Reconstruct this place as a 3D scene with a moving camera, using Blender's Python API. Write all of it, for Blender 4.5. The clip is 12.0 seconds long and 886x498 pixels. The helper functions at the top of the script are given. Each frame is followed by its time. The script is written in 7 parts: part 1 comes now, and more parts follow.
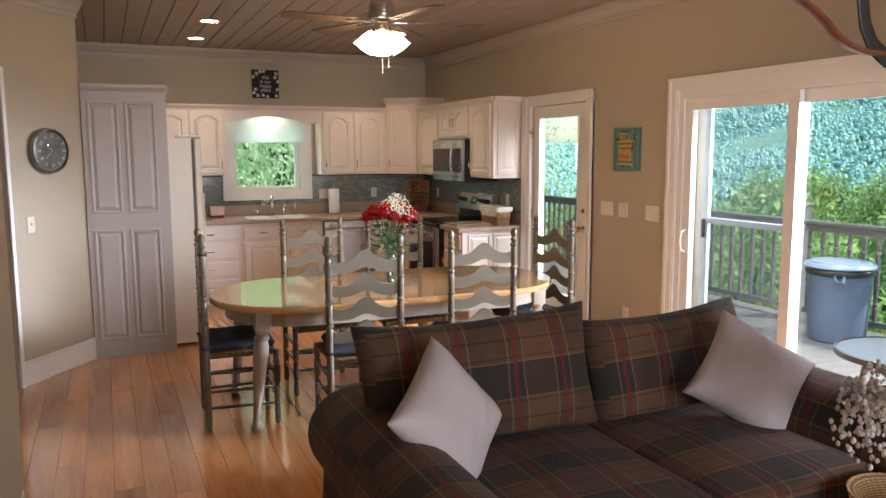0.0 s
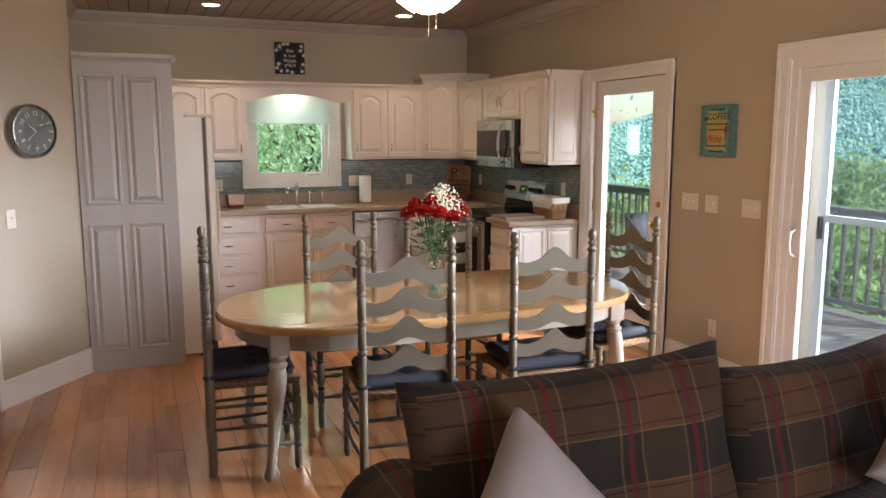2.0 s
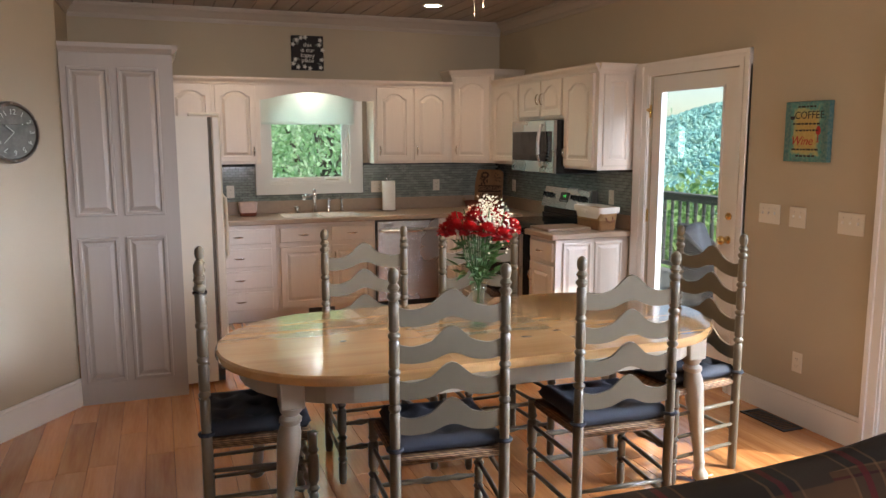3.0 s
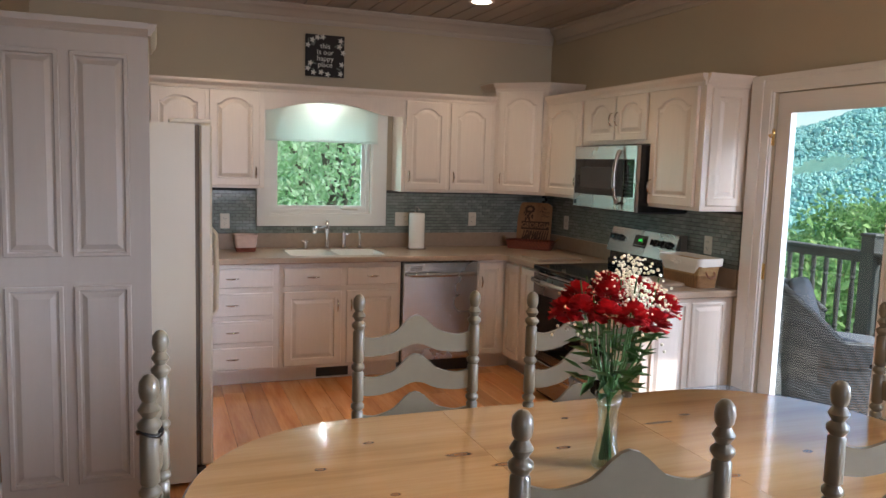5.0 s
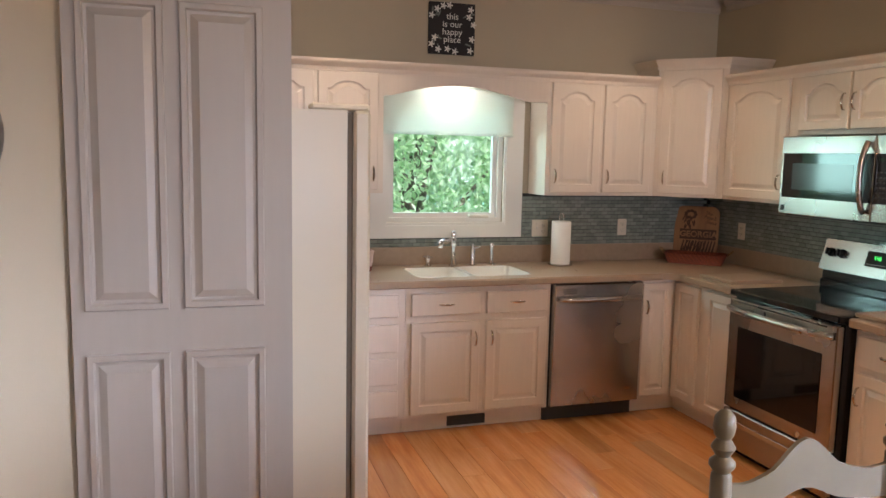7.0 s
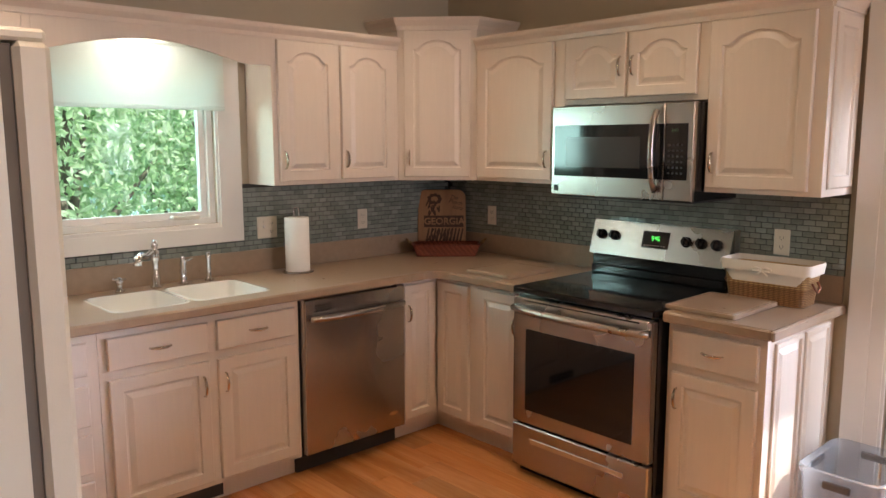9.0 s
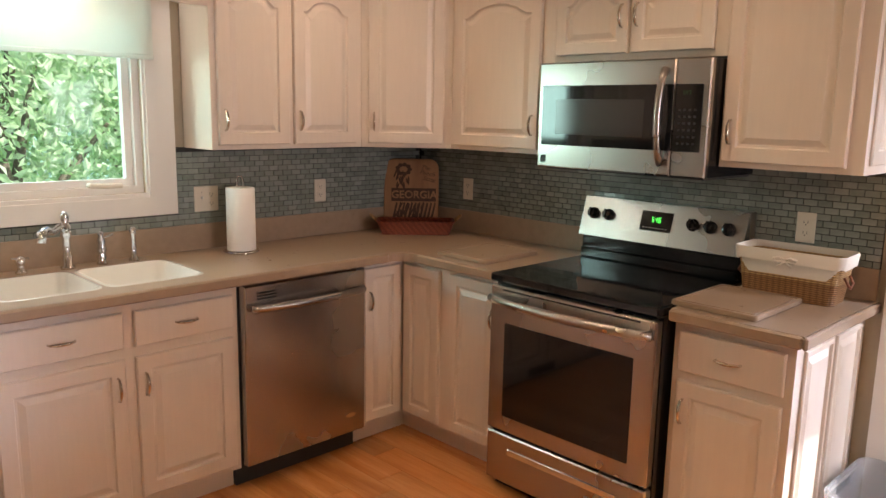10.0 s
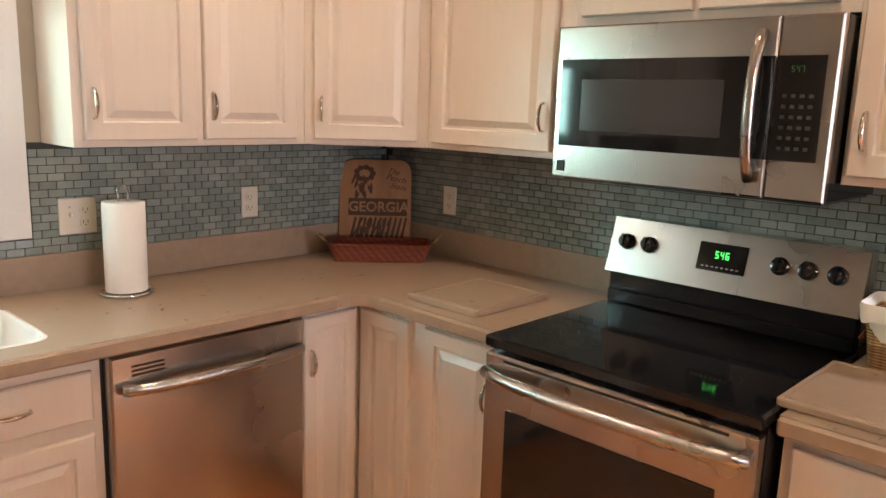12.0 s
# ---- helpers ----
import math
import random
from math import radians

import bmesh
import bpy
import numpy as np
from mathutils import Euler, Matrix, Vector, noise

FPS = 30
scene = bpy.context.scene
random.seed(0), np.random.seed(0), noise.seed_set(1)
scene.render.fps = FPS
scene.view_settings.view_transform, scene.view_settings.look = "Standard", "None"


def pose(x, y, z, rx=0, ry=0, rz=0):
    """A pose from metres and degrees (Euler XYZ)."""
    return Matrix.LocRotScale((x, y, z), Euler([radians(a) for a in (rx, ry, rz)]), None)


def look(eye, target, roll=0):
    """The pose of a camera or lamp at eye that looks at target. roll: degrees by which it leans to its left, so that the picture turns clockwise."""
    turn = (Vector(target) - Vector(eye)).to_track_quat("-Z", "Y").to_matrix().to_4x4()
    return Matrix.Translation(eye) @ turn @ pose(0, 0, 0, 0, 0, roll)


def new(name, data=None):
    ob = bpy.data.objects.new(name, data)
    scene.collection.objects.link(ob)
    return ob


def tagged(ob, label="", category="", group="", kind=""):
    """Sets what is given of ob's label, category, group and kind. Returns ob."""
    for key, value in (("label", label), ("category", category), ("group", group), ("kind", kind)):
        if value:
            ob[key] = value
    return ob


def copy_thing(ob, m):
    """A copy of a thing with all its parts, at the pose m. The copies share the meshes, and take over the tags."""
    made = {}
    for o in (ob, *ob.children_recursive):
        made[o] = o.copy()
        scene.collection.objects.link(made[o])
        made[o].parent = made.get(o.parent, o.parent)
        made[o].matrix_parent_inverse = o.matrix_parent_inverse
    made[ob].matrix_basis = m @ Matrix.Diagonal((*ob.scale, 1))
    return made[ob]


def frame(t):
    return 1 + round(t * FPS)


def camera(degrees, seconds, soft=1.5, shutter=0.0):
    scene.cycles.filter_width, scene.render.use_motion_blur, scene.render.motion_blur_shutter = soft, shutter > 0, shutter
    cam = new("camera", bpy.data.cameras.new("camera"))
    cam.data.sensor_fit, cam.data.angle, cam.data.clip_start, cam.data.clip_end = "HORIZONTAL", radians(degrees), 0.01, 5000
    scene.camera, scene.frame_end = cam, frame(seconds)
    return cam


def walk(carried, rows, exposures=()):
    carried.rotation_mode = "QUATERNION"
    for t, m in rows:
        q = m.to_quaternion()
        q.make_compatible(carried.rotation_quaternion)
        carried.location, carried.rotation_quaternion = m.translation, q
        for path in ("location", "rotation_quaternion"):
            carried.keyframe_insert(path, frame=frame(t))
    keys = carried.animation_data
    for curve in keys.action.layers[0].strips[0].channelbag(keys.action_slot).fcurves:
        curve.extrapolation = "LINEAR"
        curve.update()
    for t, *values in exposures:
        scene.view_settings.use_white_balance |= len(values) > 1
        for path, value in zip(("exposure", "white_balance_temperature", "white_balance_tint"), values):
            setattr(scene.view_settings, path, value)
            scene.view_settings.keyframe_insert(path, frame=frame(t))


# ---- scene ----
cam = camera(60.4, 12.0)
PATH = [
    (0, (1.392, 2.327, 1.622), (2.195, 4.141, 1.371), -0.2),
    (0.5, (1.391, 2.532, 1.622), (2.184, 4.349, 1.36), -0.5),
    (1, (1.462, 2.73, 1.613), (2.244, 4.55, 1.338), -0.6),
    (1.5, (1.585, 2.939, 1.616), (2.348, 4.766, 1.331), -0.3),
    (2, (1.622, 3.236, 1.609), (2.355, 5.074, 1.317), -0.1),
    (2.5, (1.654, 3.567, 1.605), (2.353, 5.417, 1.307), -0.0),
    (3, (1.758, 3.924, 1.609), (2.449, 5.779, 1.322), -0.1),
    (3.2, (1.775, 4.062, 1.576), (2.474, 5.918, 1.317), 0.7),
    (4.8, (1.909, 5.119, 1.609), (2.642, 6.968, 1.402), 1.7),
    (5, (1.9, 5.257, 1.596), (2.601, 7.117, 1.376), 1.7),
    (5.5, (1.827, 5.604, 1.617), (2.464, 7.484, 1.37), 1.4),
    (6, (1.775, 5.955, 1.61), (2.335, 7.857, 1.351), 1.7),
    (6.5, (1.695, 6.279, 1.616), (2.196, 8.198, 1.357), 1.9),
    (6.7, (1.641, 6.386, 1.613), (2.164, 8.3, 1.361), 1.6),
    (8.3, (1.579, 7.306, 1.615), (2.718, 8.932, 1.376), -0.4),
    (8.5, (1.639, 7.423, 1.625), (2.849, 8.996, 1.377), -0.9),
    (9, (1.747, 7.638, 1.591), (3.089, 9.094, 1.311), -0.1),
    (9.5, (1.934, 7.82, 1.575), (3.294, 9.254, 1.27), 0.3),
    (10, (2.135, 8.0, 1.55), (3.514, 9.404, 1.196), 1.1),
    (10.5, (2.349, 8.215, 1.557), (3.85, 9.496, 1.228), 1.5),
    (11, (2.6, 8.377, 1.57), (4.149, 9.611, 1.284), 1.3),
    (11.5, (2.783, 8.522, 1.546), (4.305, 9.782, 1.241), 2.1),
    (12, (2.849, 8.717, 1.529), (4.271, 10.073, 1.156), 1.9),
]
EXPOSURES = [(0, 0.80, 6300, 9), (3, 0.60, 6250, 8), (5, 0.54, 5850, 7), (5.5, 0.70, 6500, 10), (6.5, 0.88, 6150, 10), (8.5, 0.92, 6300, 12), (10.5, 1.12, 6750, 15), (12, 1.5, 6300, 12)]
walk(cam, [(t, look(eye, target, roll)) for t, eye, target, roll in PATH], EXPOSURES)

# ---- light ----
SUN_EL, SUN_AZ = 46.2, 128.7
SPOT_W, FAN_W = 14, 3.6
world = bpy.data.worlds.new("sky")
scene.world = world
world.use_nodes = True
wn = world.node_tree
sky = wn.nodes.new("ShaderNodeTexSky")
sky.sky_type = "NISHITA"
sky.sun_disc = False
sky.sun_elevation = radians(SUN_EL)
sky.sun_rotation = radians(SUN_AZ)
wn.links.new(sky.outputs[0], wn.nodes["Background"].inputs["Color"])
wn.nodes["Background"].inputs["Strength"].default_value = 0.15
sun = new("sun", bpy.data.lights.new("sun", "SUN"))
sun.data.energy, sun.data.angle, sun.data.color = 5.0, radians(0.5), (1.0, 0.95, 0.88)
sun.matrix_basis = look((0, 0, 20), (-7.5, 6.0, 10.0))


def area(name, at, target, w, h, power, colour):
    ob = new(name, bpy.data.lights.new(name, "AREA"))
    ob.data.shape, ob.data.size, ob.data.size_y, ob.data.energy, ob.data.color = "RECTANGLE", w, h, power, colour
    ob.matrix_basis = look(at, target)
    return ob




def bulb(name, at, power, colour=(1.0, 0.72, 0.45), radius=0.04):
    ob = new(name, bpy.data.lights.new(name, "POINT"))
    ob.data.energy, ob.data.color, ob.data.shadow_soft_size = power, colour, radius
    ob.location = at
    return ob


# Unseen area lamps added outside the openings to stand in for sky light.
area("sky_light_slider", (5.75, 5.66, 2.75), (3.2, 5.66, 0.0), 1.8, 0.7, 240, (0.80, 0.86, 1.0))
# Added fill lamp beyond the deck, aimed to brighten the angled wall.
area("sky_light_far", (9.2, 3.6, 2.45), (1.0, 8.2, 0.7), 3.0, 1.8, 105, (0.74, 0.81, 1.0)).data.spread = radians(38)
area("sky_light_kitchen_window", (3.12, 12.2, 2.62), (3.12, 10.8, 0.9), 0.9, 0.45, 18, (0.66, 0.95, 0.95))
# Added lamp kept out of view to tint the cabinet side by the window.
area("sky_light_window_side", (2.0, 12.1, 1.7), (3.8, 11.0, 1.55), 0.7, 0.7, 15, (0.62, 1.0, 0.93))
area("sky_light_door", (5.60, 8.12, 2.60), (3.6, 8.12, 0.0), 0.65, 0.6, 12, (0.62, 0.78, 1.0))
# Added lamp outside the assumed south window, brightening sofa and left wall.
area("sky_light_south_window", (3.1, -2.25, 1.5), (3.1, 2.0, 1.0), 2.1, 1.1, 125, (0.88, 0.88, 1.0))
# building helpers
def mesh_of(bm, name):
    bmesh.ops.recalc_face_normals(bm, faces=bm.faces)
    me = bpy.data.meshes.new(name)
    bm.to_mesh(me)
    bm.free()
    return me


def part(name, bm, material, parent=None, label="", smooth=False, at=None, turn=(0, 0, 0)):
    me = mesh_of(bm, name)
    me.materials.append(material)
    if smooth:
        me.shade_smooth() if smooth is True else me.shade_auto(smooth) if hasattr(me, "shade_auto") else me.shade_smooth()
        if smooth is not True:
            me.set_sharp_from_angle(angle=radians(smooth))
    ob = new(name, me)
    if parent is not None:
        ob.parent = parent
    if at is not None:
        ob.matrix_basis = pose(*at, *turn)
    if label:
        tagged(ob, label)
    return ob


def thing(name, label, category, at=(0, 0, 0), rz=0, group="", kind=""):
    ob = new(name)
    ob.empty_display_size = 0.1
    ob.matrix_basis = pose(*at, 0, 0, rz)
    return tagged(ob, label, category, group, kind)


def setting(name, bm, material, label="", category="", smooth=False):
    ob = part(name, bm, material, smooth=smooth)
    return tagged(ob, label, category, kind="structure")


def box(bm, x0, y0, z0, x1, y1, z1, bevel=0.0, segs=1):
    x0, x1 = min(x0, x1), max(x0, x1)
    y0, y1 = min(y0, y1), max(y0, y1)
    z0, z1 = min(z0, z1), max(z0, z1)
    m = Matrix.Translation(((x0 + x1) / 2, (y0 + y1) / 2, (z0 + z1) / 2)) @ Matrix.Diagonal((x1 - x0, y1 - y0, z1 - z0, 1))
    made = bmesh.ops.create_cube(bm, size=1, matrix=m)
    if bevel:
        edges = list({e for v in made["verts"] for e in v.link_edges})
        bmesh.ops.bevel(bm, geom=edges, offset=bevel, segments=segs, profile=0.5, affect="EDGES")
    return bm


def boxes(*rows, bevel=0.0):
    bm = bmesh.new()
    for r in rows:
        box(bm, *r, bevel=bevel)
    return bm


def lathe(profile, segs=16, centre=(0, 0), bm=None, caps=True):
    """profile: rows of (radius, z)."""
    bm = bm or bmesh.new()
    rings = []
    for r, z in profile:
        r = max(r, 0.0004)
        rings.append([bm.verts.new((centre[0] + r * math.cos(2 * math.pi * i / segs), centre[1] + r * math.sin(2 * math.pi * i / segs), z)) for i in range(segs)])
    for a, b in zip(rings, rings[1:]):
        for i in range(segs):
            bm.faces.new((a[i], a[(i + 1) % segs], b[(i + 1) % segs], b[i]))
    if caps:
        bm.faces.new(rings[0][::-1])
        bm.faces.new(rings[-1])
    return bm


def tube(points, radius, segs=8, bm=None, flat=1.0):
    """A bar along points; radius a number or one for each point."""
    bm = bm or bmesh.new()
    pts = [Vector(p) for p in points]
    rings = []
    side = None
    for i, p in enumerate(pts):
        d = (pts[min(i + 1, len(pts) - 1)] - pts[max(i - 1, 0)]).normalized()
        if side is None:
            side = d.cross(Vector((0, 0, 1)))
            if side.length < 0.1:
                side = d.cross(Vector((0, 1, 0)))
        side = (side - d * side.dot(d)).normalized()
        up = side.cross(d)
        r = radius[i] if isinstance(radius, (list, tuple)) else radius
        rings.append([bm.verts.new(p + side * r * math.cos(2 * math.pi * k / segs) + up * r * flat * math.sin(2 * math.pi * k / segs)) for k in range(segs)])
    for a, b in zip(rings, rings[1:]):
        for i in range(segs):
            bm.faces.new((a[i], a[(i + 1) % segs], b[(i + 1) % segs], b[i]))
    bm.faces.new(rings[0][::-1])
    bm.faces.new(rings[-1])
    return bm


def loops(bm, rows, cap_first=True, cap_last=True):
    """Joins closed rows of points, all of one length, each to the next."""
    rings = [[bm.verts.new(p) for p in row] for row in rows]
    n = len(rings[0])
    for a, b in zip(rings, rings[1:]):
        for i in range(n):
            bm.faces.new((a[i], a[(i + 1) % n], b[(i + 1) % n], b[i]))
    if cap_first:
        bm.faces.new(rings[0][::-1])
    if cap_last:
        bm.faces.new(rings[-1])
    return bm


def extrude(outline, thickness, axis="z", at=0.0, bm=None, bevel=0.0):
    """A plate: outline of pairs in the plane across axis."""
    bm = bm or bmesh.new()

    def place(p, h):
        return {"z": (p[0], p[1], h), "y": (p[0], h, p[1]), "x": (h, p[0], p[1])}[axis]
    rows = [[place(p, at) for p in outline], [place(p, at + thickness) for p in outline]]
    if bevel:
        cx = sum(p[0] for p in outline) / len(outline)
        cy = sum(p[1] for p in outline) / len(outline)
        w = max(abs(p[0] - cx) for p in outline)
        h = max(abs(p[1] - cy) for p in outline)
        small = [(cx + (p[0] - cx) * (1 - bevel / w), cy + (p[1] - cy) * (1 - bevel / h)) for p in outline]
        s = math.copysign(bevel, thickness)
        rows = [[place(p, at) for p in small], [place(p, at + s) for p in outline], [place(p, at + thickness - s) for p in outline], [place(p, at + thickness) for p in small]]
    return loops(bm, rows)


def rounded(x0, y0, x1, y1, r, n=5):
    pts = []
    for cx, cy, a in ((x1 - r, y1 - r, 0), (x0 + r, y1 - r, 90), (x0 + r, y0 + r, 180), (x1 - r, y0 + r, 270)):
        for i in range(n + 1):
            t = radians(a + 90 * i / n)
            pts.append((cx + r * math.cos(t), cy + r * math.sin(t)))
    return pts


def box_uv(ob, size=1.0):
    me = ob.data
    uv = me.uv_layers.new(name="cloth")
    for poly in me.polygons:
        n = poly.normal
        k = max(range(3), key=lambda i: abs(n[i]) * (1.15 if i == 2 else 1))
        for li in poly.loop_indices:
            c = me.vertices[me.loops[li].vertex_index].co
            uv.data[li].uv = [(c.y, c.z), (c.x, c.z + 0.3), (c.x, c.y)][k]
    return ob


# materials
def nodes_of(name):
    m = bpy.data.materials.new(name)
    m.use_nodes = True
    nt = m.node_tree
    return m, nt, nt.nodes["Principled BSDF"]


def link(nt, a, b):
    nt.links.new(a, b)


def noise_node(nt, scale, detail=4.0, stretch=None, rough=0.55, coord="Object"):
    tc = nt.nodes.new("ShaderNodeTexCoord")
    out = tc.outputs[coord]
    if stretch:
        mp = nt.nodes.new("ShaderNodeMapping")
        mp.inputs["Scale"].default_value = stretch
        link(nt, out, mp.inputs["Vector"])
        out = mp.outputs["Vector"]
    n = nt.nodes.new("ShaderNodeTexNoise")
    n.inputs["Scale"].default_value = scale
    n.inputs["Detail"].default_value = detail
    n.inputs["Roughness"].default_value = rough
    link(nt, out, n.inputs["Vector"])
    return n.outputs["Fac"]


def ramp(nt, fac, *stops):
    r = nt.nodes.new("ShaderNodeValToRGB")
    el = r.color_ramp.elements
    while len(el) < len(stops):
        el.new(0.5)
    for e, (p, c) in zip(el, stops):
        e.position, e.color = p, (*c, 1)
    link(nt, fac, r.inputs["Fac"])
    return r.outputs["Color"]


def math_node(nt, op, a, b=None, clamp=False):
    n = nt.nodes.new("ShaderNodeMath")
    n.operation, n.use_clamp = op, clamp
    for i, v in enumerate((a, b)):
        if v is None:
            continue
        if isinstance(v, (int, float)):
            n.inputs[i].default_value = v
        else:
            link(nt, v, n.inputs[i])
    return n.outputs[0]


def mix(nt, fac, a, b, blend="MIX"):
    n = nt.nodes.new("ShaderNodeMix")
    n.data_type, n.blend_type = "RGBA", blend
    for s, v in ((n.inputs[0], fac), (n.inputs[6], a), (n.inputs[7], b)):
        if isinstance(v, (int, float)):
            s.default_value = v
        elif isinstance(v, tuple):
            s.default_value = (*v, 1)
        else:
            link(nt, v, s)
    return n.outputs[2]


def bump(nt, bsdf, height, strength, distance=0.01):
    b = nt.nodes.new("ShaderNodeBump")
    b.inputs["Strength"].default_value = strength
    b.inputs["Distance"].default_value = distance
    link(nt, height, b.inputs["Height"])
    link(nt, b.outputs["Normal"], bsdf.inputs["Normal"])


def surface(name, base, rough=0.5, metal=0.0, vary=0.08, scale=3.0, fine=60.0, relief=0.05, stretch=None, coat=0.0, depth=0.002):
    """A plain surface with stains at one scale and grain at another."""
    m, nt, b = nodes_of(name)
    big = noise_node(nt, scale, 4, stretch)
    small = noise_node(nt, fine, 3, stretch)
    lo = tuple(c * (1 - vary) for c in base)
    hi = tuple(min(1, c * (1 + vary)) for c in base)
    col = ramp(nt, big, (0.3, lo), (0.7, hi))
    col = mix(nt, 0.25 * min(1, vary * 4), col, ramp(nt, small, (0.3, lo), (0.7, hi)))
    link(nt, col, b.inputs["Base Color"])
    r = nt.nodes.new("ShaderNodeMapRange")
    r.inputs["To Min"].default_value = max(0.02, rough - 0.06)
    r.inputs["To Max"].default_value = min(1, rough + 0.06)
    link(nt, big, r.inputs["Value"])
    link(nt, r.outputs[0], b.inputs["Roughness"])
    b.inputs["Metallic"].default_value = metal
    b.inputs["Coat Weight"].default_value = coat
    b.inputs["Coat Roughness"].default_value = 0.12
    if relief:
        bump(nt, b, small, relief, depth)
    return m


def glowing(name, colour, strength):
    m, nt, b = nodes_of(name)
    b.inputs["Base Color"].default_value = (*colour, 1)
    b.inputs["Emission Color"].default_value = (*colour, 1)
    b.inputs["Emission Strength"].default_value = strength
    return m


def glass(name, colour=(0.96, 0.98, 0.97), rough=0.0, thin=True, base=0.03):
    m, nt, b = nodes_of(name)
    if thin:
        tr = nt.nodes.new("ShaderNodeBsdfTransparent")
        tr.inputs["Color"].default_value = (*colour, 1)
        gl = nt.nodes.new("ShaderNodeBsdfGlossy")
        gl.inputs["Roughness"].default_value = 0.02
        lw = nt.nodes.new("ShaderNodeLayerWeight")
        lw.inputs["Blend"].default_value = 0.5
        gloss = math_node(nt, "ADD", math_node(nt, "MULTIPLY", math_node(nt, "POWER", lw.outputs["Facing"], 3.2), 0.6), base)
        ms = nt.nodes.new("ShaderNodeMixShader")
        link(nt, gloss, ms.inputs[0])
        link(nt, tr.outputs[0], ms.inputs[1])
        link(nt, gl.outputs[0], ms.inputs[2])
        link(nt, ms.outputs[0], nt.nodes["Material Output"].inputs["Surface"])
    else:
        b.inputs["Base Color"].default_value = (*colour, 1)
        b.inputs["Transmission Weight"].default_value = 1
        b.inputs["Roughness"].default_value = rough
        b.inputs["IOR"].default_value = 1.45
    return m


KNOTS = ((-0.621, 0.320, 0.014, 0.008), (-0.387, 0.156, 0.034, 0.013), (-0.647, -0.051, 0.013, 0.009), (0.512, 0.280, 0.017, 0.008),
         (-0.296, 0.052, 0.026, 0.011), (0.302, -0.207, 0.018, 0.009), (0.367, 0.233, 0.050, 0.008), (-0.06, 0.12, 0.020, 0.010),
         (0.12, -0.26, 0.022, 0.012), (0.66, -0.12, 0.016, 0.010), (0.08, 0.36, 0.012, 0.008), (-0.80, 0.16, 0.014, 0.009))


def wood(name, dark, mid, light, axis=1, rough=0.35, coat=0.0, grain=1.0, tone=0.25, knots=False):
    """Boards: grain along axis, each object its own tone."""
    m, nt, b = nodes_of(name)
    info = nt.nodes.new("ShaderNodeObjectInfo")
    tc = nt.nodes.new("ShaderNodeTexCoord")
    add = nt.nodes.new("ShaderNodeVectorMath")
    add.operation = "ADD"
    sc = nt.nodes.new("ShaderNodeVectorMath")
    sc.operation = "SCALE"
    sc.inputs[0].default_value = (17.3, 9.1, 5.7)
    link(nt, info.outputs["Random"], sc.inputs["Scale"])
    link(nt, tc.outputs["Object"], add.inputs[0])
    link(nt, sc.outputs[0], add.inputs[1])
    mp = nt.nodes.new("ShaderNodeMapping")
    s = [9.0, 9.0, 9.0]
    s[axis] = 0.7
    mp.inputs["Scale"].default_value = s
    link(nt, add.outputs[0], mp.inputs["Vector"])
    n = nt.nodes.new("ShaderNodeTexNoise")
    n.inputs["Scale"].default_value = grain
    n.inputs["Detail"].default_value = 6
    n.inputs["Distortion"].default_value = 0.6
    link(nt, mp.outputs[0], n.inputs["Vector"])
    f = nt.nodes.new("ShaderNodeTexNoise")
    f.inputs["Scale"].default_value = grain * 9
    f.inputs["Detail"].default_value = 3
    link(nt, mp.outputs[0], f.inputs["Vector"])
    col = ramp(nt, n.outputs["Fac"], (0.28, dark), (0.45, mid), (0.72, light))
    col = mix(nt, 0.18, col, ramp(nt, f.outputs["Fac"], (0.35, dark), (0.65, light)))
    toned = ramp(nt, info.outputs["Random"], (0.0, (1 - tone,) * 3), (0.5, (1.0, 1.0, 1.0)), (1.0, (1.0, 1.0 - tone * 0.35, 1.0 - tone * 0.7)))
    col = mix(nt, 1.0, col, toned, "MULTIPLY")
    if knots:
        sep = nt.nodes.new("ShaderNodeSeparateXYZ")
        link(nt, tc.outputs["Object"], sep.inputs[0])
        wob = math_node(nt, "MULTIPLY", math_node(nt, "SUBTRACT", noise_node(nt, 40, 3), 0.5), 1.1)
        for kx, ky, kw, kh in KNOTS:
            ux = math_node(nt, "DIVIDE", math_node(nt, "SUBTRACT", sep.outputs["X"], kx), kw)
            uy = math_node(nt, "DIVIDE", math_node(nt, "SUBTRACT", sep.outputs["Y"], ky), kh)
            d = math_node(nt, "SQRT", math_node(nt, "ADD", math_node(nt, "MULTIPLY", ux, ux), math_node(nt, "MULTIPLY", uy, uy)))
            d = math_node(nt, "MULTIPLY", math_node(nt, "ADD", d, wob), 0.4)
            spot = ramp(nt, d, (0.12, (0.75, 0.75, 0.75)), (0.24, (0.55, 0.55, 0.55)), (0.32, (1, 1, 1)), (0.42, (0.9, 0.9, 0.9)), (0.52, (0, 0, 0)))
            col = mix(nt, spot, col, (0.19, 0.068, 0.022))
    link(nt, col, b.inputs["Base Color"])
    rr = nt.nodes.new("ShaderNodeMapRange")
    rr.inputs["To Min"].default_value = rough - 0.05
    rr.inputs["To Max"].default_value = rough + 0.08
    link(nt, n.outputs["Fac"], rr.inputs["Value"])
    link(nt, rr.outputs[0], b.inputs["Roughness"])
    b.inputs["Coat Weight"].default_value = coat
    b.inputs["Coat Roughness"].default_value = 0.1
    bump(nt, b, f.outputs["Fac"], 0.08, 0.001)
    return m

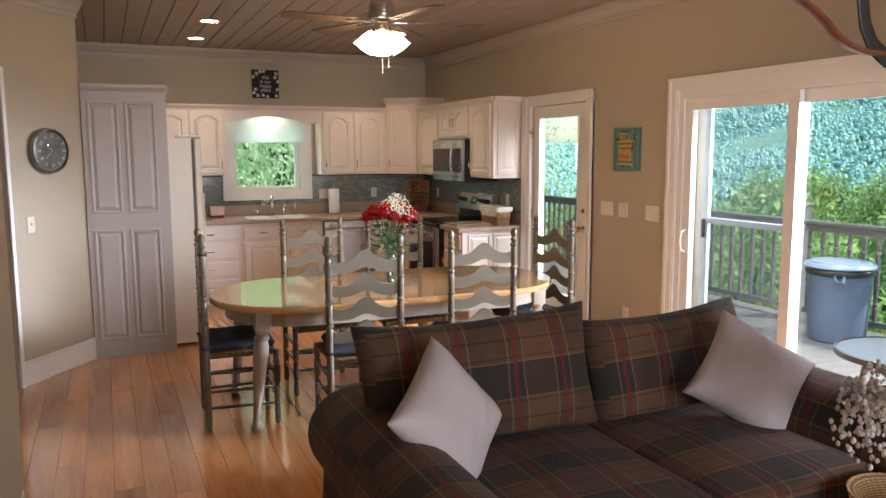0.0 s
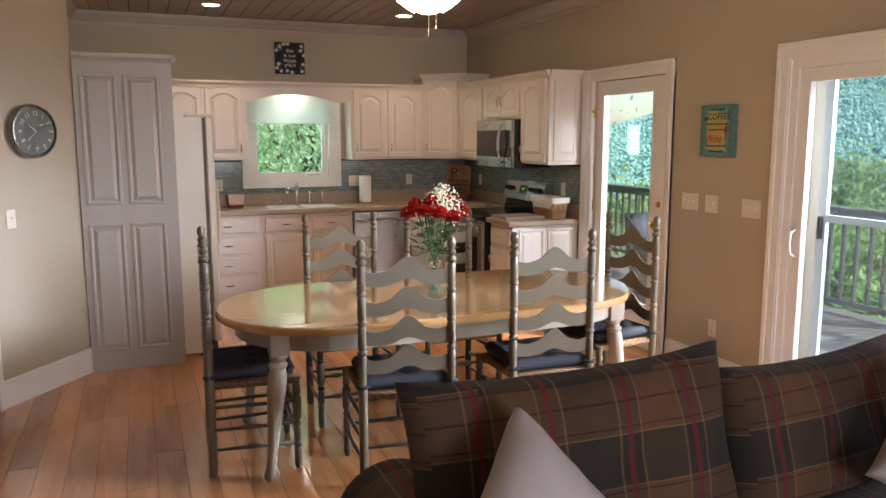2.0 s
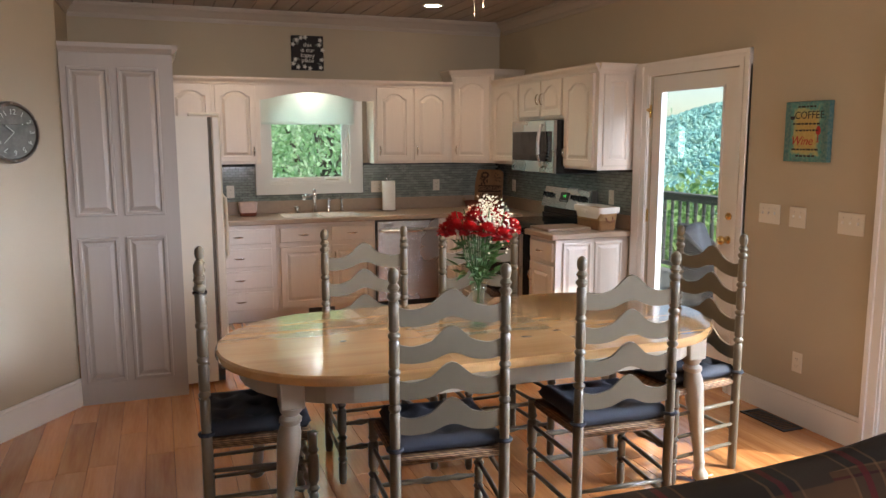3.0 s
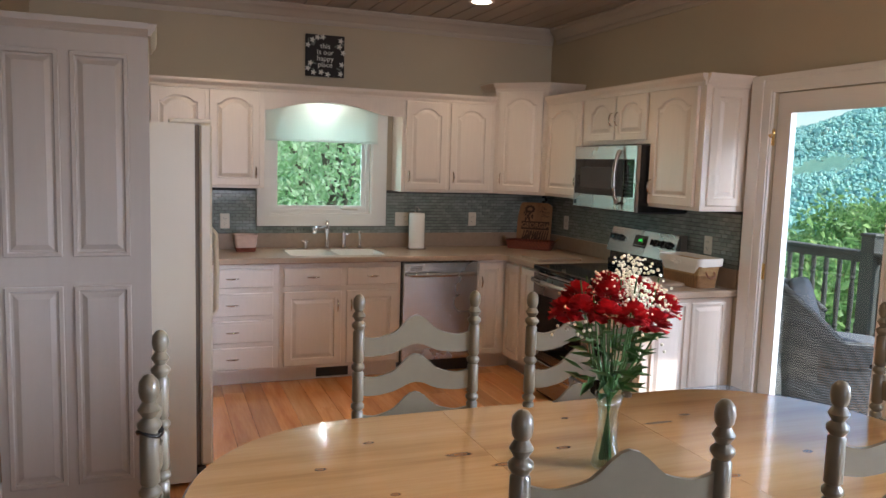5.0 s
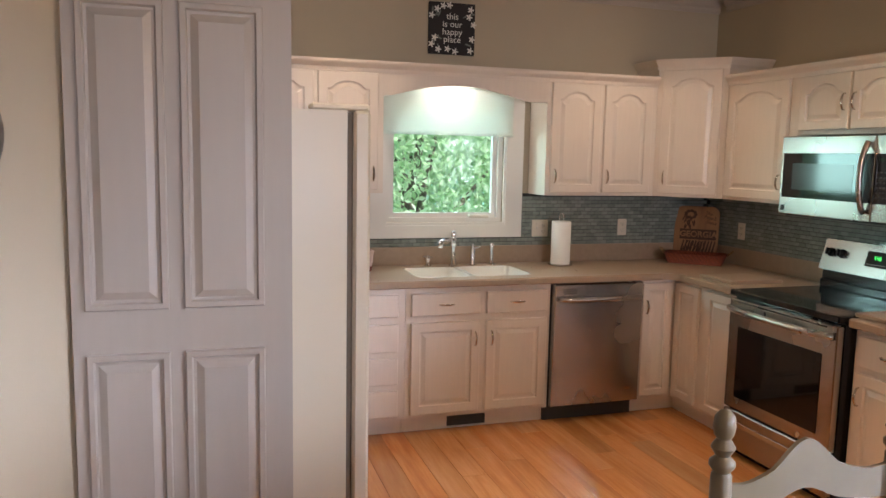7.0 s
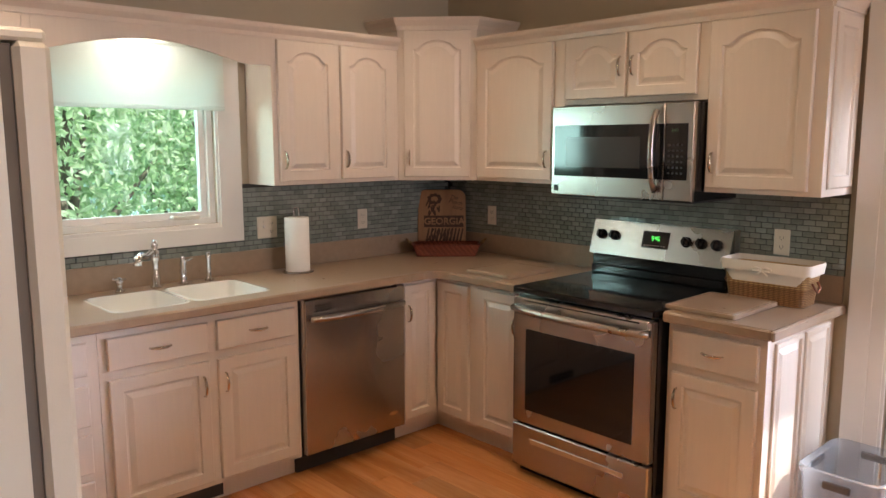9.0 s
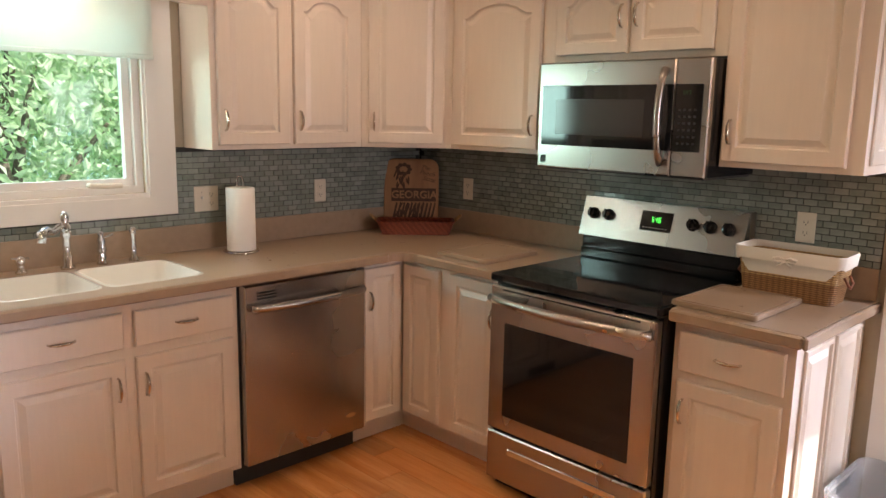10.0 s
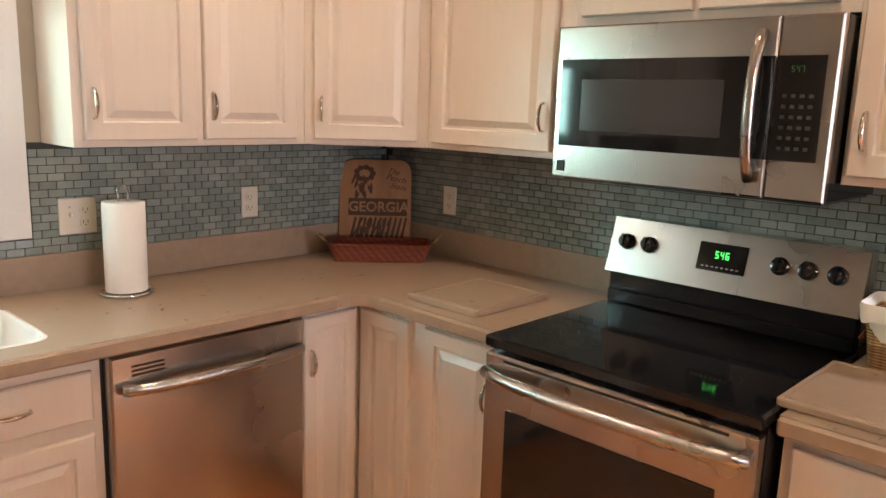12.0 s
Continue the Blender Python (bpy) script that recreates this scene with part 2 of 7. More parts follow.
M_WALL = surface("wall_paint", (0.46, 0.388, 0.280), 0.7, vary=0.03, scale=1.2, fine=180, relief=0.12)
M_WALL_ANGLED = M_WALL
M_WHITE = surface("white_paint", (0.80, 0.76, 0.71), 0.38, vary=0.03, scale=2, fine=90, relief=0.05)
M_TRIM = surface("trim_paint", (0.80, 0.77, 0.73), 0.4, vary=0.03, scale=2, fine=90, relief=0.05)
M_CAB = surface("cabinet_paint", (0.74, 0.65, 0.565), 0.32, vary=0.02, scale=4, fine=12, relief=0.04, stretch=(14, 14, 1.2))
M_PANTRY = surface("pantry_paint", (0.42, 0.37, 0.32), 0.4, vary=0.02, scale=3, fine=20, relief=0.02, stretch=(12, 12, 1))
# Crown moulding in a darker taupe than the other trim.
M_CROWN = surface("crown_taupe", (0.46, 0.40, 0.33), 0.45, vary=0.03, scale=2, fine=90, relief=0.05)
M_CEIL = surface("ceiling_paint", (0.34, 0.285, 0.235), 0.5, vary=0.04, scale=2, fine=60, relief=0.05)
M_GROOVE = surface("dark_joint", (0.10, 0.075, 0.06), 0.8)
M_COUNTER = surface("counter", (0.36, 0.262, 0.185), 0.3, vary=0.07, scale=30, fine=260, relief=0.02)
M_SINK = surface("sink_white", (0.82, 0.80, 0.76), 0.15, vary=0.02)
M_FRIDGE = surface("fridge_enamel", (0.74, 0.67, 0.54), 0.3, vary=0.02, scale=2, fine=300, relief=0.1)
M_STEEL = surface("brushed_steel", (0.45, 0.415, 0.385), 0.27, metal=1.0, vary=0.02, scale=1.5, fine=9, relief=0)
M_CHROME = surface("chrome", (0.82, 0.82, 0.84), 0.07, metal=1.0, vary=0.02, relief=0)
M_PEWTER = surface("pewter", (0.64, 0.58, 0.50), 0.16, metal=1.0, vary=0.1, relief=0.02)
M_BRASS = surface("brass", (0.75, 0.50, 0.18), 0.2, metal=1.0, vary=0.1, relief=0.02)
M_NICKEL = surface("nickel", (0.42, 0.38, 0.35), 0.3, metal=1.0, vary=0.06, relief=0.02)
M_BLACK = surface("black_enamel", (0.012, 0.012, 0.013), 0.14, vary=0.1, relief=0.0)
M_BLACKGLASS = surface("black_glass", (0.008, 0.008, 0.009), 0.04, vary=0.05, relief=0.0)
M_DARKPLASTIC = surface("dark_plastic", (0.03, 0.03, 0.03), 0.45)
M_PLATE = surface("switch_plate", (0.72, 0.66, 0.56), 0.35, vary=0.02)
M_PAPER = surface("paper_towel", (0.86, 0.84, 0.80), 0.9, vary=0.03, fine=120, relief=0.5)
M_WICKER = None
M_TABLEPAINT = surface("table_paint", (0.38, 0.33, 0.25), 0.3, vary=0.10, scale=5, fine=60, relief=0.05)
M_CHAIR = surface("chair_paint", (0.140, 0.114, 0.074), 0.3, vary=0.12, scale=5, fine=60, relief=0.05)
M_NAVY = surface("navy_cloth", (0.020, 0.024, 0.034), 0.75, vary=0.25, scale=9, fine=300, relief=0.5)
M_GREYCLOTH = surface("grey_linen", (0.56, 0.51, 0.50), 0.9, vary=0.10, scale=3, fine=340, relief=0.6, depth=0.003)
M_PATIOCLOTH = surface("patio_cloth", (0.13, 0.13, 0.145), 0.9, vary=0.10, scale=3, fine=300, relief=0.5)
M_RED = surface("red_petals", (0.50, 0.008, 0.012), 0.6, vary=0.4, scale=30, relief=0.1)
M_CREAM = surface("cream_petals", (0.80, 0.74, 0.56), 0.7, vary=0.15, scale=40)
M_STEM = surface("stem_green", (0.05, 0.12, 0.025), 0.5, vary=0.35, scale=20)
M_GREY_DECK = surface("deck_rail_paint", (0.095, 0.092, 0.085), 0.7, vary=0.1, scale=5, fine=60, relief=0.2)
# Darker copy of the rail colour, with porch shade put into it.
M_RAIL_SHADED = surface("rail_paint_shaded", (0.05, 0.055, 0.06), 0.6, vary=0.1)
M_CAN = surface("bin_grey_plastic", (0.078, 0.108, 0.16), 0.45, vary=0.06, scale=6)
M_GLASS = glass("window_glass")
M_CLEARGLASS = glass("vase_glass", (0.88, 0.94, 0.91), base=0.07)
M_CLEARPLASTIC = surface("clear_plastic", (0.75, 0.80, 0.88), 0.12, vary=0.05)
M_SHADE = None
M_LAMP = glowing("lamp_glow", (1.0, 0.80, 0.55), 14.0)
M_FROST = glowing("frosted_shade_glow", (1.0, 0.84, 0.62), 9.0)
M_GREEN_LED = glowing("green_digits", (0.1, 1.0, 0.15), 0.7)
M_FLOOR = wood("maple_floor", (0.43, 0.155, 0.045), (0.62, 0.26, 0.080), (0.76, 0.37, 0.14), axis=1, rough=0.17, coat=0.7, tone=0.34)
M_PINE = wood("pine_top", (0.38, 0.205, 0.078), (0.50, 0.285, 0.112), (0.57, 0.345, 0.15), axis=0, rough=0.16, coat=1.0, tone=0.06, knots=True)
M_DECK = wood("weathered_deck", (0.33, 0.29, 0.26), (0.44, 0.40, 0.36), (0.55, 0.50, 0.46), axis=1, rough=0.8, tone=0.12)
M_BOARD = wood("carved_board", (0.19, 0.09, 0.04), (0.29, 0.145, 0.06), (0.36, 0.19, 0.085), axis=2, rough=0.5)
M_BLADE = wood("fan_blade_wood", (0.05, 0.028, 0.018), (0.085, 0.05, 0.032), (0.13, 0.08, 0.05), axis=0, rough=0.35)
M_SIGNINK = surface("sign_ink", (0.015, 0.012, 0.012), 0.6)
M_SIGNWHITE = surface("sign_white", (0.7, 0.68, 0.62), 0.6)
M_SIDING = surface("exterior_siding", (0.36, 0.32, 0.26), 0.7)


def cloth_plaid():
    m, nt, b = nodes_of("plaid_cloth")
    uv = nt.nodes.new("ShaderNodeUVMap")
    uv.uv_map = "cloth"
    sep = nt.nodes.new("ShaderNodeSeparateXYZ")
    link(nt, uv.outputs[0], sep.inputs[0])

    def bands(s, period, shift, stops):
        f = math_node(nt, "FRACT", math_node(nt, "ADD", math_node(nt, "DIVIDE", s, period), shift))
        r = nt.nodes.new("ShaderNodeValToRGB")
        r.color_ramp.interpolation = "CONSTANT"
        el = r.color_ramp.elements
        while len(el) < len(stops):
            el.new(0.5)
        for e, (p, c) in zip(el, stops):
            e.position, e.color = p, (*c, 1)
        link(nt, f, r.inputs["Fac"])
        return r.outputs["Color"]
    dark, brown, tan, red, wine = (0.030, 0.024, 0.018), (0.122, 0.064, 0.028), (0.23, 0.135, 0.062), (0.14, 0.014, 0.018), (0.08, 0.010, 0.011)
    rows = bands(sep.outputs["Y"], 0.315, 0.3, [(0, dark), (0.44, tan), (0.455, brown), (0.50, wine), (0.515, brown), (0.72, wine), (0.745, brown), (0.94, wine), (0.955, brown), (0.985, tan)])
    cols = bands(sep.outputs["X"], 0.44, 0.1, [(0, dark), (0.27, tan), (0.288, dark), (0.335, red), (0.375, dark), (0.43, tan), (0.448, brown), (0.74, tan), (0.755, dark), (0.805, red), (0.845, dark), (0.90, tan), (0.915, dark)])
    k = (0.42, 0.42, 0.42)
    hi, lo = (0.86, 0.86, 0.86), (0.5, 0.5, 0.5)
    cover = bands(sep.outputs["X"], 0.44, 0.1, [(0, k), (0.27, lo), (0.288, k), (0.335, hi), (0.375, k), (0.43, lo), (0.448, (0.25, 0.25, 0.25)), (0.74, lo), (0.755, k), (0.805, hi), (0.845, k), (0.90, lo), (0.915, k)])
    col = mix(nt, cover, rows, cols)
    tw = nt.nodes.new("ShaderNodeTexWave")
    tw.inputs["Scale"].default_value = 90
    link(nt, uv.outputs[0], tw.inputs["Vector"])
    col = mix(nt, 1.0, col, ramp(nt, tw.outputs["Fac"], (0.0, (0.85, 0.85, 0.85)), (1.0, (1.1, 1.1, 1.1))), "MULTIPLY")
    col = mix(nt, 1.0, col, ramp(nt, noise_node(nt, 7, 3), (0.3, (0.82, 0.82, 0.84)), (0.7, (1.1, 1.08, 1.05))), "MULTIPLY")
    link(nt, col, b.inputs["Base Color"])
    b.inputs["Roughness"].default_value = 0.9
    b.inputs["Sheen Weight"].default_value = 0.05
    bump(nt, b, math_node(nt, "ADD", tw.outputs["Fac"], noise_node(nt, 300, 2)), 0.25, 0.002)
    return m


def wicker(name, dark, light, scale=55, across="DIAGONAL", lower=None):
    m, nt, b = nodes_of(name)
    tc = nt.nodes.new("ShaderNodeTexCoord")
    w1 = nt.nodes.new("ShaderNodeTexWave")
    w1.bands_direction = "Z"
    w1.inputs["Scale"].default_value = scale
    w1.inputs["Distortion"].default_value = 1.2
    w2 = nt.nodes.new("ShaderNodeTexWave")
    w2.bands_direction = across
    w2.inputs["Scale"].default_value = scale * 0.35
    for w in (w1, w2):
        link(nt, tc.outputs["Object"], w.inputs["Vector"])
    h = math_node(nt, "MULTIPLY", w1.outputs["Fac"], math_node(nt, "ADD", math_node(nt, "MULTIPLY", w2.outputs["Fac"], 0.6), 0.4))
    col = ramp(nt, h, (0.05, dark), (0.6, light))
    if lower:
        sep = nt.nodes.new("ShaderNodeSeparateXYZ")
        link(nt, tc.outputs["Object"], sep.inputs[0])
        col = mix(nt, math_node(nt, "LESS_THAN", sep.outputs["Z"], lower), col, (0.62, 0.50, 0.42), "MULTIPLY")
    link(nt, col, b.inputs["Base Color"])
    b.inputs["Roughness"].default_value = 0.6
    bump(nt, b, h, 0.8, 0.004)
    return m


def tile_glaze():
    m, nt, b = nodes_of("tile_glaze")
    info = nt.nodes.new("ShaderNodeObjectInfo")
    geo = nt.nodes.new("ShaderNodeNewGeometry")
    r = math_node(nt, "FRACT", math_node(nt, "ADD", info.outputs["Random"], geo.outputs["Random Per Island"]))
    col = ramp(nt, r, (0.0, (0.175, 0.20, 0.18)), (0.5, (0.24, 0.27, 0.245)), (1.0, (0.31, 0.34, 0.305)))
    col = mix(nt, 0.3, col, ramp(nt, noise_node(nt, 40, 3), (0.3, (0.17, 0.20, 0.18)), (0.7, (0.31, 0.35, 0.31))))
    link(nt, col, b.inputs["Base Color"])
    b.inputs["Roughness"].default_value = 0.10
    b.inputs["Coat Weight"].default_value = 0.3
    return m


def shade_cloth():
    m, nt, b = nodes_of("roller_shade_cloth")
    b.inputs["Base Color"].default_value = (0.80, 0.82, 0.78, 1)
    b.inputs["Roughness"].default_value = 0.9
    bump(nt, b, noise_node(nt, 300, 2), 0.15, 0.001)
    tr = nt.nodes.new("ShaderNodeBsdfTranslucent")
    tr.inputs["Color"].default_value = (0.80, 0.86, 0.82, 1)
    ms = nt.nodes.new("ShaderNodeMixShader")
    ms.inputs[0].default_value = 0.5
    link(nt, b.outputs[0], ms.inputs[1])
    link(nt, tr.outputs[0], ms.inputs[2])
    link(nt, ms.outputs[0], nt.nodes["Material Output"].inputs["Surface"])
    return m


M_SHADE = shade_cloth()
M_PLAID = cloth_plaid()
M_RUSH = wicker("rush_weave", (0.09, 0.045, 0.018), (0.34, 0.19, 0.08), 45)
M_BASKET = wicker("basket_straw", (0.20, 0.10, 0.035), (0.58, 0.36, 0.15), 42, "X", 0.075)
M_REDBASKET = wicker("red_wicker", (0.10, 0.018, 0.008), (0.30, 0.065, 0.028), 60)
M_GREYWICKER = wicker("grey_wicker", (0.02, 0.019, 0.019), (0.10, 0.093, 0.093), 18)
M_TILE = tile_glaze()
M_GROUT = surface("grout", (0.045, 0.045, 0.042), 0.9, vary=0.1, scale=20)

# ---- the room ----
EAST, NORTH, CEIL = 5.10, 11.225, 2.765
T = 0.14


def wall_with_holes(name, along, at, thick, lo, hi, z1, holes, material):
    """A wall that runs along x or y, at one coordinate, with openings (lo, hi, z0, z1)."""
    bm = bmesh.new()

    def put(a, b, z0, z1_):
        if b - a < 1e-4 or z1_ - z0 < 1e-4:
            return
        if along == "x":
            box(bm, a, at, z0, b, at + thick, z1_)
        else:
            box(bm, at, a, z0, at + thick, b, z1_)
    spots = sorted(holes)
    here = lo
    for a, b, z0, zt in spots:
        put(here, a, 0, z1)
        put(a, b, 0, z0)
        put(a, b, zt, z1)
        here = b
    put(here, hi, 0, z1)
    return setting(name, bm, material)


WIN = (2.715, 3.505, 1.185, 2.03)
DOOR = (7.712, 8.615, 0.0, 2.045)
SLIDE = (4.73, 6.60, 0.0, 2.035)
wall_with_holes("wall_north", "x", NORTH, T, 1.10, EAST + T, CEIL, [WIN], M_WALL)
wall_with_holes("wall_east", "y", EAST, T, -2.2, NORTH, CEIL, [SLIDE, DOOR], M_WALL)
wall_with_holes("wall_west", "y", 1.10 - T, T, 8.80, NORTH + T, CEIL, [], M_WALL)
# South opening assumed behind the camera, added to let light in.
wall_with_holes("wall_south", "x", -2.2 - T, T, 0.92, EAST + T, CEIL, [(2.0, 4.2, 0.9, 2.1)], M_WALL)
wall_with_holes("wall_living_room", "y", 0.92, T, -2.2, 5.42, CEIL, [], M_WALL)
wall_with_holes("wall_hall_south", "x", 5.42 - T, T, -2.4, 0.92, CEIL, [], M_WALL)
wall_with_holes("wall_hall_end", "y", -2.4 - T, T, 5.28, 8.4, CEIL, [], M_WALL)
wall_with_holes("wall_hall_north", "x", 8.26, T, -2.4, 0.70, CEIL, [], M_WALL)
# the angled wall with the clock
AX0, AY0, AX1, AY1 = 0.777, 8.25, 1.25, 8.885
adx, ady = AX1 - AX0, AY1 - AY0
alen = math.hypot(adx, ady)
aux, auy = adx / alen, ady / alen
anx, any_ = auy, -aux


def on_angled(s, off, z):
    return (AX0 + aux * s + anx * off, AY0 + auy * s + any_ * off, z)


def angled_plate(bm, s0, s1, z0, z1, o0, o1):
    rows = [[on_angled(s, o, z0) for s, o in ((s0, o0), (s1, o0), (s1, o1), (s0, o1))],
            [on_angled(s, o, z1) for s, o in ((s0, o0), (s1, o0), (s1, o1), (s0, o1))]]
    return loops(bm, rows)


setting("wall_angled", angled_plate(bmesh.new(), 0, alen, 0, CEIL, -0.12, 0), M_WALL_ANGLED)
setting("baseboard_angled", angled_plate(bmesh.new(), 0.002, alen - 0.002, 0, 0.15, 0.001, 0.018), M_TRIM)
setting("baseboard_cap_angled", angled_plate(bmesh.new(), 0.002, alen - 0.002, 0.1505, 0.17, 0.001, 0.010), M_TRIM)
setting("wall_corner_trim", angled_plate(bmesh.new(), -0.01, 0.02, 0, 2.2, 0.019, 0.03), M_TRIM)

setting("ceiling", boxes((-2.6, -2.4, CEIL + 0.014, EAST + 0.2, NORTH + 0.2, CEIL + 0.1)), M_GROOVE)
bm = bmesh.new()
x = -2.5
while x < EAST + 0.1:
    box(bm, x + 0.004, -2.3, CEIL, x + 0.161, NORTH + 0.05, CEIL + 0.0135, bevel=0.003)
    x += 0.165
setting("ceiling_boards", bm, M_CEIL, "painted wooden ceiling boards laid side by side", "ceiling")


def crown(name, x0, y0, x1, y1, nx, ny):
    """A moulding along a line, out along (nx, ny)."""
    prof = [(0.0, -0.128), (0.012, -0.128), (0.016, -0.108), (0.016, -0.092), (0.026, -0.088), (0.050, -0.050), (0.066, -0.034), (0.070, -0.018), (0.080, -0.016), (0.080, -0.001), (0.0, -0.001)]
    rows = [[(px + nx * o, py + ny * o, CEIL + z) for o, z in prof] for px, py in ((x0, y0), (x1, y1))]
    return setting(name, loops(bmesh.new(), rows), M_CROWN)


crown("crown_moulding_north", 1.11, NORTH - 0.001, EAST - 0.001, NORTH - 0.001, 0, -1)
crown("crown_moulding_east", EAST - 0.0015, NORTH - 0.097, EAST - 0.0015, -2.2, -1, 0)
a0, a1 = on_angled(0, 0.001, 0), on_angled(alen, 0.001, 0)
crown("crown_moulding_angled", a0[0], a0[1], a1[0], a1[1], anx, any_)
crown("crown_moulding_west", 1.102, 8.95, 1.102, NORTH - 0.097, 1, 0)


def base_strip(name, along, at, lo, hi, out):
    bm = bmesh.new()
    for z0, z1, t in ((0, 0.15, 0.018), (0.1505, 0.172, 0.010)):
        if along == "y":
            box(bm, at, lo, z0, at + out * t, hi, z1)
        else:
            box(bm, lo, at, z0, hi, at + out * t, z1)
    return setting(name, bm, M_TRIM)


base_strip("baseboard_east", "y", EAST - 0.001, 6.70, 7.598, -1)
base_strip("baseboard_living", "y", 1.061, -2.1, 5.41, 1)


def casing(name, lo, hi, top, width=0.095, x=EAST, far=0.0):
    """Fluted trim round an opening in the east wall."""
    bm = bmesh.new()
    for a, b, t in ((0.0, width, 0.016), (0.012, width * 0.45, 0.022), (width * 0.72, width, 0.028)):
        box(bm, x - t, hi + a, 0.0, x - 0.001, hi + b + far, top + b)
        box(bm, x - t, lo - b, 0.0, x - 0.001, lo - a, top + b)
        box(bm, x - t - 0.0005, lo - b, top + a, x - 0.001, hi + b + far, top + b + 0.0005)
    return setting(name, bm, M_TRIM, "white moulded wooden door trim", "trim")


casing("door_trim", DOOR[0], DOOR[1], DOOR[3], far=0.06)
casing("sliding_door_trim", SLIDE[0], SLIDE[1], SLIDE[3])

# glazed door to the deck
door = thing("door_1", "white wooden door with one tall glass pane, closed", "door", (EAST + 0.02, 0, 0), kind="structure")
bm = bmesh.new()
P0, P1, PB, PT = 7.865, 8.522, 0.335, 1.945
for r in ((0, 7.717, 0.01, 0.045, P0, 2.040), (0, P1, 0.01, 0.045, 8.610, 2.040), (0, P0, 0.01, 0.045, P1, PB), (0, P0, PT, 0.045, P1, 2.040)):
    box(bm, *r)
part("door_frame", bm, M_TRIM, door)
bm = bmesh.new()
for r in ((-0.006, P0, PB, 0.012, P0 + 0.015, PT), (-0.006, P1 - 0.015, PB, 0.012, P1, PT), (-0.006, P0 + 0.015, PB, 0.012, P1 - 0.015, PB + 0.015), (-0.006, P0 + 0.015, PT - 0.015, 0.012, P1 - 0.015, PT)):
    box(bm, *r)
part("glazing_bead", bm, M_TRIM, door)
pane = part("pane", boxes((0.018, P0, PB, 0.024, P1, PT)), M_GLASS, door)
pane.visible_shadow = False
bm = bmesh.new()
lathe([(0.026, 0), (0.026, 0.006), (0.010, 0.012), (0.010, 0.035), (0.026, 0.045), (0.030, 0.058), (0.024, 0.07), (0.008, 0.075)], 16, bm=bm)
part("door_knob", bm, M_BRASS, door, "round brass door knob", True, (-0.001, 7.775, 0.97), (0, -90, 0))
part("deadbolt", lathe([(0.024, 0), (0.024, 0.01), (0.014, 0.014), (0.014, 0.022)], 16), M_BRASS, door, "round brass deadbolt", True, (-0.001, 7.775, 1.12), (0, -90, 0))
for z in (0.25, 1.05, 1.80):
    part("hinge", boxes((-0.028, 8.606, z - 0.045, -0.012, 8.622, z + 0.045), bevel=0.003), M_BRASS, door)
part("door_stop", tube([(-0.03, 8.62, 1.80), (-0.06, 8.60, 1.81), (-0.075, 8.55, 1.815)], 0.006), M_BRASS, door)

# sliding glass door
slider = thing("door_2", "white sliding glass door with an insect screen outside", "sliding door", (EAST, 0, 0), kind="structure")
bm = boxes((0.0, 6.555, 0, 0.13, 6.60, 2.035), (0.0, 4.73, 0, 0.13, 4.775, 2.035), (0.0, 4.775, 1.985, 0.13, 6.555, 2.035), (0.0, 4.775, 0, 0.13, 6.555, 0.035))
part("door_frame", bm, M_TRIM, slider)


def glazed(name, x, lo, hi, stile, label):
    leaf = part(name, boxes((x, lo, 0.036, x + 0.04, lo + stile, 1.983), (x, hi - stile, 0.036, x + 0.04, hi, 1.983), (x, lo + stile, 0.036, x + 0.04, hi - stile, 0.036 + stile * 1.3), (x, lo + stile, 1.983 - stile, x + 0.04, hi - stile, 1.983)), M_TRIM, slider, label)
    p = part("pane", boxes((x + 0.018, lo + stile, 0.036 + stile * 1.3, x + 0.024, hi - stile, 1.983 - stile)), M_GLASS, leaf)
    p.visible_shadow = False
    return leaf


leaf = glazed("sliding_panel", 0.012, 5.60, 6.554, 0.075, "white framed sliding glass panel")
glazed("fixed_panel", 0.056, 4.776, 5.68, 0.075, "white framed fixed glass panel")
part("pull_handle", tube([(0.01, 6.515, 0.92), (-0.025, 6.515, 0.94), (-0.035, 6.515, 1.0), (-0.025, 6.515, 1.06), (0.01, 6.515, 1.08)], 0.007), M_TRIM, leaf)
M_SCREEN, snt, sb = nodes_of("insect_screen")
sb.inputs["Base Color"].default_value = (0.30, 0.36, 0.45, 1)
sb.inputs["Roughness"].default_value = 0.7
sb.inputs["Alpha"].default_value = 0.10
part("exterior_casing", boxes((0.1405, 6.475, 0.0, 0.175, 6.64, 2.05), (0.1405, 4.69, 0.0, 0.175, 4.76, 2.05)), M_SIDING, slider, "tan painted exterior casing")
M_SCREENFRAME = surface("screen_frame", (0.36, 0.40, 0.42), 0.4)
bm = boxes((0.1, 5.62, 0.04, 0.125, 5.68, 1.975), (0.1, 6.395, 0.04, 0.125, 6.45, 1.975), (0.1, 5.68, 1.915, 0.125, 6.395, 1.975), (0.1, 5.68, 0.04, 0.125, 6.395, 0.11), (0.1, 5.68, 1.13, 0.125, 6.395, 1.17))
sc = part("screen_panel", bm, M_SCREENFRAME, slider, "grey framed insect screen")
part("screen_mesh", boxes((0.111, 5.68, 0.11, 0.113, 6.395, 1.915)), M_SCREEN, sc)
part("screen_latch", boxes((0.08, 6.41, 1.03, 0.0995, 6.44, 1.16), bevel=0.005), M_DARKPLASTIC, sc)

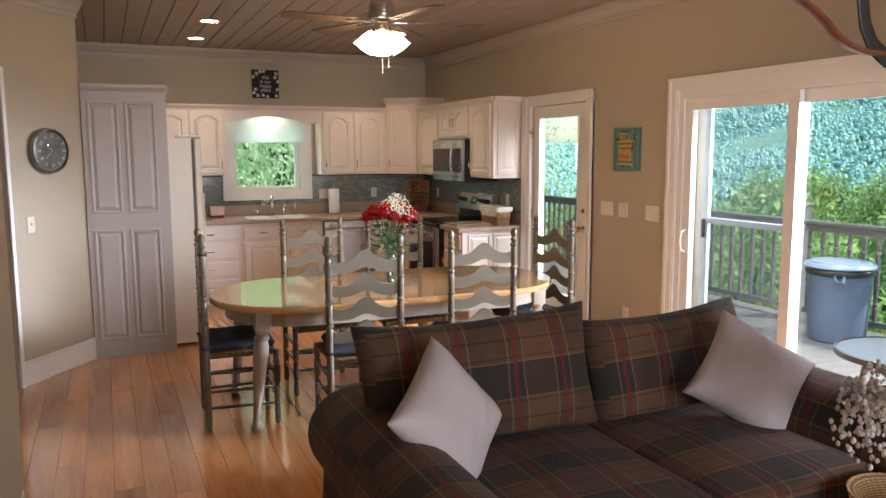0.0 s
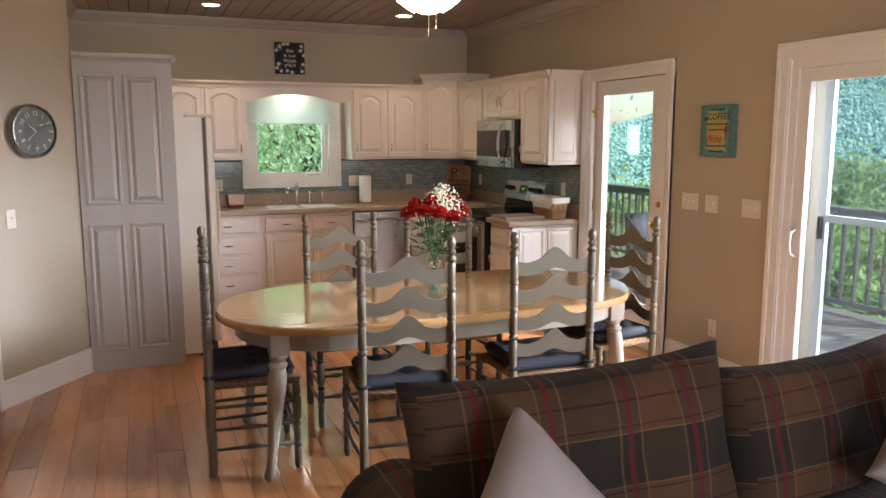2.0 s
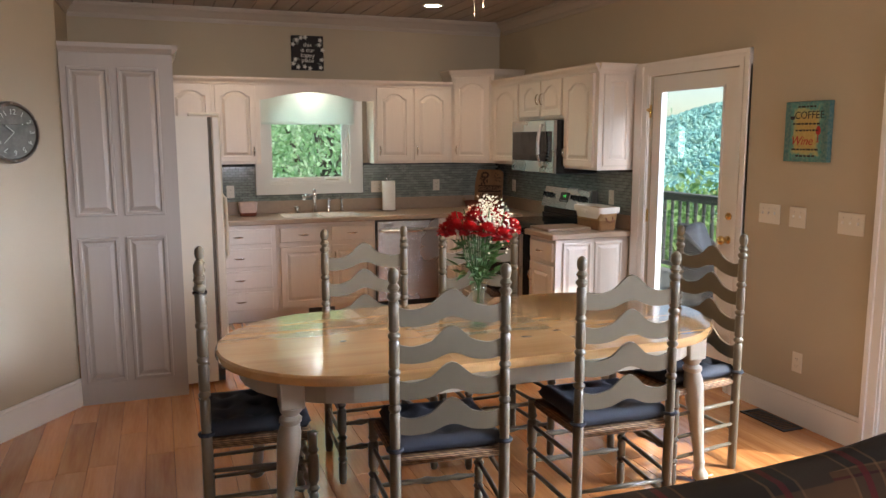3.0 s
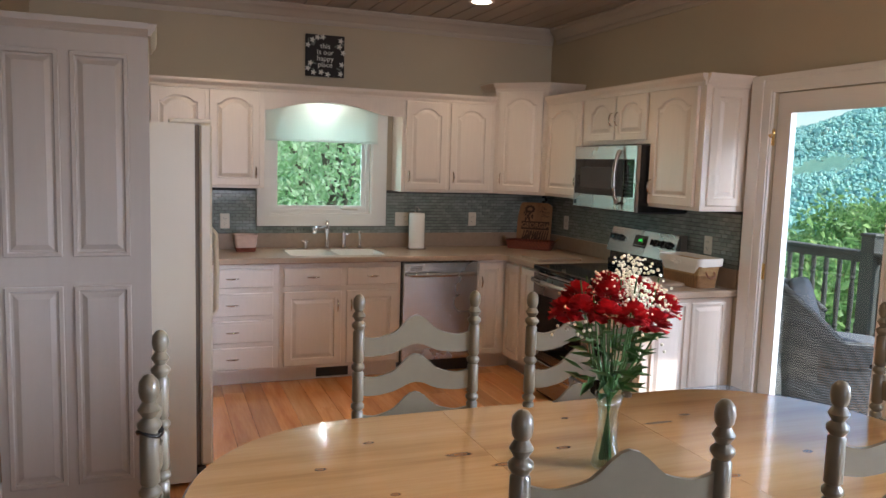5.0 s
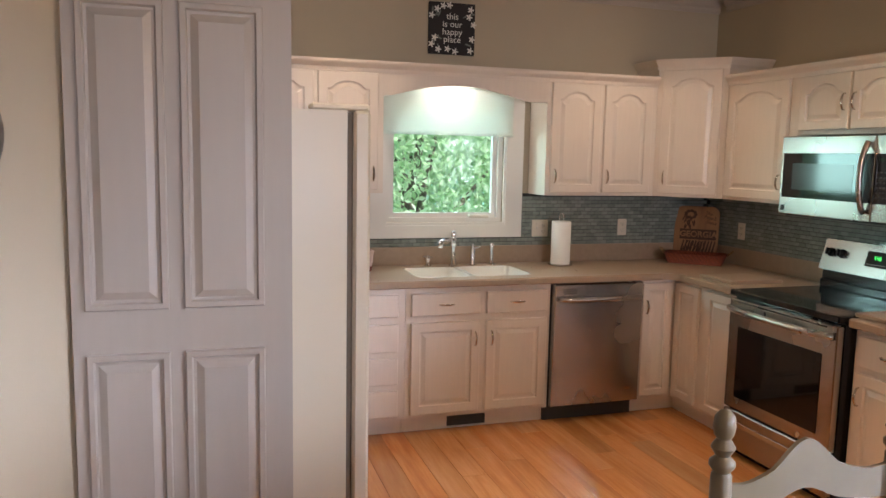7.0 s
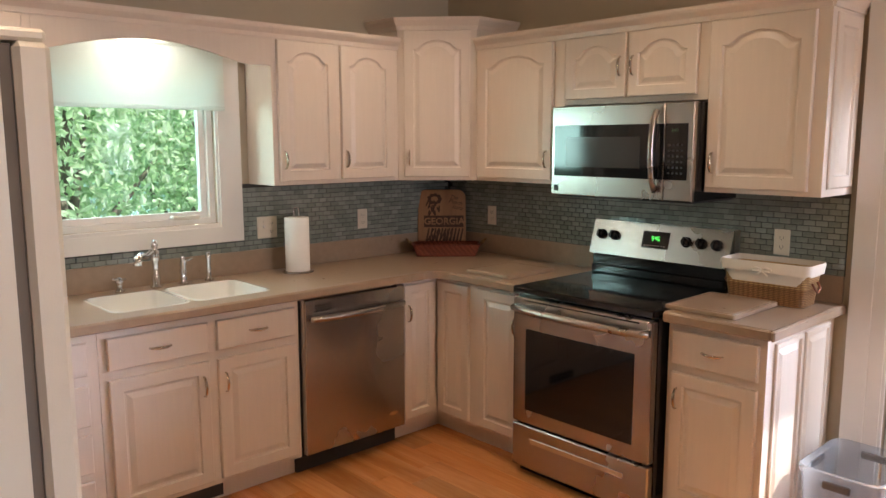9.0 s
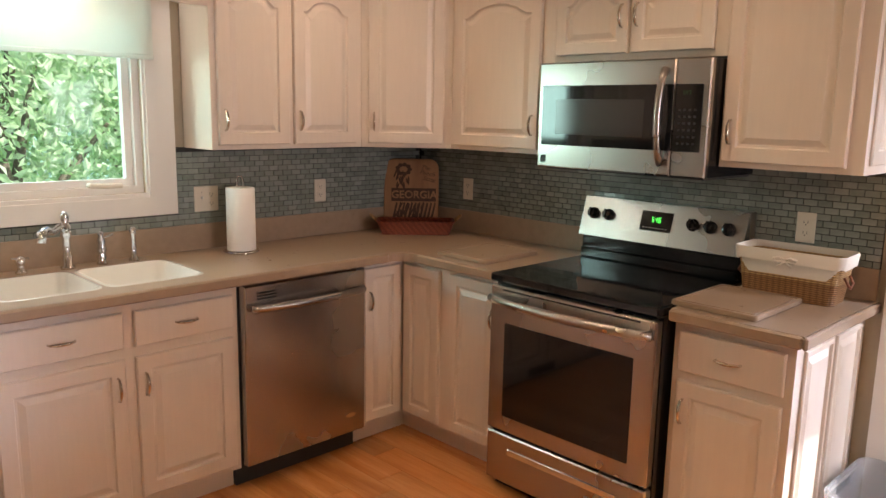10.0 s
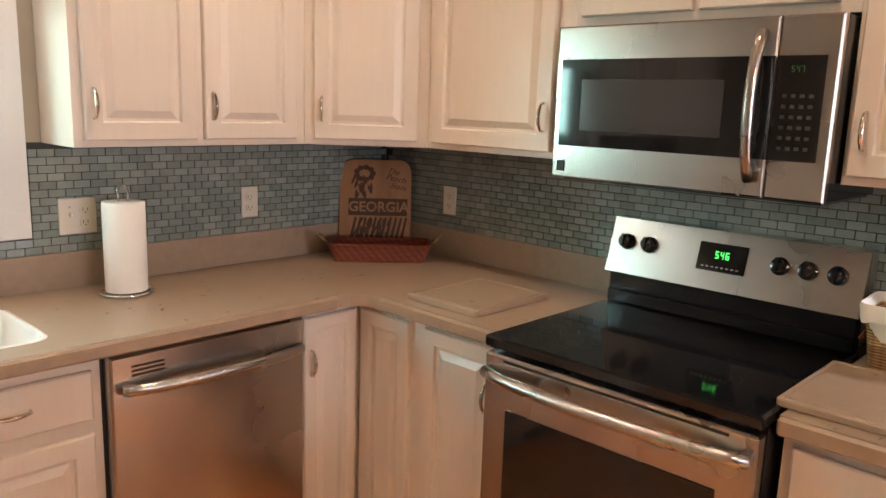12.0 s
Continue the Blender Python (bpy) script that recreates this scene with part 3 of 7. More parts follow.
# kitchen window
win = thing("window_1", "white casement window above the sink", "window", (0, NORTH, 0), kind="structure")
W0, W1, Z0, Z1 = WIN
bm = bmesh.new()
for a, t in ((0.0, 0.014), (0.035, 0.024)):
    box(bm, W0 - 0.105 + a * 0, -t, Z0 - 0.098 + a, W0 - a * 0.3, -0.001, Z1 + 0.09)
    box(bm, W1 + a * 0.3, -t, Z0 - 0.098 + a, W1 + 0.13, -0.001, Z1 + 0.09)
    box(bm, W0 - 0.105, -t - 0.001, Z0 - 0.098, W1 + 0.13, -0.001, Z0 - a * 0.5)
part("window_trim", bm, M_TRIM, win)
bm = boxes((W0, 0.02, Z0, W0 + 0.03, 0.12, Z1), (W1 - 0.03, 0.02, Z0, W1, 0.12, Z1), (W0 + 0.03, 0.02, Z0, W1 - 0.03, 0.12, Z0 + 0.03), (W0 + 0.03, 0.02, Z1 - 0.03, W1 - 0.03, 0.12, Z1))
part("window_frame", bm, M_TRIM, win)
bm = boxes((W0 + 0.031, 0.05, Z0 + 0.031, W0 + 0.06, 0.085, Z1 - 0.031), (W1 - 0.06, 0.05, Z0 + 0.031, W1 - 0.031, 0.085, Z1 - 0.031), (W0 + 0.06, 0.05, Z0 + 0.031, W1 - 0.06, 0.085, Z0 + 0.06), (W0 + 0.06, 0.05, Z1 - 0.06, W1 - 0.06, 0.085, Z1 - 0.031))
part("sash", bm, M_TRIM, win)
p = part("pane", boxes((W0 + 0.06, 0.064, Z0 + 0.06, W1 - 0.06, 0.07, Z1 - 0.06)), M_GLASS, win)
p.visible_shadow = False
part("crank", tube([(3.28, 0.03, 1.225), (3.28, 0.0, 1.225), (3.34, -0.012, 1.222), (3.40, -0.012, 1.222)], 0.011), M_PLATE, win, "beige window crank handle")
shade = thing("roller_shade", "white cloth roller shade half down over the window", "window shade", (0, NORTH - 0.035, 0))
part("shade_cloth", boxes((W0 - 0.04, 0.0, 1.76, W1 + 0.045, 0.003, 2.04)), M_SHADE, shade)
part("hem_bar", boxes((W0 - 0.04, -0.006, 1.742, W1 + 0.045, 0.008, 1.762), bevel=0.003), M_SHADE, shade)
part("roller", tube([(W0 - 0.04, 0, 2.055), (W1 + 0.045, 0, 2.055)], 0.02, 12), M_SHADE, shade)

# ---- kitchen cabinets: local x along the front, y = 0 at the front and growing inward ----
def panel_face(bm, x0, z0, x1, z1, rise=0.0, frame=0.055, proud=0.020):
    """A door: framed, with a raised panel whose top may be arched."""
    n = 14
    xs = [i / n for i in range(n + 1)]

    def shape(u):
        a = abs(u * 2 - 1)
        if a < 0.62:
            return rise * (1 - 0.45 * (a / 0.62) ** 2)
        if a < 0.80:
            k = (a - 0.62) / 0.18
            return rise * 0.55 * (1 - k * k * (3 - 2 * k))
        return 0.0

    def ring(inset, y, arched):
        a0, a1, b0, b1 = x0 + inset, x1 - inset, z0 + inset, z1 - inset - (rise if arched else 0)
        top = [(a1 - (a1 - a0) * u, y, b1 + (shape(u) if arched else 0)) for u in xs]
        return [(a0, y, b0), (a1, y, b0)] + top
    f = frame
    return loops(bm, [ring(0, 0, False), ring(0, -proud + 0.004, False), ring(0.004, -proud, False), ring(f - 0.004, -proud, True), ring(f + 0.001, -proud + 0.0095, True), ring(f + 0.009, -proud + 0.0105, True), ring(f + 0.031, -proud + 0.001, True)])


def pull(parent, x, z, y=-0.02, upright=True, material=None, length=0.085):
    h = length / 2
    pts = [(-h, 0), (-h * 0.95, -0.012), (-h * 0.5, -0.022), (0, -0.026), (h * 0.5, -0.022), (h * 0.95, -0.012), (h, 0)]
    pp = [(x, y + b, z + a) if upright else (x + a, y + b, z) for a, b in pts]
    return part("handle", tube(pp, [0.004, 0.0045, 0.006, 0.0065, 0.006, 0.0045, 0.004], 8), material or M_PEWTER, parent, "curved pewter pull handle", True)


def cab_door(cab, x0, z0, x1, z1, rise=0.0, knob=None, name="door", upright=True, frame=0.055):
    d = part(name, panel_face(bmesh.new(), x0, z0, x1, z1, rise, frame), M_CAB, cab, smooth=12)
    if knob:
        pull(d, knob[0], knob[1], -0.0205, upright)
    return d


def drawer(cab, x0, z0, x1, z1):
    d = part("drawer", extrude([(x0, z0), (x1, z0), (x1, z1), (x0, z1)], -0.020, "y", 0.0, bevel=0.004), M_CAB, cab)
    pull(d, (x0 + x1) / 2, (z0 + z1) / 2, -0.0205, False)
    return d


def carcass(cab, x0, x1, z0, z1, depth, name="body"):
    return part(name, boxes((x0, 0.0005, z0, x1, depth, z1)), M_CAB, cab)


def toe(cab, x0, x1, depth, h=0.10, back=0.07):
    return part("toe_kick", boxes((x0, back, 0, x1, depth, h)), M_CAB, cab)


FN = 10.640      # front of the north base units
DN = NORTH - FN - 0.004
FE = 4.470       # front of the east base units
DE = EAST - FE - 0.004
ZB = 0.872       # top of the base units
GB = "base cabinets along the kitchen walls"
GU = "wall cabinets along the kitchen walls"
c = thing("base_cabinet", "white drawer base cabinet with four drawers under the counter", "cabinet", (0, FN, 0), group=GB)
carcass(c, 1.90, 2.698, 0.10, ZB, DN)
toe(c, 1.90, 2.698, DN)
for z0, z1 in ((0.705, 0.835), (0.505, 0.665), (0.315, 0.470), (0.125, 0.280)):
    drawer(c, 2.10, z0, 2.655, z1)
c = thing("base_cabinet", "white sink base cabinet with two doors and two false drawers", "cabinet", (0, FN, 0), group=GB)
carcass(c, 2.70, 3.596, 0.10, 0.70, DN)
part("front_rail", boxes((2.70, 0.0005, 0.7005, 3.596, 0.02, ZB)), M_CAB, c)
toe(c, 2.70, 3.596, DN)
drawer(c, 2.73, 0.705, 3.145, 0.835)
drawer(c, 3.185, 0.705, 3.57, 0.835)
cab_door(c, 2.73, 0.125, 3.145, 0.665, knob=(3.115, 0.56))
cab_door(c, 3.185, 0.125, 3.57, 0.665, knob=(3.215, 0.56))
part("toe_vent", boxes((2.98, 0.062, 0.015, 3.22, 0.0695, 0.085)), M_DARKPLASTIC, c, "dark metal floor vent grille")
c = thing("base_cabinet", "white corner base cabinet with narrow doors under the counter", "cabinet", (0, FN, 0), group=GB)
L_PLAN = [(4.213, 0.0005), (FE, 0.0005), (FE, -0.635), (EAST - 0.004, -0.635), (EAST - 0.004, DN), (4.213, DN)]
part("body", extrude(L_PLAN, ZB - 0.10, "z", 0.10), M_CAB, c)
L_PLAN = [(4.213, 0.07), (FE + 0.07, 0.07), (FE + 0.07, -0.635), (EAST - 0.004, -0.635), (EAST - 0.004, DN), (4.213, DN)]
part("toe_kick", extrude(L_PLAN, 0.099, "z", 0.0), M_CAB, c)
cab_door(c, 4.225, 0.125, 4.435, 0.85, knob=(4.25, 0.70), frame=0.045)
for y0, y1, kn in ((-0.255, -0.022, None), (-0.625, -0.325, -0.59)):
    w = y1 - y0
    d = part("door", panel_face(bmesh.new(), 0, 0.125, w, 0.85, 0, 0.05), M_CAB, c, smooth=12, at=(FE, y1, 0), turn=(0, 0, -90))
    if kn:
        pull(d, w - 0.035, 0.70, -0.0205)
c = thing("base_cabinet", "white base cabinet with one drawer and one door beside the stove", "cabinet", (FE, 9.235, 0), -90, group=GB)
carcass(c, 0, 0.405, 0.10, ZB, DE)
toe(c, 0, 0.405, DE)
drawer(c, 0.025, 0.70, 0.38, 0.84)
cab_door(c, 0.025, 0.125, 0.38, 0.665, knob=(0.055, 0.56))
bm = bmesh.new()
for a, b in ((0.06, 0.30), (0.33, 0.57)):
    panel_face(bm, a, 0.14, b, 0.84, 0, 0.02, 0.010)
part("side_panel", bm, M_CAB, c, at=(0.4055, 0.0, 0), turn=(0, 0, 90), smooth=12)
# dishwasher
dw = thing("dishwasher", "stainless steel dishwasher built in under the counter", "dishwasher", (0, FN - 0.045, 0))
part("body", boxes((3.598, 0.05, 0.10, 4.21, DN, ZB - 0.002)), M_DARKPLASTIC, dw)
part("door", extrude([(3.604, 0.115), (4.203, 0.115), (4.203, 0.865), (3.604, 0.865)], 0.045, "y", 0.0, bevel=0.006), M_STEEL, dw, "brushed steel door")
part("kick_plate", boxes((3.60, 0.10, 0.0, 4.21, 0.13, 0.0995)), M_DARKPLASTIC, dw)
hp = [(3.63 + 0.555 * i / 14, -0.012 - 0.035 * math.sin(math.pi * i / 14) ** 0.6, 0.775) for i in range(15)]
part("handle", tube(hp, 0.016, 10, flat=1.0), M_STEEL, dw, "bowed steel bar handle", True)
part("vent_slot", boxes(*[(3.66, -0.002, 0.805 + 0.012 * i, 3.75, -0.0002, 0.811 + 0.012 * i) for i in range(3)]), M_BLACK, dw)
part("badge", extrude([(4.12 + 0.028 * math.cos(a * math.pi / 8), 0.20 + 0.011 * math.sin(a * math.pi / 8)) for a in range(16)], -0.002, "y", -0.0002), M_CHROME, dw)

# counter
ZC = 0.914


def counter_outline():
    f = 10.597
    e = 4.432
    pts = [(1.90, NORTH - 0.003), (1.90, f), (2.70, f), (e - 0.10, f)]
    for i in range(1, 6):
        a = radians(90 - 90 * i / 6)
        pts.append((e - 0.10 + 0.10 * math.cos(a) - 0.0, f - 0.10 + 0.10 * math.sin(a)))
    pts += [(e, f - 0.10), (e, 10.003), (EAST - 0.003, 10.003), (EAST - 0.003, NORTH - 0.003)]
    return pts


def slab(name, outline, holes=()):
    bm = bmesh.new()
    vs = [bm.verts.new((x, y, ZC)) for x, y in outline]
    es = [bm.edges.new((vs[i], vs[(i + 1) % len(vs)])) for i in range(len(vs))]
    for h in holes:
        hv = [bm.verts.new((x, y, ZC)) for x, y in h]
        es += [bm.edges.new((hv[i], hv[(i + 1) % len(hv)])) for i in range(len(hv))]
    bmesh.ops.triangle_fill(bm, use_beauty=True, edges=es)
    bmesh.ops.recalc_face_normals(bm, faces=bm.faces)
    got = bmesh.ops.extrude_face_region(bm, geom=list(bm.faces))
    bmesh.ops.translate(bm, vec=(0, 0, -0.040), verts=[v for v in got["geom"] if isinstance(v, bmesh.types.BMVert)])
    return bm


ct = thing("countertop", "taupe solid surface countertop with backsplash strip", "countertop")
sink_l = rounded(2.79, 10.70, 3.115, 11.08, 0.05)
sink_r = rounded(3.14, 10.70, 3.50, 11.08, 0.05)
part("worktop", slab("worktop", counter_outline(), [sink_l, sink_r]), M_COUNTER, ct)
ex = [(EAST - 0.003, 9.237), (4.432, 9.237), (4.432, 8.80), (EAST - 0.003, 8.80)]
part("worktop", slab("worktop", ex), M_COUNTER, ct)
STRIP = 1.030
for r in ((1.90, NORTH - 0.018, ZC + 0.0005, EAST - 0.019, NORTH - 0.003, STRIP), (EAST - 0.018, 8.80, ZC + 0.0005, EAST - 0.003, 9.237, STRIP), (EAST - 0.018, 10.003, ZC + 0.0005, EAST - 0.003, NORTH - 0.003, STRIP)):
    part("backsplash_strip", boxes(r), M_COUNTER, ct)
part("edge_trim", boxes((1.90, 10.582, 0.873, 4.332, 10.5995, ZC - 0.0005), bevel=0.006), M_COUNTER, ct)
part("edge_trim", boxes((4.4145, 10.004, 0.873, 4.4315, 10.49, ZC - 0.0005), bevel=0.006), M_COUNTER, ct)
part("edge_trim", boxes((4.4145, 8.80, 0.873, 4.4315, 9.237, ZC - 0.0005), bevel=0.006), M_COUNTER, ct)
part("edge_trim", boxes((4.4145, 8.784, 0.873, EAST - 0.003, 8.7995, ZC - 0.0005), bevel=0.006), M_COUNTER, ct)


def basin(o, label):
    z1, z0 = ZC + 0.002, 0.72
    cx = sum(p[0] for p in o) / len(o)
    cy = sum(p[1] for p in o) / len(o)

    def sc_(k):
        return [(cx + (x - cx) * k, cy + (y - cy) * k) for x, y in o]
    rows = [[(*p, z) for p in sc_(k)] for k, z in ((1.045, z1 - 0.001), (1.04, z1), (0.985, z1), (0.955, z1 - 0.012), (0.93, z0 + 0.03), (0.80, z0))]
    return loops(bmesh.new(), rows, cap_first=False)


sink = thing("sink", "white double bowl sink set in the counter under the window", "sink")
part("bowl", basin(sink_l, ""), M_SINK, sink, smooth=50)
part("bowl", basin(sink_r, ""), M_SINK, sink, smooth=50)
fa = thing("faucet", "chrome bridge style kitchen faucet behind the sink", "faucet", (3.14, 11.135, ZC))
part("stem", lathe([(0.028, 0), (0.028, 0.008), (0.018, 0.014), (0.020, 0.05), (0.014, 0.06), (0.014, 0.12), (0.021, 0.13), (0.021, 0.17), (0.012, 0.18), (0.016, 0.195), (0.018, 0.21), (0.008, 0.225)], 16), M_CHROME, fa, smooth=True)
part("spout", tube([(0, 0, 0.155), (-0.03, -0.03, 0.172), (-0.065, -0.06, 0.158), (-0.095, -0.085, 0.172), (-0.118, -0.105, 0.16), (-0.122, -0.11, 0.128)], [0.015, 0.014, 0.013, 0.016, 0.019, 0.019], 10), M_CHROME, fa, smooth=True)
t_ = thing("tap_handle", "small chrome lever tap handle beside the faucet", "tap", (2.975, 11.145, ZC))
part("stem", lathe([(0.022, 0), (0.022, 0.006), (0.013, 0.012), (0.013, 0.035), (0.019, 0.045), (0.017, 0.06), (0.006, 0.068)], 14), M_CHROME, t_, smooth=True)
part("lever", tube([(0.03, 0, 0.055), (-0.035, -0.01, 0.062)], 0.005), M_CHROME, t_, smooth=True)
t_ = thing("tap_handle", "chrome lever tap handle with a tall ribbed body", "tap", (3.275, 11.14, ZC))
part("stem", lathe([(0.022, 0), (0.022, 0.006), (0.014, 0.012), (0.020, 0.03), (0.013, 0.04), (0.021, 0.06), (0.014, 0.075), (0.019, 0.10), (0.010, 0.115), (0.013, 0.125), (0.004, 0.135)], 14), M_CHROME, t_, smooth=True)
part("lever", tube([(0, 0, 0.105), (0.045, -0.01, 0.12)], 0.005), M_CHROME, t_, smooth=True)
t_ = thing("side_sprayer", "tall slim chrome side sprayer beside the sink", "sprayer", (3.405, 11.14, ZC))
part("stem", lathe([(0.022, 0), (0.022, 0.006), (0.013, 0.015), (0.012, 0.05), (0.009, 0.09), (0.014, 0.115), (0.013, 0.135), (0.005, 0.142)], 14), M_CHROME, t_, smooth=True)

# stove
st = thing("stove", "stainless steel electric range with black glass cooktop", "stove", (4.375, 10.006, 0), -90)
SW = 0.756
part("body", boxes((0.002, 0.045, 0.03, SW - 0.002, 0.70, 0.885), (0.01, 0.06, 0.0, SW - 0.01, 0.66, 0.03)), M_BLACK, st)
part("cooktop", boxes((0, 0.0, 0.886, SW, 0.655, 0.919), bevel=0.006), M_BLACKGLASS, st, "black glass ceramic cooktop")
M_BURNER = surface("burner_grey", (0.05, 0.05, 0.05), 0.2)
bm = bmesh.new()
for bx, by, r in ((0.19, 0.16, 0.10), (0.56, 0.16, 0.08), (0.19, 0.44, 0.08), (0.56, 0.44, 0.10)):
    for rr in (r, r - 0.022):
        loops(bm, [[(bx + q * math.cos(2 * math.pi * i / 28), by + q * math.sin(2 * math.pi * i / 28), 0.9195) for i in range(28)] for q in (rr, rr - 0.002)], False, False)
    part("burner_ring", bm, M_BURNER, st)
    bm = bmesh.new()
d = part("oven_door", boxes((0.004, 0.002, 0.265, SW - 0.004, 0.0445, 0.872), bevel=0.006), M_STEEL, st, "brushed steel oven door")
part("oven_window", boxes((0.085, -0.0015, 0.335, SW - 0.085, 0.0015, 0.725), bevel=0.001), M_BLACKGLASS, d)
hp = [(0.015 + (SW - 0.03) * i / 16, -0.008 - 0.045 * math.sin(math.pi * i / 16) ** 0.5, 0.82) for i in range(17)]
part("handle", tube(hp, 0.017, 10), M_STEEL, d, "bowed steel bar handle", True)
part("vent_slot", boxes((0.07, 0.0005, 0.855, 0.69, 0.0019, 0.862)), M_BLACK, d)
d = part("storage_drawer", boxes((0.004, 0.002, 0.045, SW - 0.004, 0.044, 0.255), bevel=0.006), M_STEEL, st, "brushed steel warming drawer")
part("drawer_grip", boxes((0.12, -0.003, 0.175, SW - 0.12, 0.0015, 0.20), bevel=0.001), M_CHROME, d)
part("back_riser", boxes((0.0, 0.615, 0.9195, SW, 0.70, 1.0195), bevel=0.01), M_BLACK, st)
part("riser_step", boxes((0.01, 0.595, 0.9195, SW - 0.01, 0.6145, 0.965), bevel=0.006), M_BLACK, st)
cp = part("control_panel", extrude([(0.590, 1.02), (0.70, 1.02), (0.70, 1.19), (0.640, 1.19)], SW, "x", 0.0), M_STEEL, st, "sloped steel control panel")
slope = math.degrees(math.atan2(0.05, 0.17))


def on_panel(u, v, off=0.0):
    k = (v - 1.02) / 0.17
    return (u, 0.590 + 0.05 * k - off, v)


def panel_plate(u0, u1, v0, v1, off0, off1):
    return loops(bmesh.new(), [[on_panel(u0, v0, o), on_panel(u1, v0, o), on_panel(u1, v1, o), on_panel(u0, v1, o)] for o in (off0, off1)])


part("display", panel_plate(0.30, 0.445, 1.075, 1.155, 0.001, 0.004), M_BLACKGLASS, cp)


def digits(text, x, z, h, parent, material, place=None, w=None):
    """Seven-bar digits; place maps (u, v) to a point."""
    seg = {"5": "abfgcd"[0] + "fgcd", "4": "fgbc", "6": "afgcde", "8": "abcdefg", "7": "abc", "2": "abged"}
    t = h * 0.11
    w = w or h * 0.5
    bm = bmesh.new()
    for i, ch in enumerate(text):
        o = x + i * (w + h * 0.28)
        rects = {"a": (0, h - t, w, h), "g": (0, h / 2 - t / 2, w, h / 2 + t / 2), "d": (0, 0, w, t), "f": (0, h / 2, t, h), "b": (w - t, h / 2, w, h), "e": (0, 0, t, h / 2), "c": (w - t, 0, w, h / 2)}
        for s in seg.get(ch, ""):
            a, b_, c_, d_ = rects[s]
            loops(bm, [[place(o + a, z + b_, q), place(o + c_, z + b_, q), place(o + c_, z + d_, q), place(o + a, z + d_, q)] for q in (0.0045, 0.005)])
    return part("clock_digits", bm, material, parent)


digits("546", 0.352, 1.112, 0.020, cp, M_GREEN_LED, on_panel)
part("display_buttons", boxes(*[(0.315 + 0.015 * i, on_panel(0, 1.087, 0.0055)[1], 1.085, 0.323 + 0.015 * i, on_panel(0, 1.087, 0.004)[1], 1.089) for i in range(8)]), M_NICKEL, cp)
for kx in (0.060, 0.137, 0.538, 0.612, 0.688):
    part("knob", lathe([(0.026, 0), (0.026, 0.006), (0.020, 0.010), (0.018, 0.030), (0.006, 0.033)], 16), M_BLACK, cp, "black control knob", 50, on_panel(kx, 1.118, 0.0005), (90 - slope, 0, 0))
    k = part("knob_grip", boxes((-0.004, -0.020, 0.0305, 0.004, 0.020, 0.040)), M_BLACK, cp, at=on_panel(kx, 1.118, 0.003), turn=(90 - slope, 0, 0))

# wall cabinets
FU, FUX = 10.965, 4.783
DUN = NORTH - FU - 0.004
DUE = EAST - FUX - 0.004
ZU, ZT = 1.375, 2.115


def cab_crown(cab, rows, z):
    """rows: plan points of the front line, with the way out, for a small crown."""
    prof = [(0.0, -0.03), (0.008, -0.03), (0.012, -0.01), (0.030, 0.012), (0.034, 0.022), (0.034, 0.034), (0.0, 0.034)]
    bm = bmesh.new()
    loops(bm, [[(x + nx * o, y + ny * o, z + h) for o, h in prof] for x, y, nx, ny in rows])
    return part("crown", bm, M_CAB, cab)


c = thing("wall_cabinet", "white wall cabinet with two arched panel doors beside the window", "cabinet", (0, FU, 0), group=GU)
carcass(c, 1.60, 2.635, 1.385, ZT, DUN)
cab_door(c, 1.86, 1.385 + 0.02, 2.225, 2.08, 0.045, knob=None)
cab_door(c, 2.25, 1.405, 2.60, 2.08, 0.045, knob=(2.572, 1.50))
cab_crown(c, [(1.60, 0.0, 0, -1), (2.6352, 0.0, 0, -1)], ZT)
va = thing("window_valance", "white arched wooden valance above the window", "valance", (0, FU, 0))
V0, V1 = 2.6355, 3.6845
arch = [(V0, 1.955)] + [(V0 + (V1 - V0) * i / 18, 1.955 + 0.075 * math.sin(math.pi * max(0, min(1, (i - 0.6) / 15.0)))) for i in range(1, 17)] + [(V1, 1.955)]
part("arch_board", extrude(arch + [(V1, ZT), (V0, ZT)], 0.019, "y", 0.0), M_CAB, va)
part("valance_top", boxes((V0, 0.0195, ZT - 0.02, V1, DUN, ZT - 0.001)), M_CAB, va)
cab_crown(va, [(V0, 0.0, 0, -1), (V1, 0.0, 0, -1)], ZT)
c = thing("wall_cabinet", "white wall cabinet with two arched panel doors beside the window", "cabinet", (0, FU, 0), group=GU)
carcass(c, 3.685, 4.472, ZU, ZT, DUN)
cab_door(c, 3.712, ZU + 0.02, 4.055, 2.08, 0.05, knob=(3.738, 1.50))
cab_door(c, 4.083, ZU + 0.02, 4.43, 2.08, 0.05, knob=(4.108, 1.50))
cab_crown(c, [(3.685, 0.0, 0, -1), (4.472, 0.0, 0, -1)], ZT)
# corner unit, set on the diagonal and taller
cx0, cy0, cx1, cy1 = 4.475, FU, FUX, 10.657
cl = math.hypot(cx1 - cx0, cy1 - cy0)
ca = math.degrees(math.atan2(cy1 - cy0, cx1 - cx0))
c = thing("wall_cabinet", "taller white corner wall cabinet with one arched panel door", "cabinet", (cx0, cy0, 0), ca, group=GU)
inv = Matrix.Rotation(radians(-ca), 4, "Z")


def loc(x, y):
    v = inv @ Vector((x - cx0, y - cy0, 0))
    return (v.x, v.y)


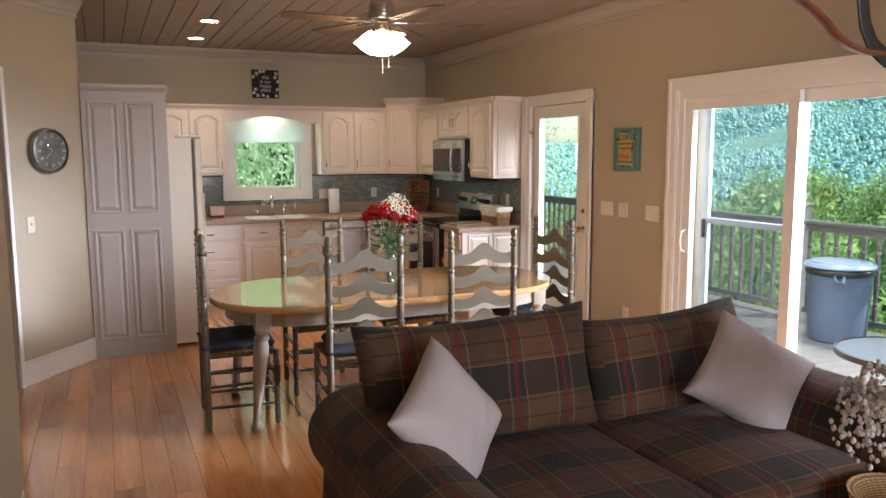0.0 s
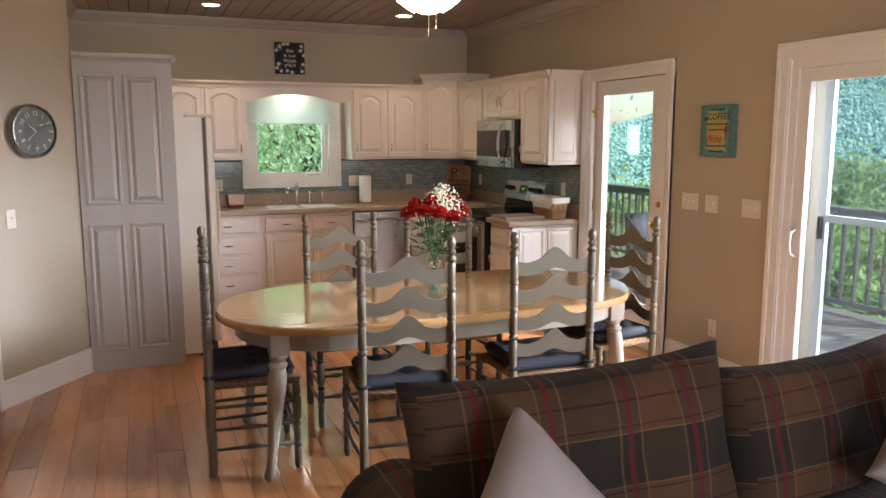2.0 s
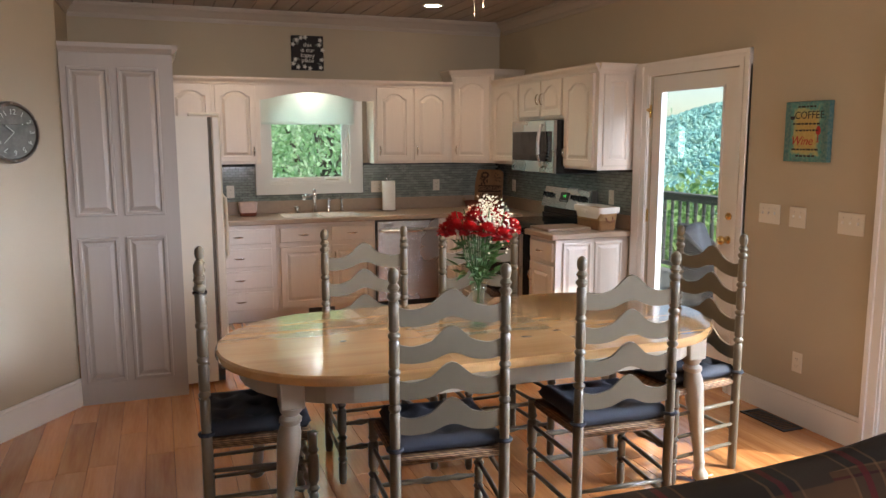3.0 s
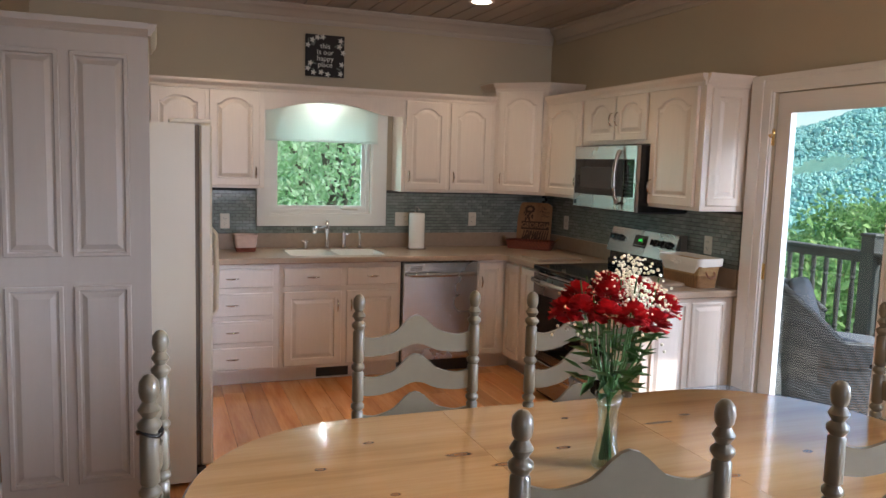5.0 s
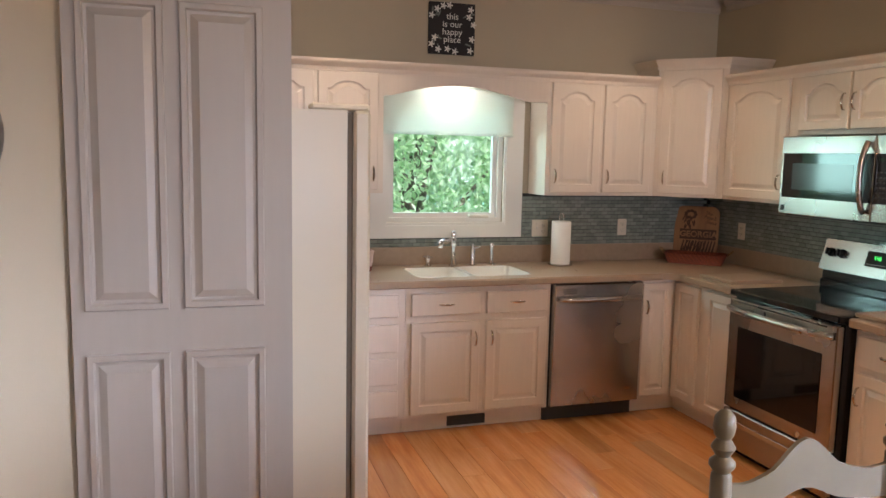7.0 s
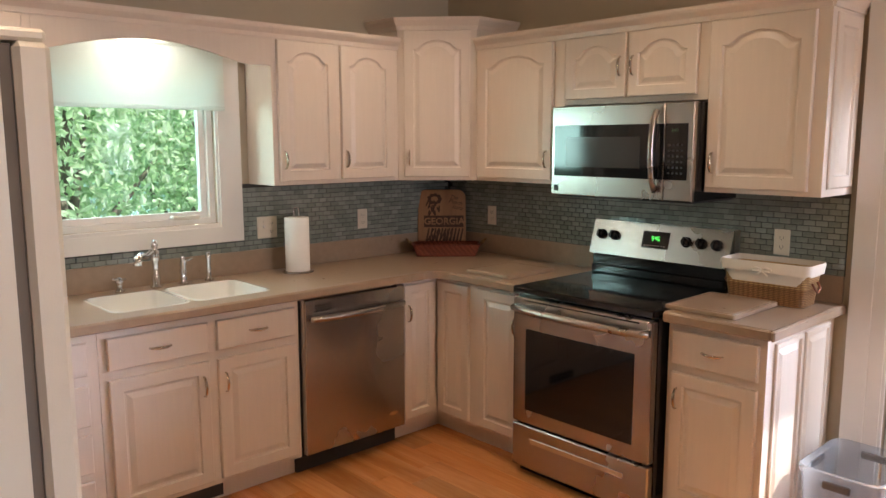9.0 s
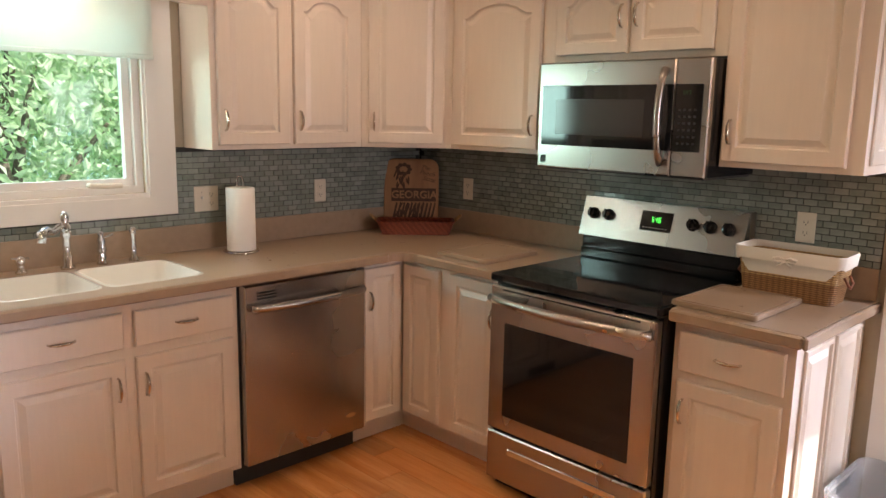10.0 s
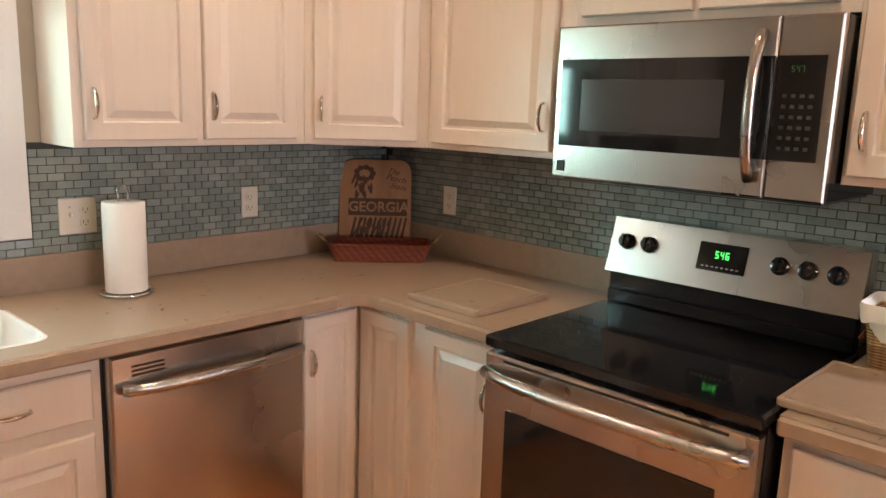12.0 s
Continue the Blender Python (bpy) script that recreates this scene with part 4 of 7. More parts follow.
o = [loc(cx0, cy0), loc(cx1, cy1), loc(EAST - 0.004, cy1), loc(EAST - 0.004, NORTH - 0.004), loc(cx0, NORTH - 0.004)]
part("body", extrude([(a, b + 0.0005) for a, b in o], 2.225 - ZU, "z", ZU), M_CAB, c)
cab_door(c, 0.035, ZU + 0.02, cl - 0.035, 2.19, 0.05, knob=(0.065, 1.50))
prof = [(0.0, -0.03), (0.008, -0.03), (0.012, -0.01), (0.034, 0.018), (0.040, 0.034), (0.0, 0.034)]
pl = [(cx0, NORTH - 0.006, -1, 0), (cx0, cy0, -1, -0.4), (cx1, cy1, -0.4, -1), (EAST - 0.006, cy1, 0, -1)]
bm = bmesh.new()
loops(bm, [[(*loc(x + nx * q, y + ny * q), 2.225 + h) for q, h in prof] for x, y, nx, ny in pl])
part("crown", bm, M_CAB, c)
c = thing("wall_cabinet", "white wall cabinet with one arched panel door beside the microwave", "cabinet", (FUX, 10.655, 0), -90, group=GU)
carcass(c, 0, 0.610, ZU, ZT, DUE)
cab_door(c, 0.035, ZU + 0.02, 0.545, 2.08, 0.05, knob=(0.517, 1.50))
cab_crown(c, [(0, 0, 0, -1), (0.610, 0, 0, -1)], ZT)
c = thing("wall_cabinet", "short white wall cabinet with two arched doors above the microwave", "cabinet", (FUX, 10.044, 0), -90, group=GU)
carcass(c, 0, 0.762, 1.765, ZT, DUE)
cab_door(c, 0.02, 1.79, 0.36, 2.08, 0.05, knob=(0.335, 1.93), frame=0.05)
cab_door(c, 0.378, 1.79, 0.715, 2.08, 0.05, knob=(0.403, 1.93), frame=0.05)
cab_crown(c, [(0, 0, 0, -1), (0.762, 0, 0, -1)], ZT)
c = thing("wall_cabinet", "white end wall cabinet with one wide arched panel door", "cabinet", (FUX, 9.281, 0), -90, group=GU)
carcass(c, 0, 0.483, ZU, ZT, DUE)
cab_door(c, 0.012, ZU + 0.02, 0.432, 2.08, 0.05, knob=(0.042, 1.50))
cab_crown(c, [(0, 0, 0, -1), (0.483, 0, 0, -1)], ZT)
cab_crown(c, [(0.483, 0.0, 1, -0.1), (0.483, DUE, 1, 0)], ZT)
part("side_panel", panel_face(bmesh.new(), 0.04, ZU + 0.03, DUE - 0.03, 2.07, 0, 0.05, 0.010), M_CAB, c, at=(0.4835, 0, 0), turn=(0, 0, 90), smooth=12)

# microwave
mw = thing("microwave", "stainless steel microwave hung under the wall cabinet", "microwave", (4.685, 10.040, 0), -90)
part("body", boxes((0.003, 0.03, 1.335, 0.753, 0.405, 1.755)), M_BLACK, mw)
d = part("door", extrude([(0.0, 1.333), (0.618, 1.333), (0.618, 1.755), (0.0, 1.755)], 0.03, "y", 0.0, bevel=0.005), M_STEEL, mw, "brushed steel microwave door")
part("door_window", boxes((0.02, -0.0025, 1.425, 0.616, 0.0, 1.665), bevel=0.001), M_BLACKGLASS, d)
part("window_screen", boxes((0.09, -0.0030, 1.47, 0.50, -0.0026, 1.61)), surface("screen_dark", (0.035, 0.035, 0.037), 0.12), d)
hp = [(0.585, -0.012 - 0.04 * math.sin(math.pi * i / 12) ** 0.6, 1.375 + 0.345 * i / 12) for i in range(13)]
part("handle", tube(hp, 0.014, 10), M_STEEL, d, "curved vertical steel handle", True)
d = part("control_panel", extrude([(0.620, 1.333), (0.756, 1.333), (0.756, 1.755), (0.620, 1.755)], 0.03, "y", 0.0, bevel=0.005), M_STEEL, mw)
part("keypad", boxes((0.622, -0.0025, 1.425, 0.730, 0.0, 1.665), bevel=0.001), M_BLACKGLASS, d)
bm = bmesh.new()
for i in range(4):
    for j in range(6):
        box(bm, 0.640 + 0.020 * i, -0.0032, 1.45 + 0.024 * j, 0.650 + 0.020 * i, -0.0026, 1.458 + 0.024 * j)
part("key_marks", bm, surface("key_grey", (0.03, 0.03, 0.03), 0.5), d)
digits("547", 0.655, 1.628, 0.014, d, surface("dim_digits", (0.02, 0.12, 0.03), 0.4), lambda u, v, off: (u, -0.0026 - (off - 0.0045), v))
part("badge", boxes((0.02, -0.0025, 1.352, 0.045, -0.0002, 1.382)), M_BLACK, mw)
part("vent", boxes((0.02, 0.04, 1.325, 0.74, 0.40, 1.3345)), M_DARKPLASTIC, mw)

# pantry and fridge
PY = 8.863
pan = thing("pantry_cabinet", "tall taupe painted pantry cabinet panel beside the fridge", "cabinet", (0, PY, 0))
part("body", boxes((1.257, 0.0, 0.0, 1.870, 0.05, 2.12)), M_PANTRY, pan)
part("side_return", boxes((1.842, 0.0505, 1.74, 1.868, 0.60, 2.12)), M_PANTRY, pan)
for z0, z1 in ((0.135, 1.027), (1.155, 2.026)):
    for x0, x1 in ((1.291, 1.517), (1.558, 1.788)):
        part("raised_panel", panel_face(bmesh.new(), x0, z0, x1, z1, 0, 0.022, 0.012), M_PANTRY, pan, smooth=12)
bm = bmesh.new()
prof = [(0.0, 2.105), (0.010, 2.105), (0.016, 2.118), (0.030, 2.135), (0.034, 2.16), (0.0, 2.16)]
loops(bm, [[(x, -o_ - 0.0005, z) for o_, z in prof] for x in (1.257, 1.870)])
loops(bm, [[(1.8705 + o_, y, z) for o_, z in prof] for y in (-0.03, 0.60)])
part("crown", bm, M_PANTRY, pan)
FY = PY + 0.10
fr = thing("refrigerator", "cream side by side refrigerator with its side to the room", "refrigerator")
part("body", boxes((1.35, FY + 0.052, 0.02, 2.065, FY + 0.90, 1.752)), M_FRIDGE, fr)
part("gasket", boxes((2.0655, FY + 0.06, 0.10, 2.085, FY + 0.89, 1.747)), surface("grey_gasket", (0.16, 0.13, 0.10), 0.7), fr)
for y0, y1 in ((FY + 0.045, FY + 0.46), (FY + 0.468, FY + 0.90)):
    part("fridge_door", boxes((2.0855, y0, 0.10, 2.142, y1, 1.752), bevel=0.010), M_FRIDGE, fr, "cream enamel fridge door")
    hy = FY + 0.43 if y1 < FY + 0.5 else FY + 0.50
    part("handle", tube([(2.142, hy, 0.75), (2.185, hy, 0.80), (2.19, hy, 1.0), (2.185, hy, 1.2), (2.142, hy, 1.25)], 0.012), M_FRIDGE, fr)
part("hinge_cover", boxes((1.95, FY + 0.06, 1.7525, 2.14, FY + 0.14, 1.774), bevel=0.006), M_FRIDGE, fr)
part("kick_grille", boxes((2.07, FY + 0.06, 0.02, 2.11, FY + 0.89, 0.09)), M_DARKPLASTIC, fr)

# ---- loose furniture ----
# dining table
TX, TY, TR, TS = 3.112, 7.10, 0.558, 0.617


def stadium(r, s, n=14):
    pts = []
    for cx, a0 in ((s, -90), (-s, 90)):
        for i in range(n + 1):
            a = radians(a0 + 180 * i / n)
            pts.append((cx + r * math.cos(a), r * math.sin(a)))
    return pts


tb = thing("dining_table", "long oval pine dining table with turned taupe legs", "table", (TX, TY, 0))


def leaf_outline(lo, hi, r):
    """The part of the oval between two cuts across it."""
    n = 22
    span = TS + r
    a0, a1 = max(lo, -span), min(hi, span)

    def half(x):
        e = max(0.0, abs(x) - TS)
        return math.sqrt(max(0.0, r * r - e * e))
    xs = []
    for i in range(n + 1):
        u = i / n
        if lo < -span:
            u = 1 - math.cos(u * math.pi / 2)
        elif hi > span:
            u = math.sin(u * math.pi / 2)
        xs.append(a0 + (a1 - a0) * u)
    return [(x, -half(x)) for x in xs] + [(x, half(x) + 0.0002) for x in reversed(xs)]


for lo, hi in ((-9, -0.3015), (-0.30, 0.30), (0.3015, 9)):
    rows = [[(*p, z) for p in leaf_outline(lo, hi, r)] for r, z in ((TR - 0.03, 0.706), (TR - 0.006, 0.712), (TR, 0.726), (TR - 0.003, 0.742), (TR - 0.012, 0.75))]
    part("tabletop", loops(bmesh.new(), rows), M_PINE, tb, "honey pine tabletop section with dark knots", smooth=35)
ap = stadium(TR - 0.075, TS - 0.02, 14)
ap2 = stadium(TR - 0.10, TS - 0.02, 14)
bm = loops(bmesh.new(), [[(*p, 0.62) for p in ap], [(*p, 0.705) for p in ap], [(*p, 0.705) for p in ap2], [(*p, 0.62) for p in ap2], [(*p, 0.62) for p in ap]], False, False)
part("apron", bm, M_TABLEPAINT, tb, "taupe painted apron")
leg_prof = [(0.020, 0.0), (0.034, 0.012), (0.038, 0.03), (0.030, 0.05), (0.022, 0.065), (0.026, 0.09), (0.024, 0.12), (0.030, 0.22), (0.040, 0.36), (0.046, 0.44), (0.045, 0.50), (0.036, 0.535), (0.044, 0.545), (0.044, 0.557), (0.030, 0.570), (0.042, 0.585), (0.046, 0.60)]
for sx in (-1, 1):
    for sy in (-1, 1):
        dx = 0.06 * sx
        bm = lathe(leg_prof, 16)
        for v in bm.verts:
            k = 1 - v.co.z / 0.6
            v.co.x += dx * k
            v.co.y += -0.03 * k * -sy
        box(bm, -0.046, -0.046, 0.60, 0.046, 0.046, 0.7055, bevel=0.004)
        part("leg", bm, M_TABLEPAINT, tb, "turned taupe table leg", 40, (sx * 0.925, sy * 0.365, 0))

# ladder back chairs
POST = [(0.017, 0), (0.021, 0.02), (0.021, 0.43), (0.021, 0.475), (0.018, 0.485), (0.0195, 0.50)]
for zz in (0.625, 0.755, 0.885):
    POST += [(0.0195, zz - 0.055), (0.020, zz - 0.02), (0.014, zz - 0.014), (0.023, zz - 0.004), (0.023, zz + 0.004), (0.014, zz + 0.014), (0.020, zz + 0.02)]
POST += [(0.0195, 1.00), (0.015, 1.006), (0.024, 1.018), (0.024, 1.026), (0.013, 1.036), (0.023, 1.052), (0.013, 1.068), (0.018, 1.075), (0.021, 1.09), (0.019, 1.108), (0.010, 1.119), (0.001, 1.122)]
POST = [(r, z * 1.0367) for r, z in POST]
FRONT = [(0.014, 0), (0.019, 0.02), (0.019, 0.10), (0.014, 0.105), (0.023, 0.12), (0.014, 0.135), (0.019, 0.14), (0.019, 0.20), (0.014, 0.21), (0.024, 0.225), (0.014, 0.24), (0.022, 0.26), (0.022, 0.36), (0.014, 0.37), (0.023, 0.385), (0.018, 0.395), (0.019, 0.44), (0.022, 0.455), (0.017, 0.462)]


def slat_outline(w, rise=0.062, low=0.030):
    n = 20
    top, bot = [], []
    for i in range(n + 1):
        u = abs(i / n * 2 - 1)
        x = -w / 2 + w * i / n

        def s(u):
            if u < 0.52:
                return 0.5 + 0.5 * math.cos(math.pi * u / 0.52)
            return -0.16 * math.sin(math.pi * (u - 0.52) / 0.48)
        top.append((x, 0.068 + rise * s(u)))
        bot.append((x, 0.0 + low * s(u)))
    return bot + top[::-1]


def make_chair():
    ch = thing("dining_chair", "taupe painted ladder back chair with woven rush seat at the table", "chair", group="chairs round the table")
    for sx in (-1, 1):
        part("back_post", lathe(POST, 12), M_CHAIR, ch, smooth=50, at=(sx * 0.208, 0, 0))
        part("front_leg", lathe(FRONT, 12), M_CHAIR, ch, smooth=50, at=(sx * 0.228, 0.40, 0))
    for z in (0.55, 0.683, 0.817, 0.952):
        bm = extrude(slat_outline(0.385), 0.010, "y", -0.005)
        for v in bm.verts:
            v.co.y -= 0.018 * (1 - (v.co.x / 0.195) ** 2)
        part("back_slat", bm, M_CHAIR, ch, at=(0, 0, z), smooth=30)
    o = [(-0.205, 0.0), (0.205, 0.0), (0.226, 0.40), (-0.226, 0.40)]
    rows = [[(x * k, 0.2 + (y - 0.2) * k, z) for x, y in o] for k, z in ((0.97, 0.425), (1.02, 0.435), (1.02, 0.452), (0.97, 0.463), (0.5, 0.455))]
    part("seat", loops(bmesh.new(), rows), M_RUSH, ch, "woven rush seat", smooth=60)
    for z in (0.13, 0.23, 0.34):
        for sx in (-1, 1):
            part("stretcher", tube([(sx * 0.208, 0, z), (sx * 0.219, 0.2, z), (sx * 0.228, 0.40, z)], [0.008, 0.011, 0.008], 8), M_CHAIR, ch, smooth=True)
    for z in (0.17, 0.29):
        part("front_rung", tube([(-0.22 + 0.44 * i / 16, 0.40, z) for i in range(17)], [0.008, 0.009, 0.011, 0.017, 0.011, 0.013, 0.010, 0.012, 0.018, 0.012, 0.010, 0.013, 0.011, 0.017, 0.011, 0.009, 0.008], 8), M_CHAIR, ch, smooth=True)
    part("back_rung", tube([(-0.2, 0, 0.20), (0, 0, 0.20), (0.2, 0, 0.20)], [0.008, 0.011, 0.008], 8), M_CHAIR, ch, smooth=True)
    return ch


def make_cushion():
    cu = thing("chair_cushion", "tufted navy seat cushion tied to a dining chair", "cushion", group="cushions on the dining chairs")
    n = 24
    bm = bmesh.new()
    tufts = [(a * 0.125, 0.20 + b * 0.125) for a in (-1, 0, 1) for b in (-1, 0, 1)]
    grids = []
    for side in (1, -1):
        rows = []
        for j in range(n + 1):
            row = []
            for i in range(n + 1):
                u, v = i / n * 2 - 1, j / n * 2 - 1
                x, y = u * 0.205, 0.2 + v * 0.20
                e = min(1.0, (1 - max(abs(u), abs(v))) / 0.22)
                h = 0.034 * math.sqrt(max(0.0, 1 - (1 - e) ** 2))
                d = min(math.hypot(x - a, y - b) for a, b in tufts)
                h -= 0.024 * math.exp(-(d / 0.028) ** 2) * e
                h += 0.007 * e * noise.noise(Vector((x * 14, y * 14, 2.0)))
                row.append(bm.verts.new((x, y, 0.464 + 0.032 + side * max(0.0, h))))
            rows.append(row)
        grids.append(rows)
        for j in range(n):
            for i in range(n):
                f = (rows[j][i], rows[j][i + 1], rows[j + 1][i + 1], rows[j + 1][i])
                bm.faces.new(f if side > 0 else f[::-1])
    bmesh.ops.remove_doubles(bm, verts=bm.verts, dist=0.0002)
    part("pad", bm, M_NAVY, cu, smooth=True)
    part("tuft_button", lathe([(0.006, 0), (0.007, 0.002), (0.004, 0.005)], 8), M_NAVY, cu, at=(0, 0.2, 0.513))
    for sx in (-1, 1):
        ring = [(sx * 0.208 + 0.025 * math.cos(a * math.pi / 6), 0.025 * math.sin(a * math.pi / 6), 0.492) for a in range(13)]
        part("tie", tube(ring, 0.008, 6), M_NAVY, cu, smooth=True)
    return cu


def seat_at(p, q):
    """Pose of a chair whose back posts stand at p (its left) and q (its right), seen from behind."""
    a = math.degrees(math.atan2(q[1] - p[1], q[0] - p[0]))
    return pose((p[0] + q[0]) / 2, (p[1] + q[1]) / 2, 0, 0, 0, a)


chair0, cushion0 = make_chair(), make_cushion()
spots = [((1.902, 7.256), (1.880, 6.856)), ((2.933, 7.675), (2.525, 7.675)), ((2.520, 6.447), (2.917, 6.402)),
         ((3.275, 6.440), (3.672, 6.417)), ((4.332, 6.775), (4.296, 7.172)), ((3.540, 7.620), (3.136, 7.614))]
for i, (p, q) in enumerate(spots):
    m = seat_at(p, q)
    if i == 0:
        chair0.matrix_basis = m
        cushion0.matrix_basis = m
    else:
        copy_thing(chair0, m)
        copy_thing(cushion0, m)

el = thing("elastic_band", "black elastic band wound round a chair back post", "hair tie", (1.880, 6.856, 1.042))
part("band", tube([(0.023 * math.cos(math.pi * k / 8), 0.023 * math.sin(math.pi * k / 8), 0.006 * math.sin(math.pi * k / 4)) for k in range(17)], 0.005, 6), M_BLACK, el, smooth=True)

# flowers in a vase
va = thing("flower_vase", "glass vase of red carnations and white flowers on the table", "flowers", (3.096, 7.057, 0.751))
prof = [(0.040, 0.0), (0.043, 0.006), (0.040, 0.02), (0.030, 0.07), (0.026, 0.12), (0.030, 0.17), (0.042, 0.215)]
inner = [(r - 0.003, max(z, 0.01)) for r, z in prof[::-1]]
part("vase", lathe(prof + inner, 20, caps=True), M_CLEARGLASS, va, "clear glass vase", True)
rg = random.Random(3)
bm = bmesh.new()
heads = []
for i in range(26):
    a = rg.uniform(0, 2 * math.pi)
    r = rg.uniform(0.02, 0.135)
    z = 0.48 + rg.uniform(-0.03, 0.10) - r * 0.25
    top = (r * math.cos(a), r * math.sin(a), z)
    tube([(-0.15 * top[0], -0.15 * top[1], 0.02), (0.05 * top[0], 0.05 * top[1], 0.2), (top[0] * 0.6, top[1] * 0.6, 0.32), top], 0.0025, 5, bm)
    heads.append(top)
part("stem", bm, M_STEM, va)
bm = bmesh.new()
for i in range(70):
    a = rg.uniform(0, 2 * math.pi)
    r = rg.uniform(0.01, 0.10)
    c0 = Vector((r * math.cos(a), r * math.sin(a), rg.uniform(0.22, 0.40)))
    d = Vector((math.cos(a + rg.uniform(-1, 1)), math.sin(a + rg.uniform(-1, 1)), rg.uniform(-0.3, 0.6))).normalized()
    s = d.cross(Vector((0, 0, 1))).normalized() * rg.uniform(0.010, 0.018)
    ln = rg.uniform(0.05, 0.10)
    u = Vector((0, 0, 0.008))
    pts = [c0, c0 + d * ln * 0.4 + s + u, c0 + d * ln, c0 + d * ln * 0.4 - s + u]
    mid = bm.verts.new(c0 + d * ln * 0.45 - u * 0.5)
    vs = [bm.verts.new(p) for p in pts]
    for k in range(4):
        bm.faces.new((vs[k], vs[(k + 1) % 4], mid))
part("leaf", bm, M_STEM, va)


def bloom(bm, c0, r, petals, rg):
    for k in range(petals):
        th = rg.uniform(0, 2 * math.pi)
        ph = rg.uniform(-0.3, 1.5)
        d = Vector((math.cos(th) * math.cos(ph), math.sin(th) * math.cos(ph), math.sin(ph)))
        s = d.cross(Vector((0.3, 0.1, 1))).normalized()
        t = d.cross(s)
        p0 = c0 + d * r * 0.25
        w = r * 0.42
        tip = c0 + d * r * rg.uniform(0.85, 1.1)
        a_, b_ = bm.verts.new(p0), bm.verts.new(tip + s * w)
        c_, d_ = bm.verts.new(tip + t * w * 0.4 + d * r * 0.15), bm.verts.new(tip - s * w)
        bm.faces.new((a_, b_, c_))
        bm.faces.new((a_, c_, d_))


reds = [(-0.115, -0.03, 0.405), (-0.085, 0.05, 0.43), (-0.07, -0.075, 0.40), (-0.035, -0.02, 0.44), (-0.13, 0.03, 0.39), (0.105, 0.02, 0.43), (0.125, -0.04, 0.40), (0.09, 0.07, 0.44), (0.02, 0.08, 0.45), (-0.01, -0.10, 0.395), (0.06, -0.09, 0.37), (0.13, 0.06, 0.385), (0.0, 0.02, 0.45)]
for rx_, ry_, rz_ in reds:
    bm = bmesh.new()
    bloom(bm, Vector((rx_ * 1.12 + 0.005, ry_, rz_ + 0.055)), 0.042, 90, rg)
    part("carnation", bm, M_RED, va, "ruffled red carnation")
bm = bmesh.new()
for i in range(560):
    th, ph = rg.uniform(0, 2 * math.pi), rg.uniform(0.1, 1.5)
    rr = rg.uniform(0.05, 0.145)
    c0 = Vector((0.04 + rr * math.cos(th) * math.cos(ph), -0.01 + rr * math.sin(th) * math.cos(ph), 0.432 + rr * 1.25 * math.sin(ph)))
    bmesh.ops.create_icosphere(bm, subdivisions=1, radius=rg.uniform(0.003, 0.0055), matrix=Matrix.Translation(c0))
for i in range(60):
    a = rg.uniform(0, 2 * math.pi)
    rr = rg.uniform(0.10, 0.17)
    c0 = Vector((rr * math.cos(a), rr * math.sin(a), rg.uniform(0.36, 0.49)))
    bmesh.ops.create_icosphere(bm, subdivisions=1, radius=0.005, matrix=Matrix.Translation(c0))
tagged(part("filler_flower", bm, M_CREAM, va, "tiny cream filler flowers"), kind="stuff")

# ---- ceiling fan, recessed lamps ----
fan = thing("ceiling_fan", "brushed nickel ceiling fan with dark blades and glowing frosted shades", "ceiling fan", (3.045, 7.0, 0.012))
part("downrod", lathe([(0.06, CEIL - 0.001), (0.055, CEIL - 0.04), (0.018, CEIL - 0.06), (0.015, 2.60)][::-1], 16), M_NICKEL, fan, smooth=40)
part("motor", lathe([(0.03, 2.435), (0.078, 2.442), (0.088, 2.455), (0.088, 2.475), (0.080, 2.482), (0.083, 2.53), (0.072, 2.552), (0.040, 2.566), (0.040, 2.60), (0.028, 2.612), (0.018, 2.62)], 28), M_NICKEL, fan, smooth=40)
part("light_hub", lathe([(0.010, 2.315), (0.030, 2.325), (0.036, 2.36), (0.046, 2.372), (0.046, 2.41), (0.030, 2.43)], 20), M_NICKEL, fan, smooth=40)
for deg in (-80, -12, 48, 114, 182):
    o = [(0.17, -0.045), (0.35, -0.058), (0.60, -0.068), (0.635, -0.05), (0.64, 0.05), (0.60, 0.064), (0.35, 0.056), (0.17, 0.045)]
    b_ = part("blade", extrude(o, 0.006, "z", 0, bevel=0.001), M_BLADE, fan, "dark wood fan blade", at=(0, 0, 2.428), turn=(8, 0, deg))
    part("blade_bracket", extrude([(0.07, -0.012), (0.16, -0.010), (0.21, -0.030), (0.24, 0.0), (0.21, 0.030), (0.16, 0.010), (0.07, 0.012)], 0.005, "z", 0), M_NICKEL, b_, at=(0, 0, -0.006))
for k in range(4):
    deg = -109 + 90 * k
    ca_, sa_ = math.cos(radians(deg)), math.sin(radians(deg))
    s = part("shade", lathe([(0.020, 0.0), (0.034, -0.014), (0.047, -0.045), (0.057, -0.085), (0.066, -0.122), (0.062, -0.122), (0.043, -0.045), (0.018, -0.004)], 24, caps=False), M_FROST, fan, "glowing frosted glass shade", True, (0.052 * ca_, 0.052 * sa_, 2.362), (0, -35, deg))
    part("socket", lathe([(0.014, -0.008), (0.021, 0.0), (0.021, 0.034), (0.012, 0.042)], 12), M_BRASS, s, smooth=40)
    bulb("fan_bulb", (3.045 + 0.16 * ca_, 7.0 + 0.16 * sa_, 2.19), FAN_W, (1.0, 0.70, 0.42), 0.05)
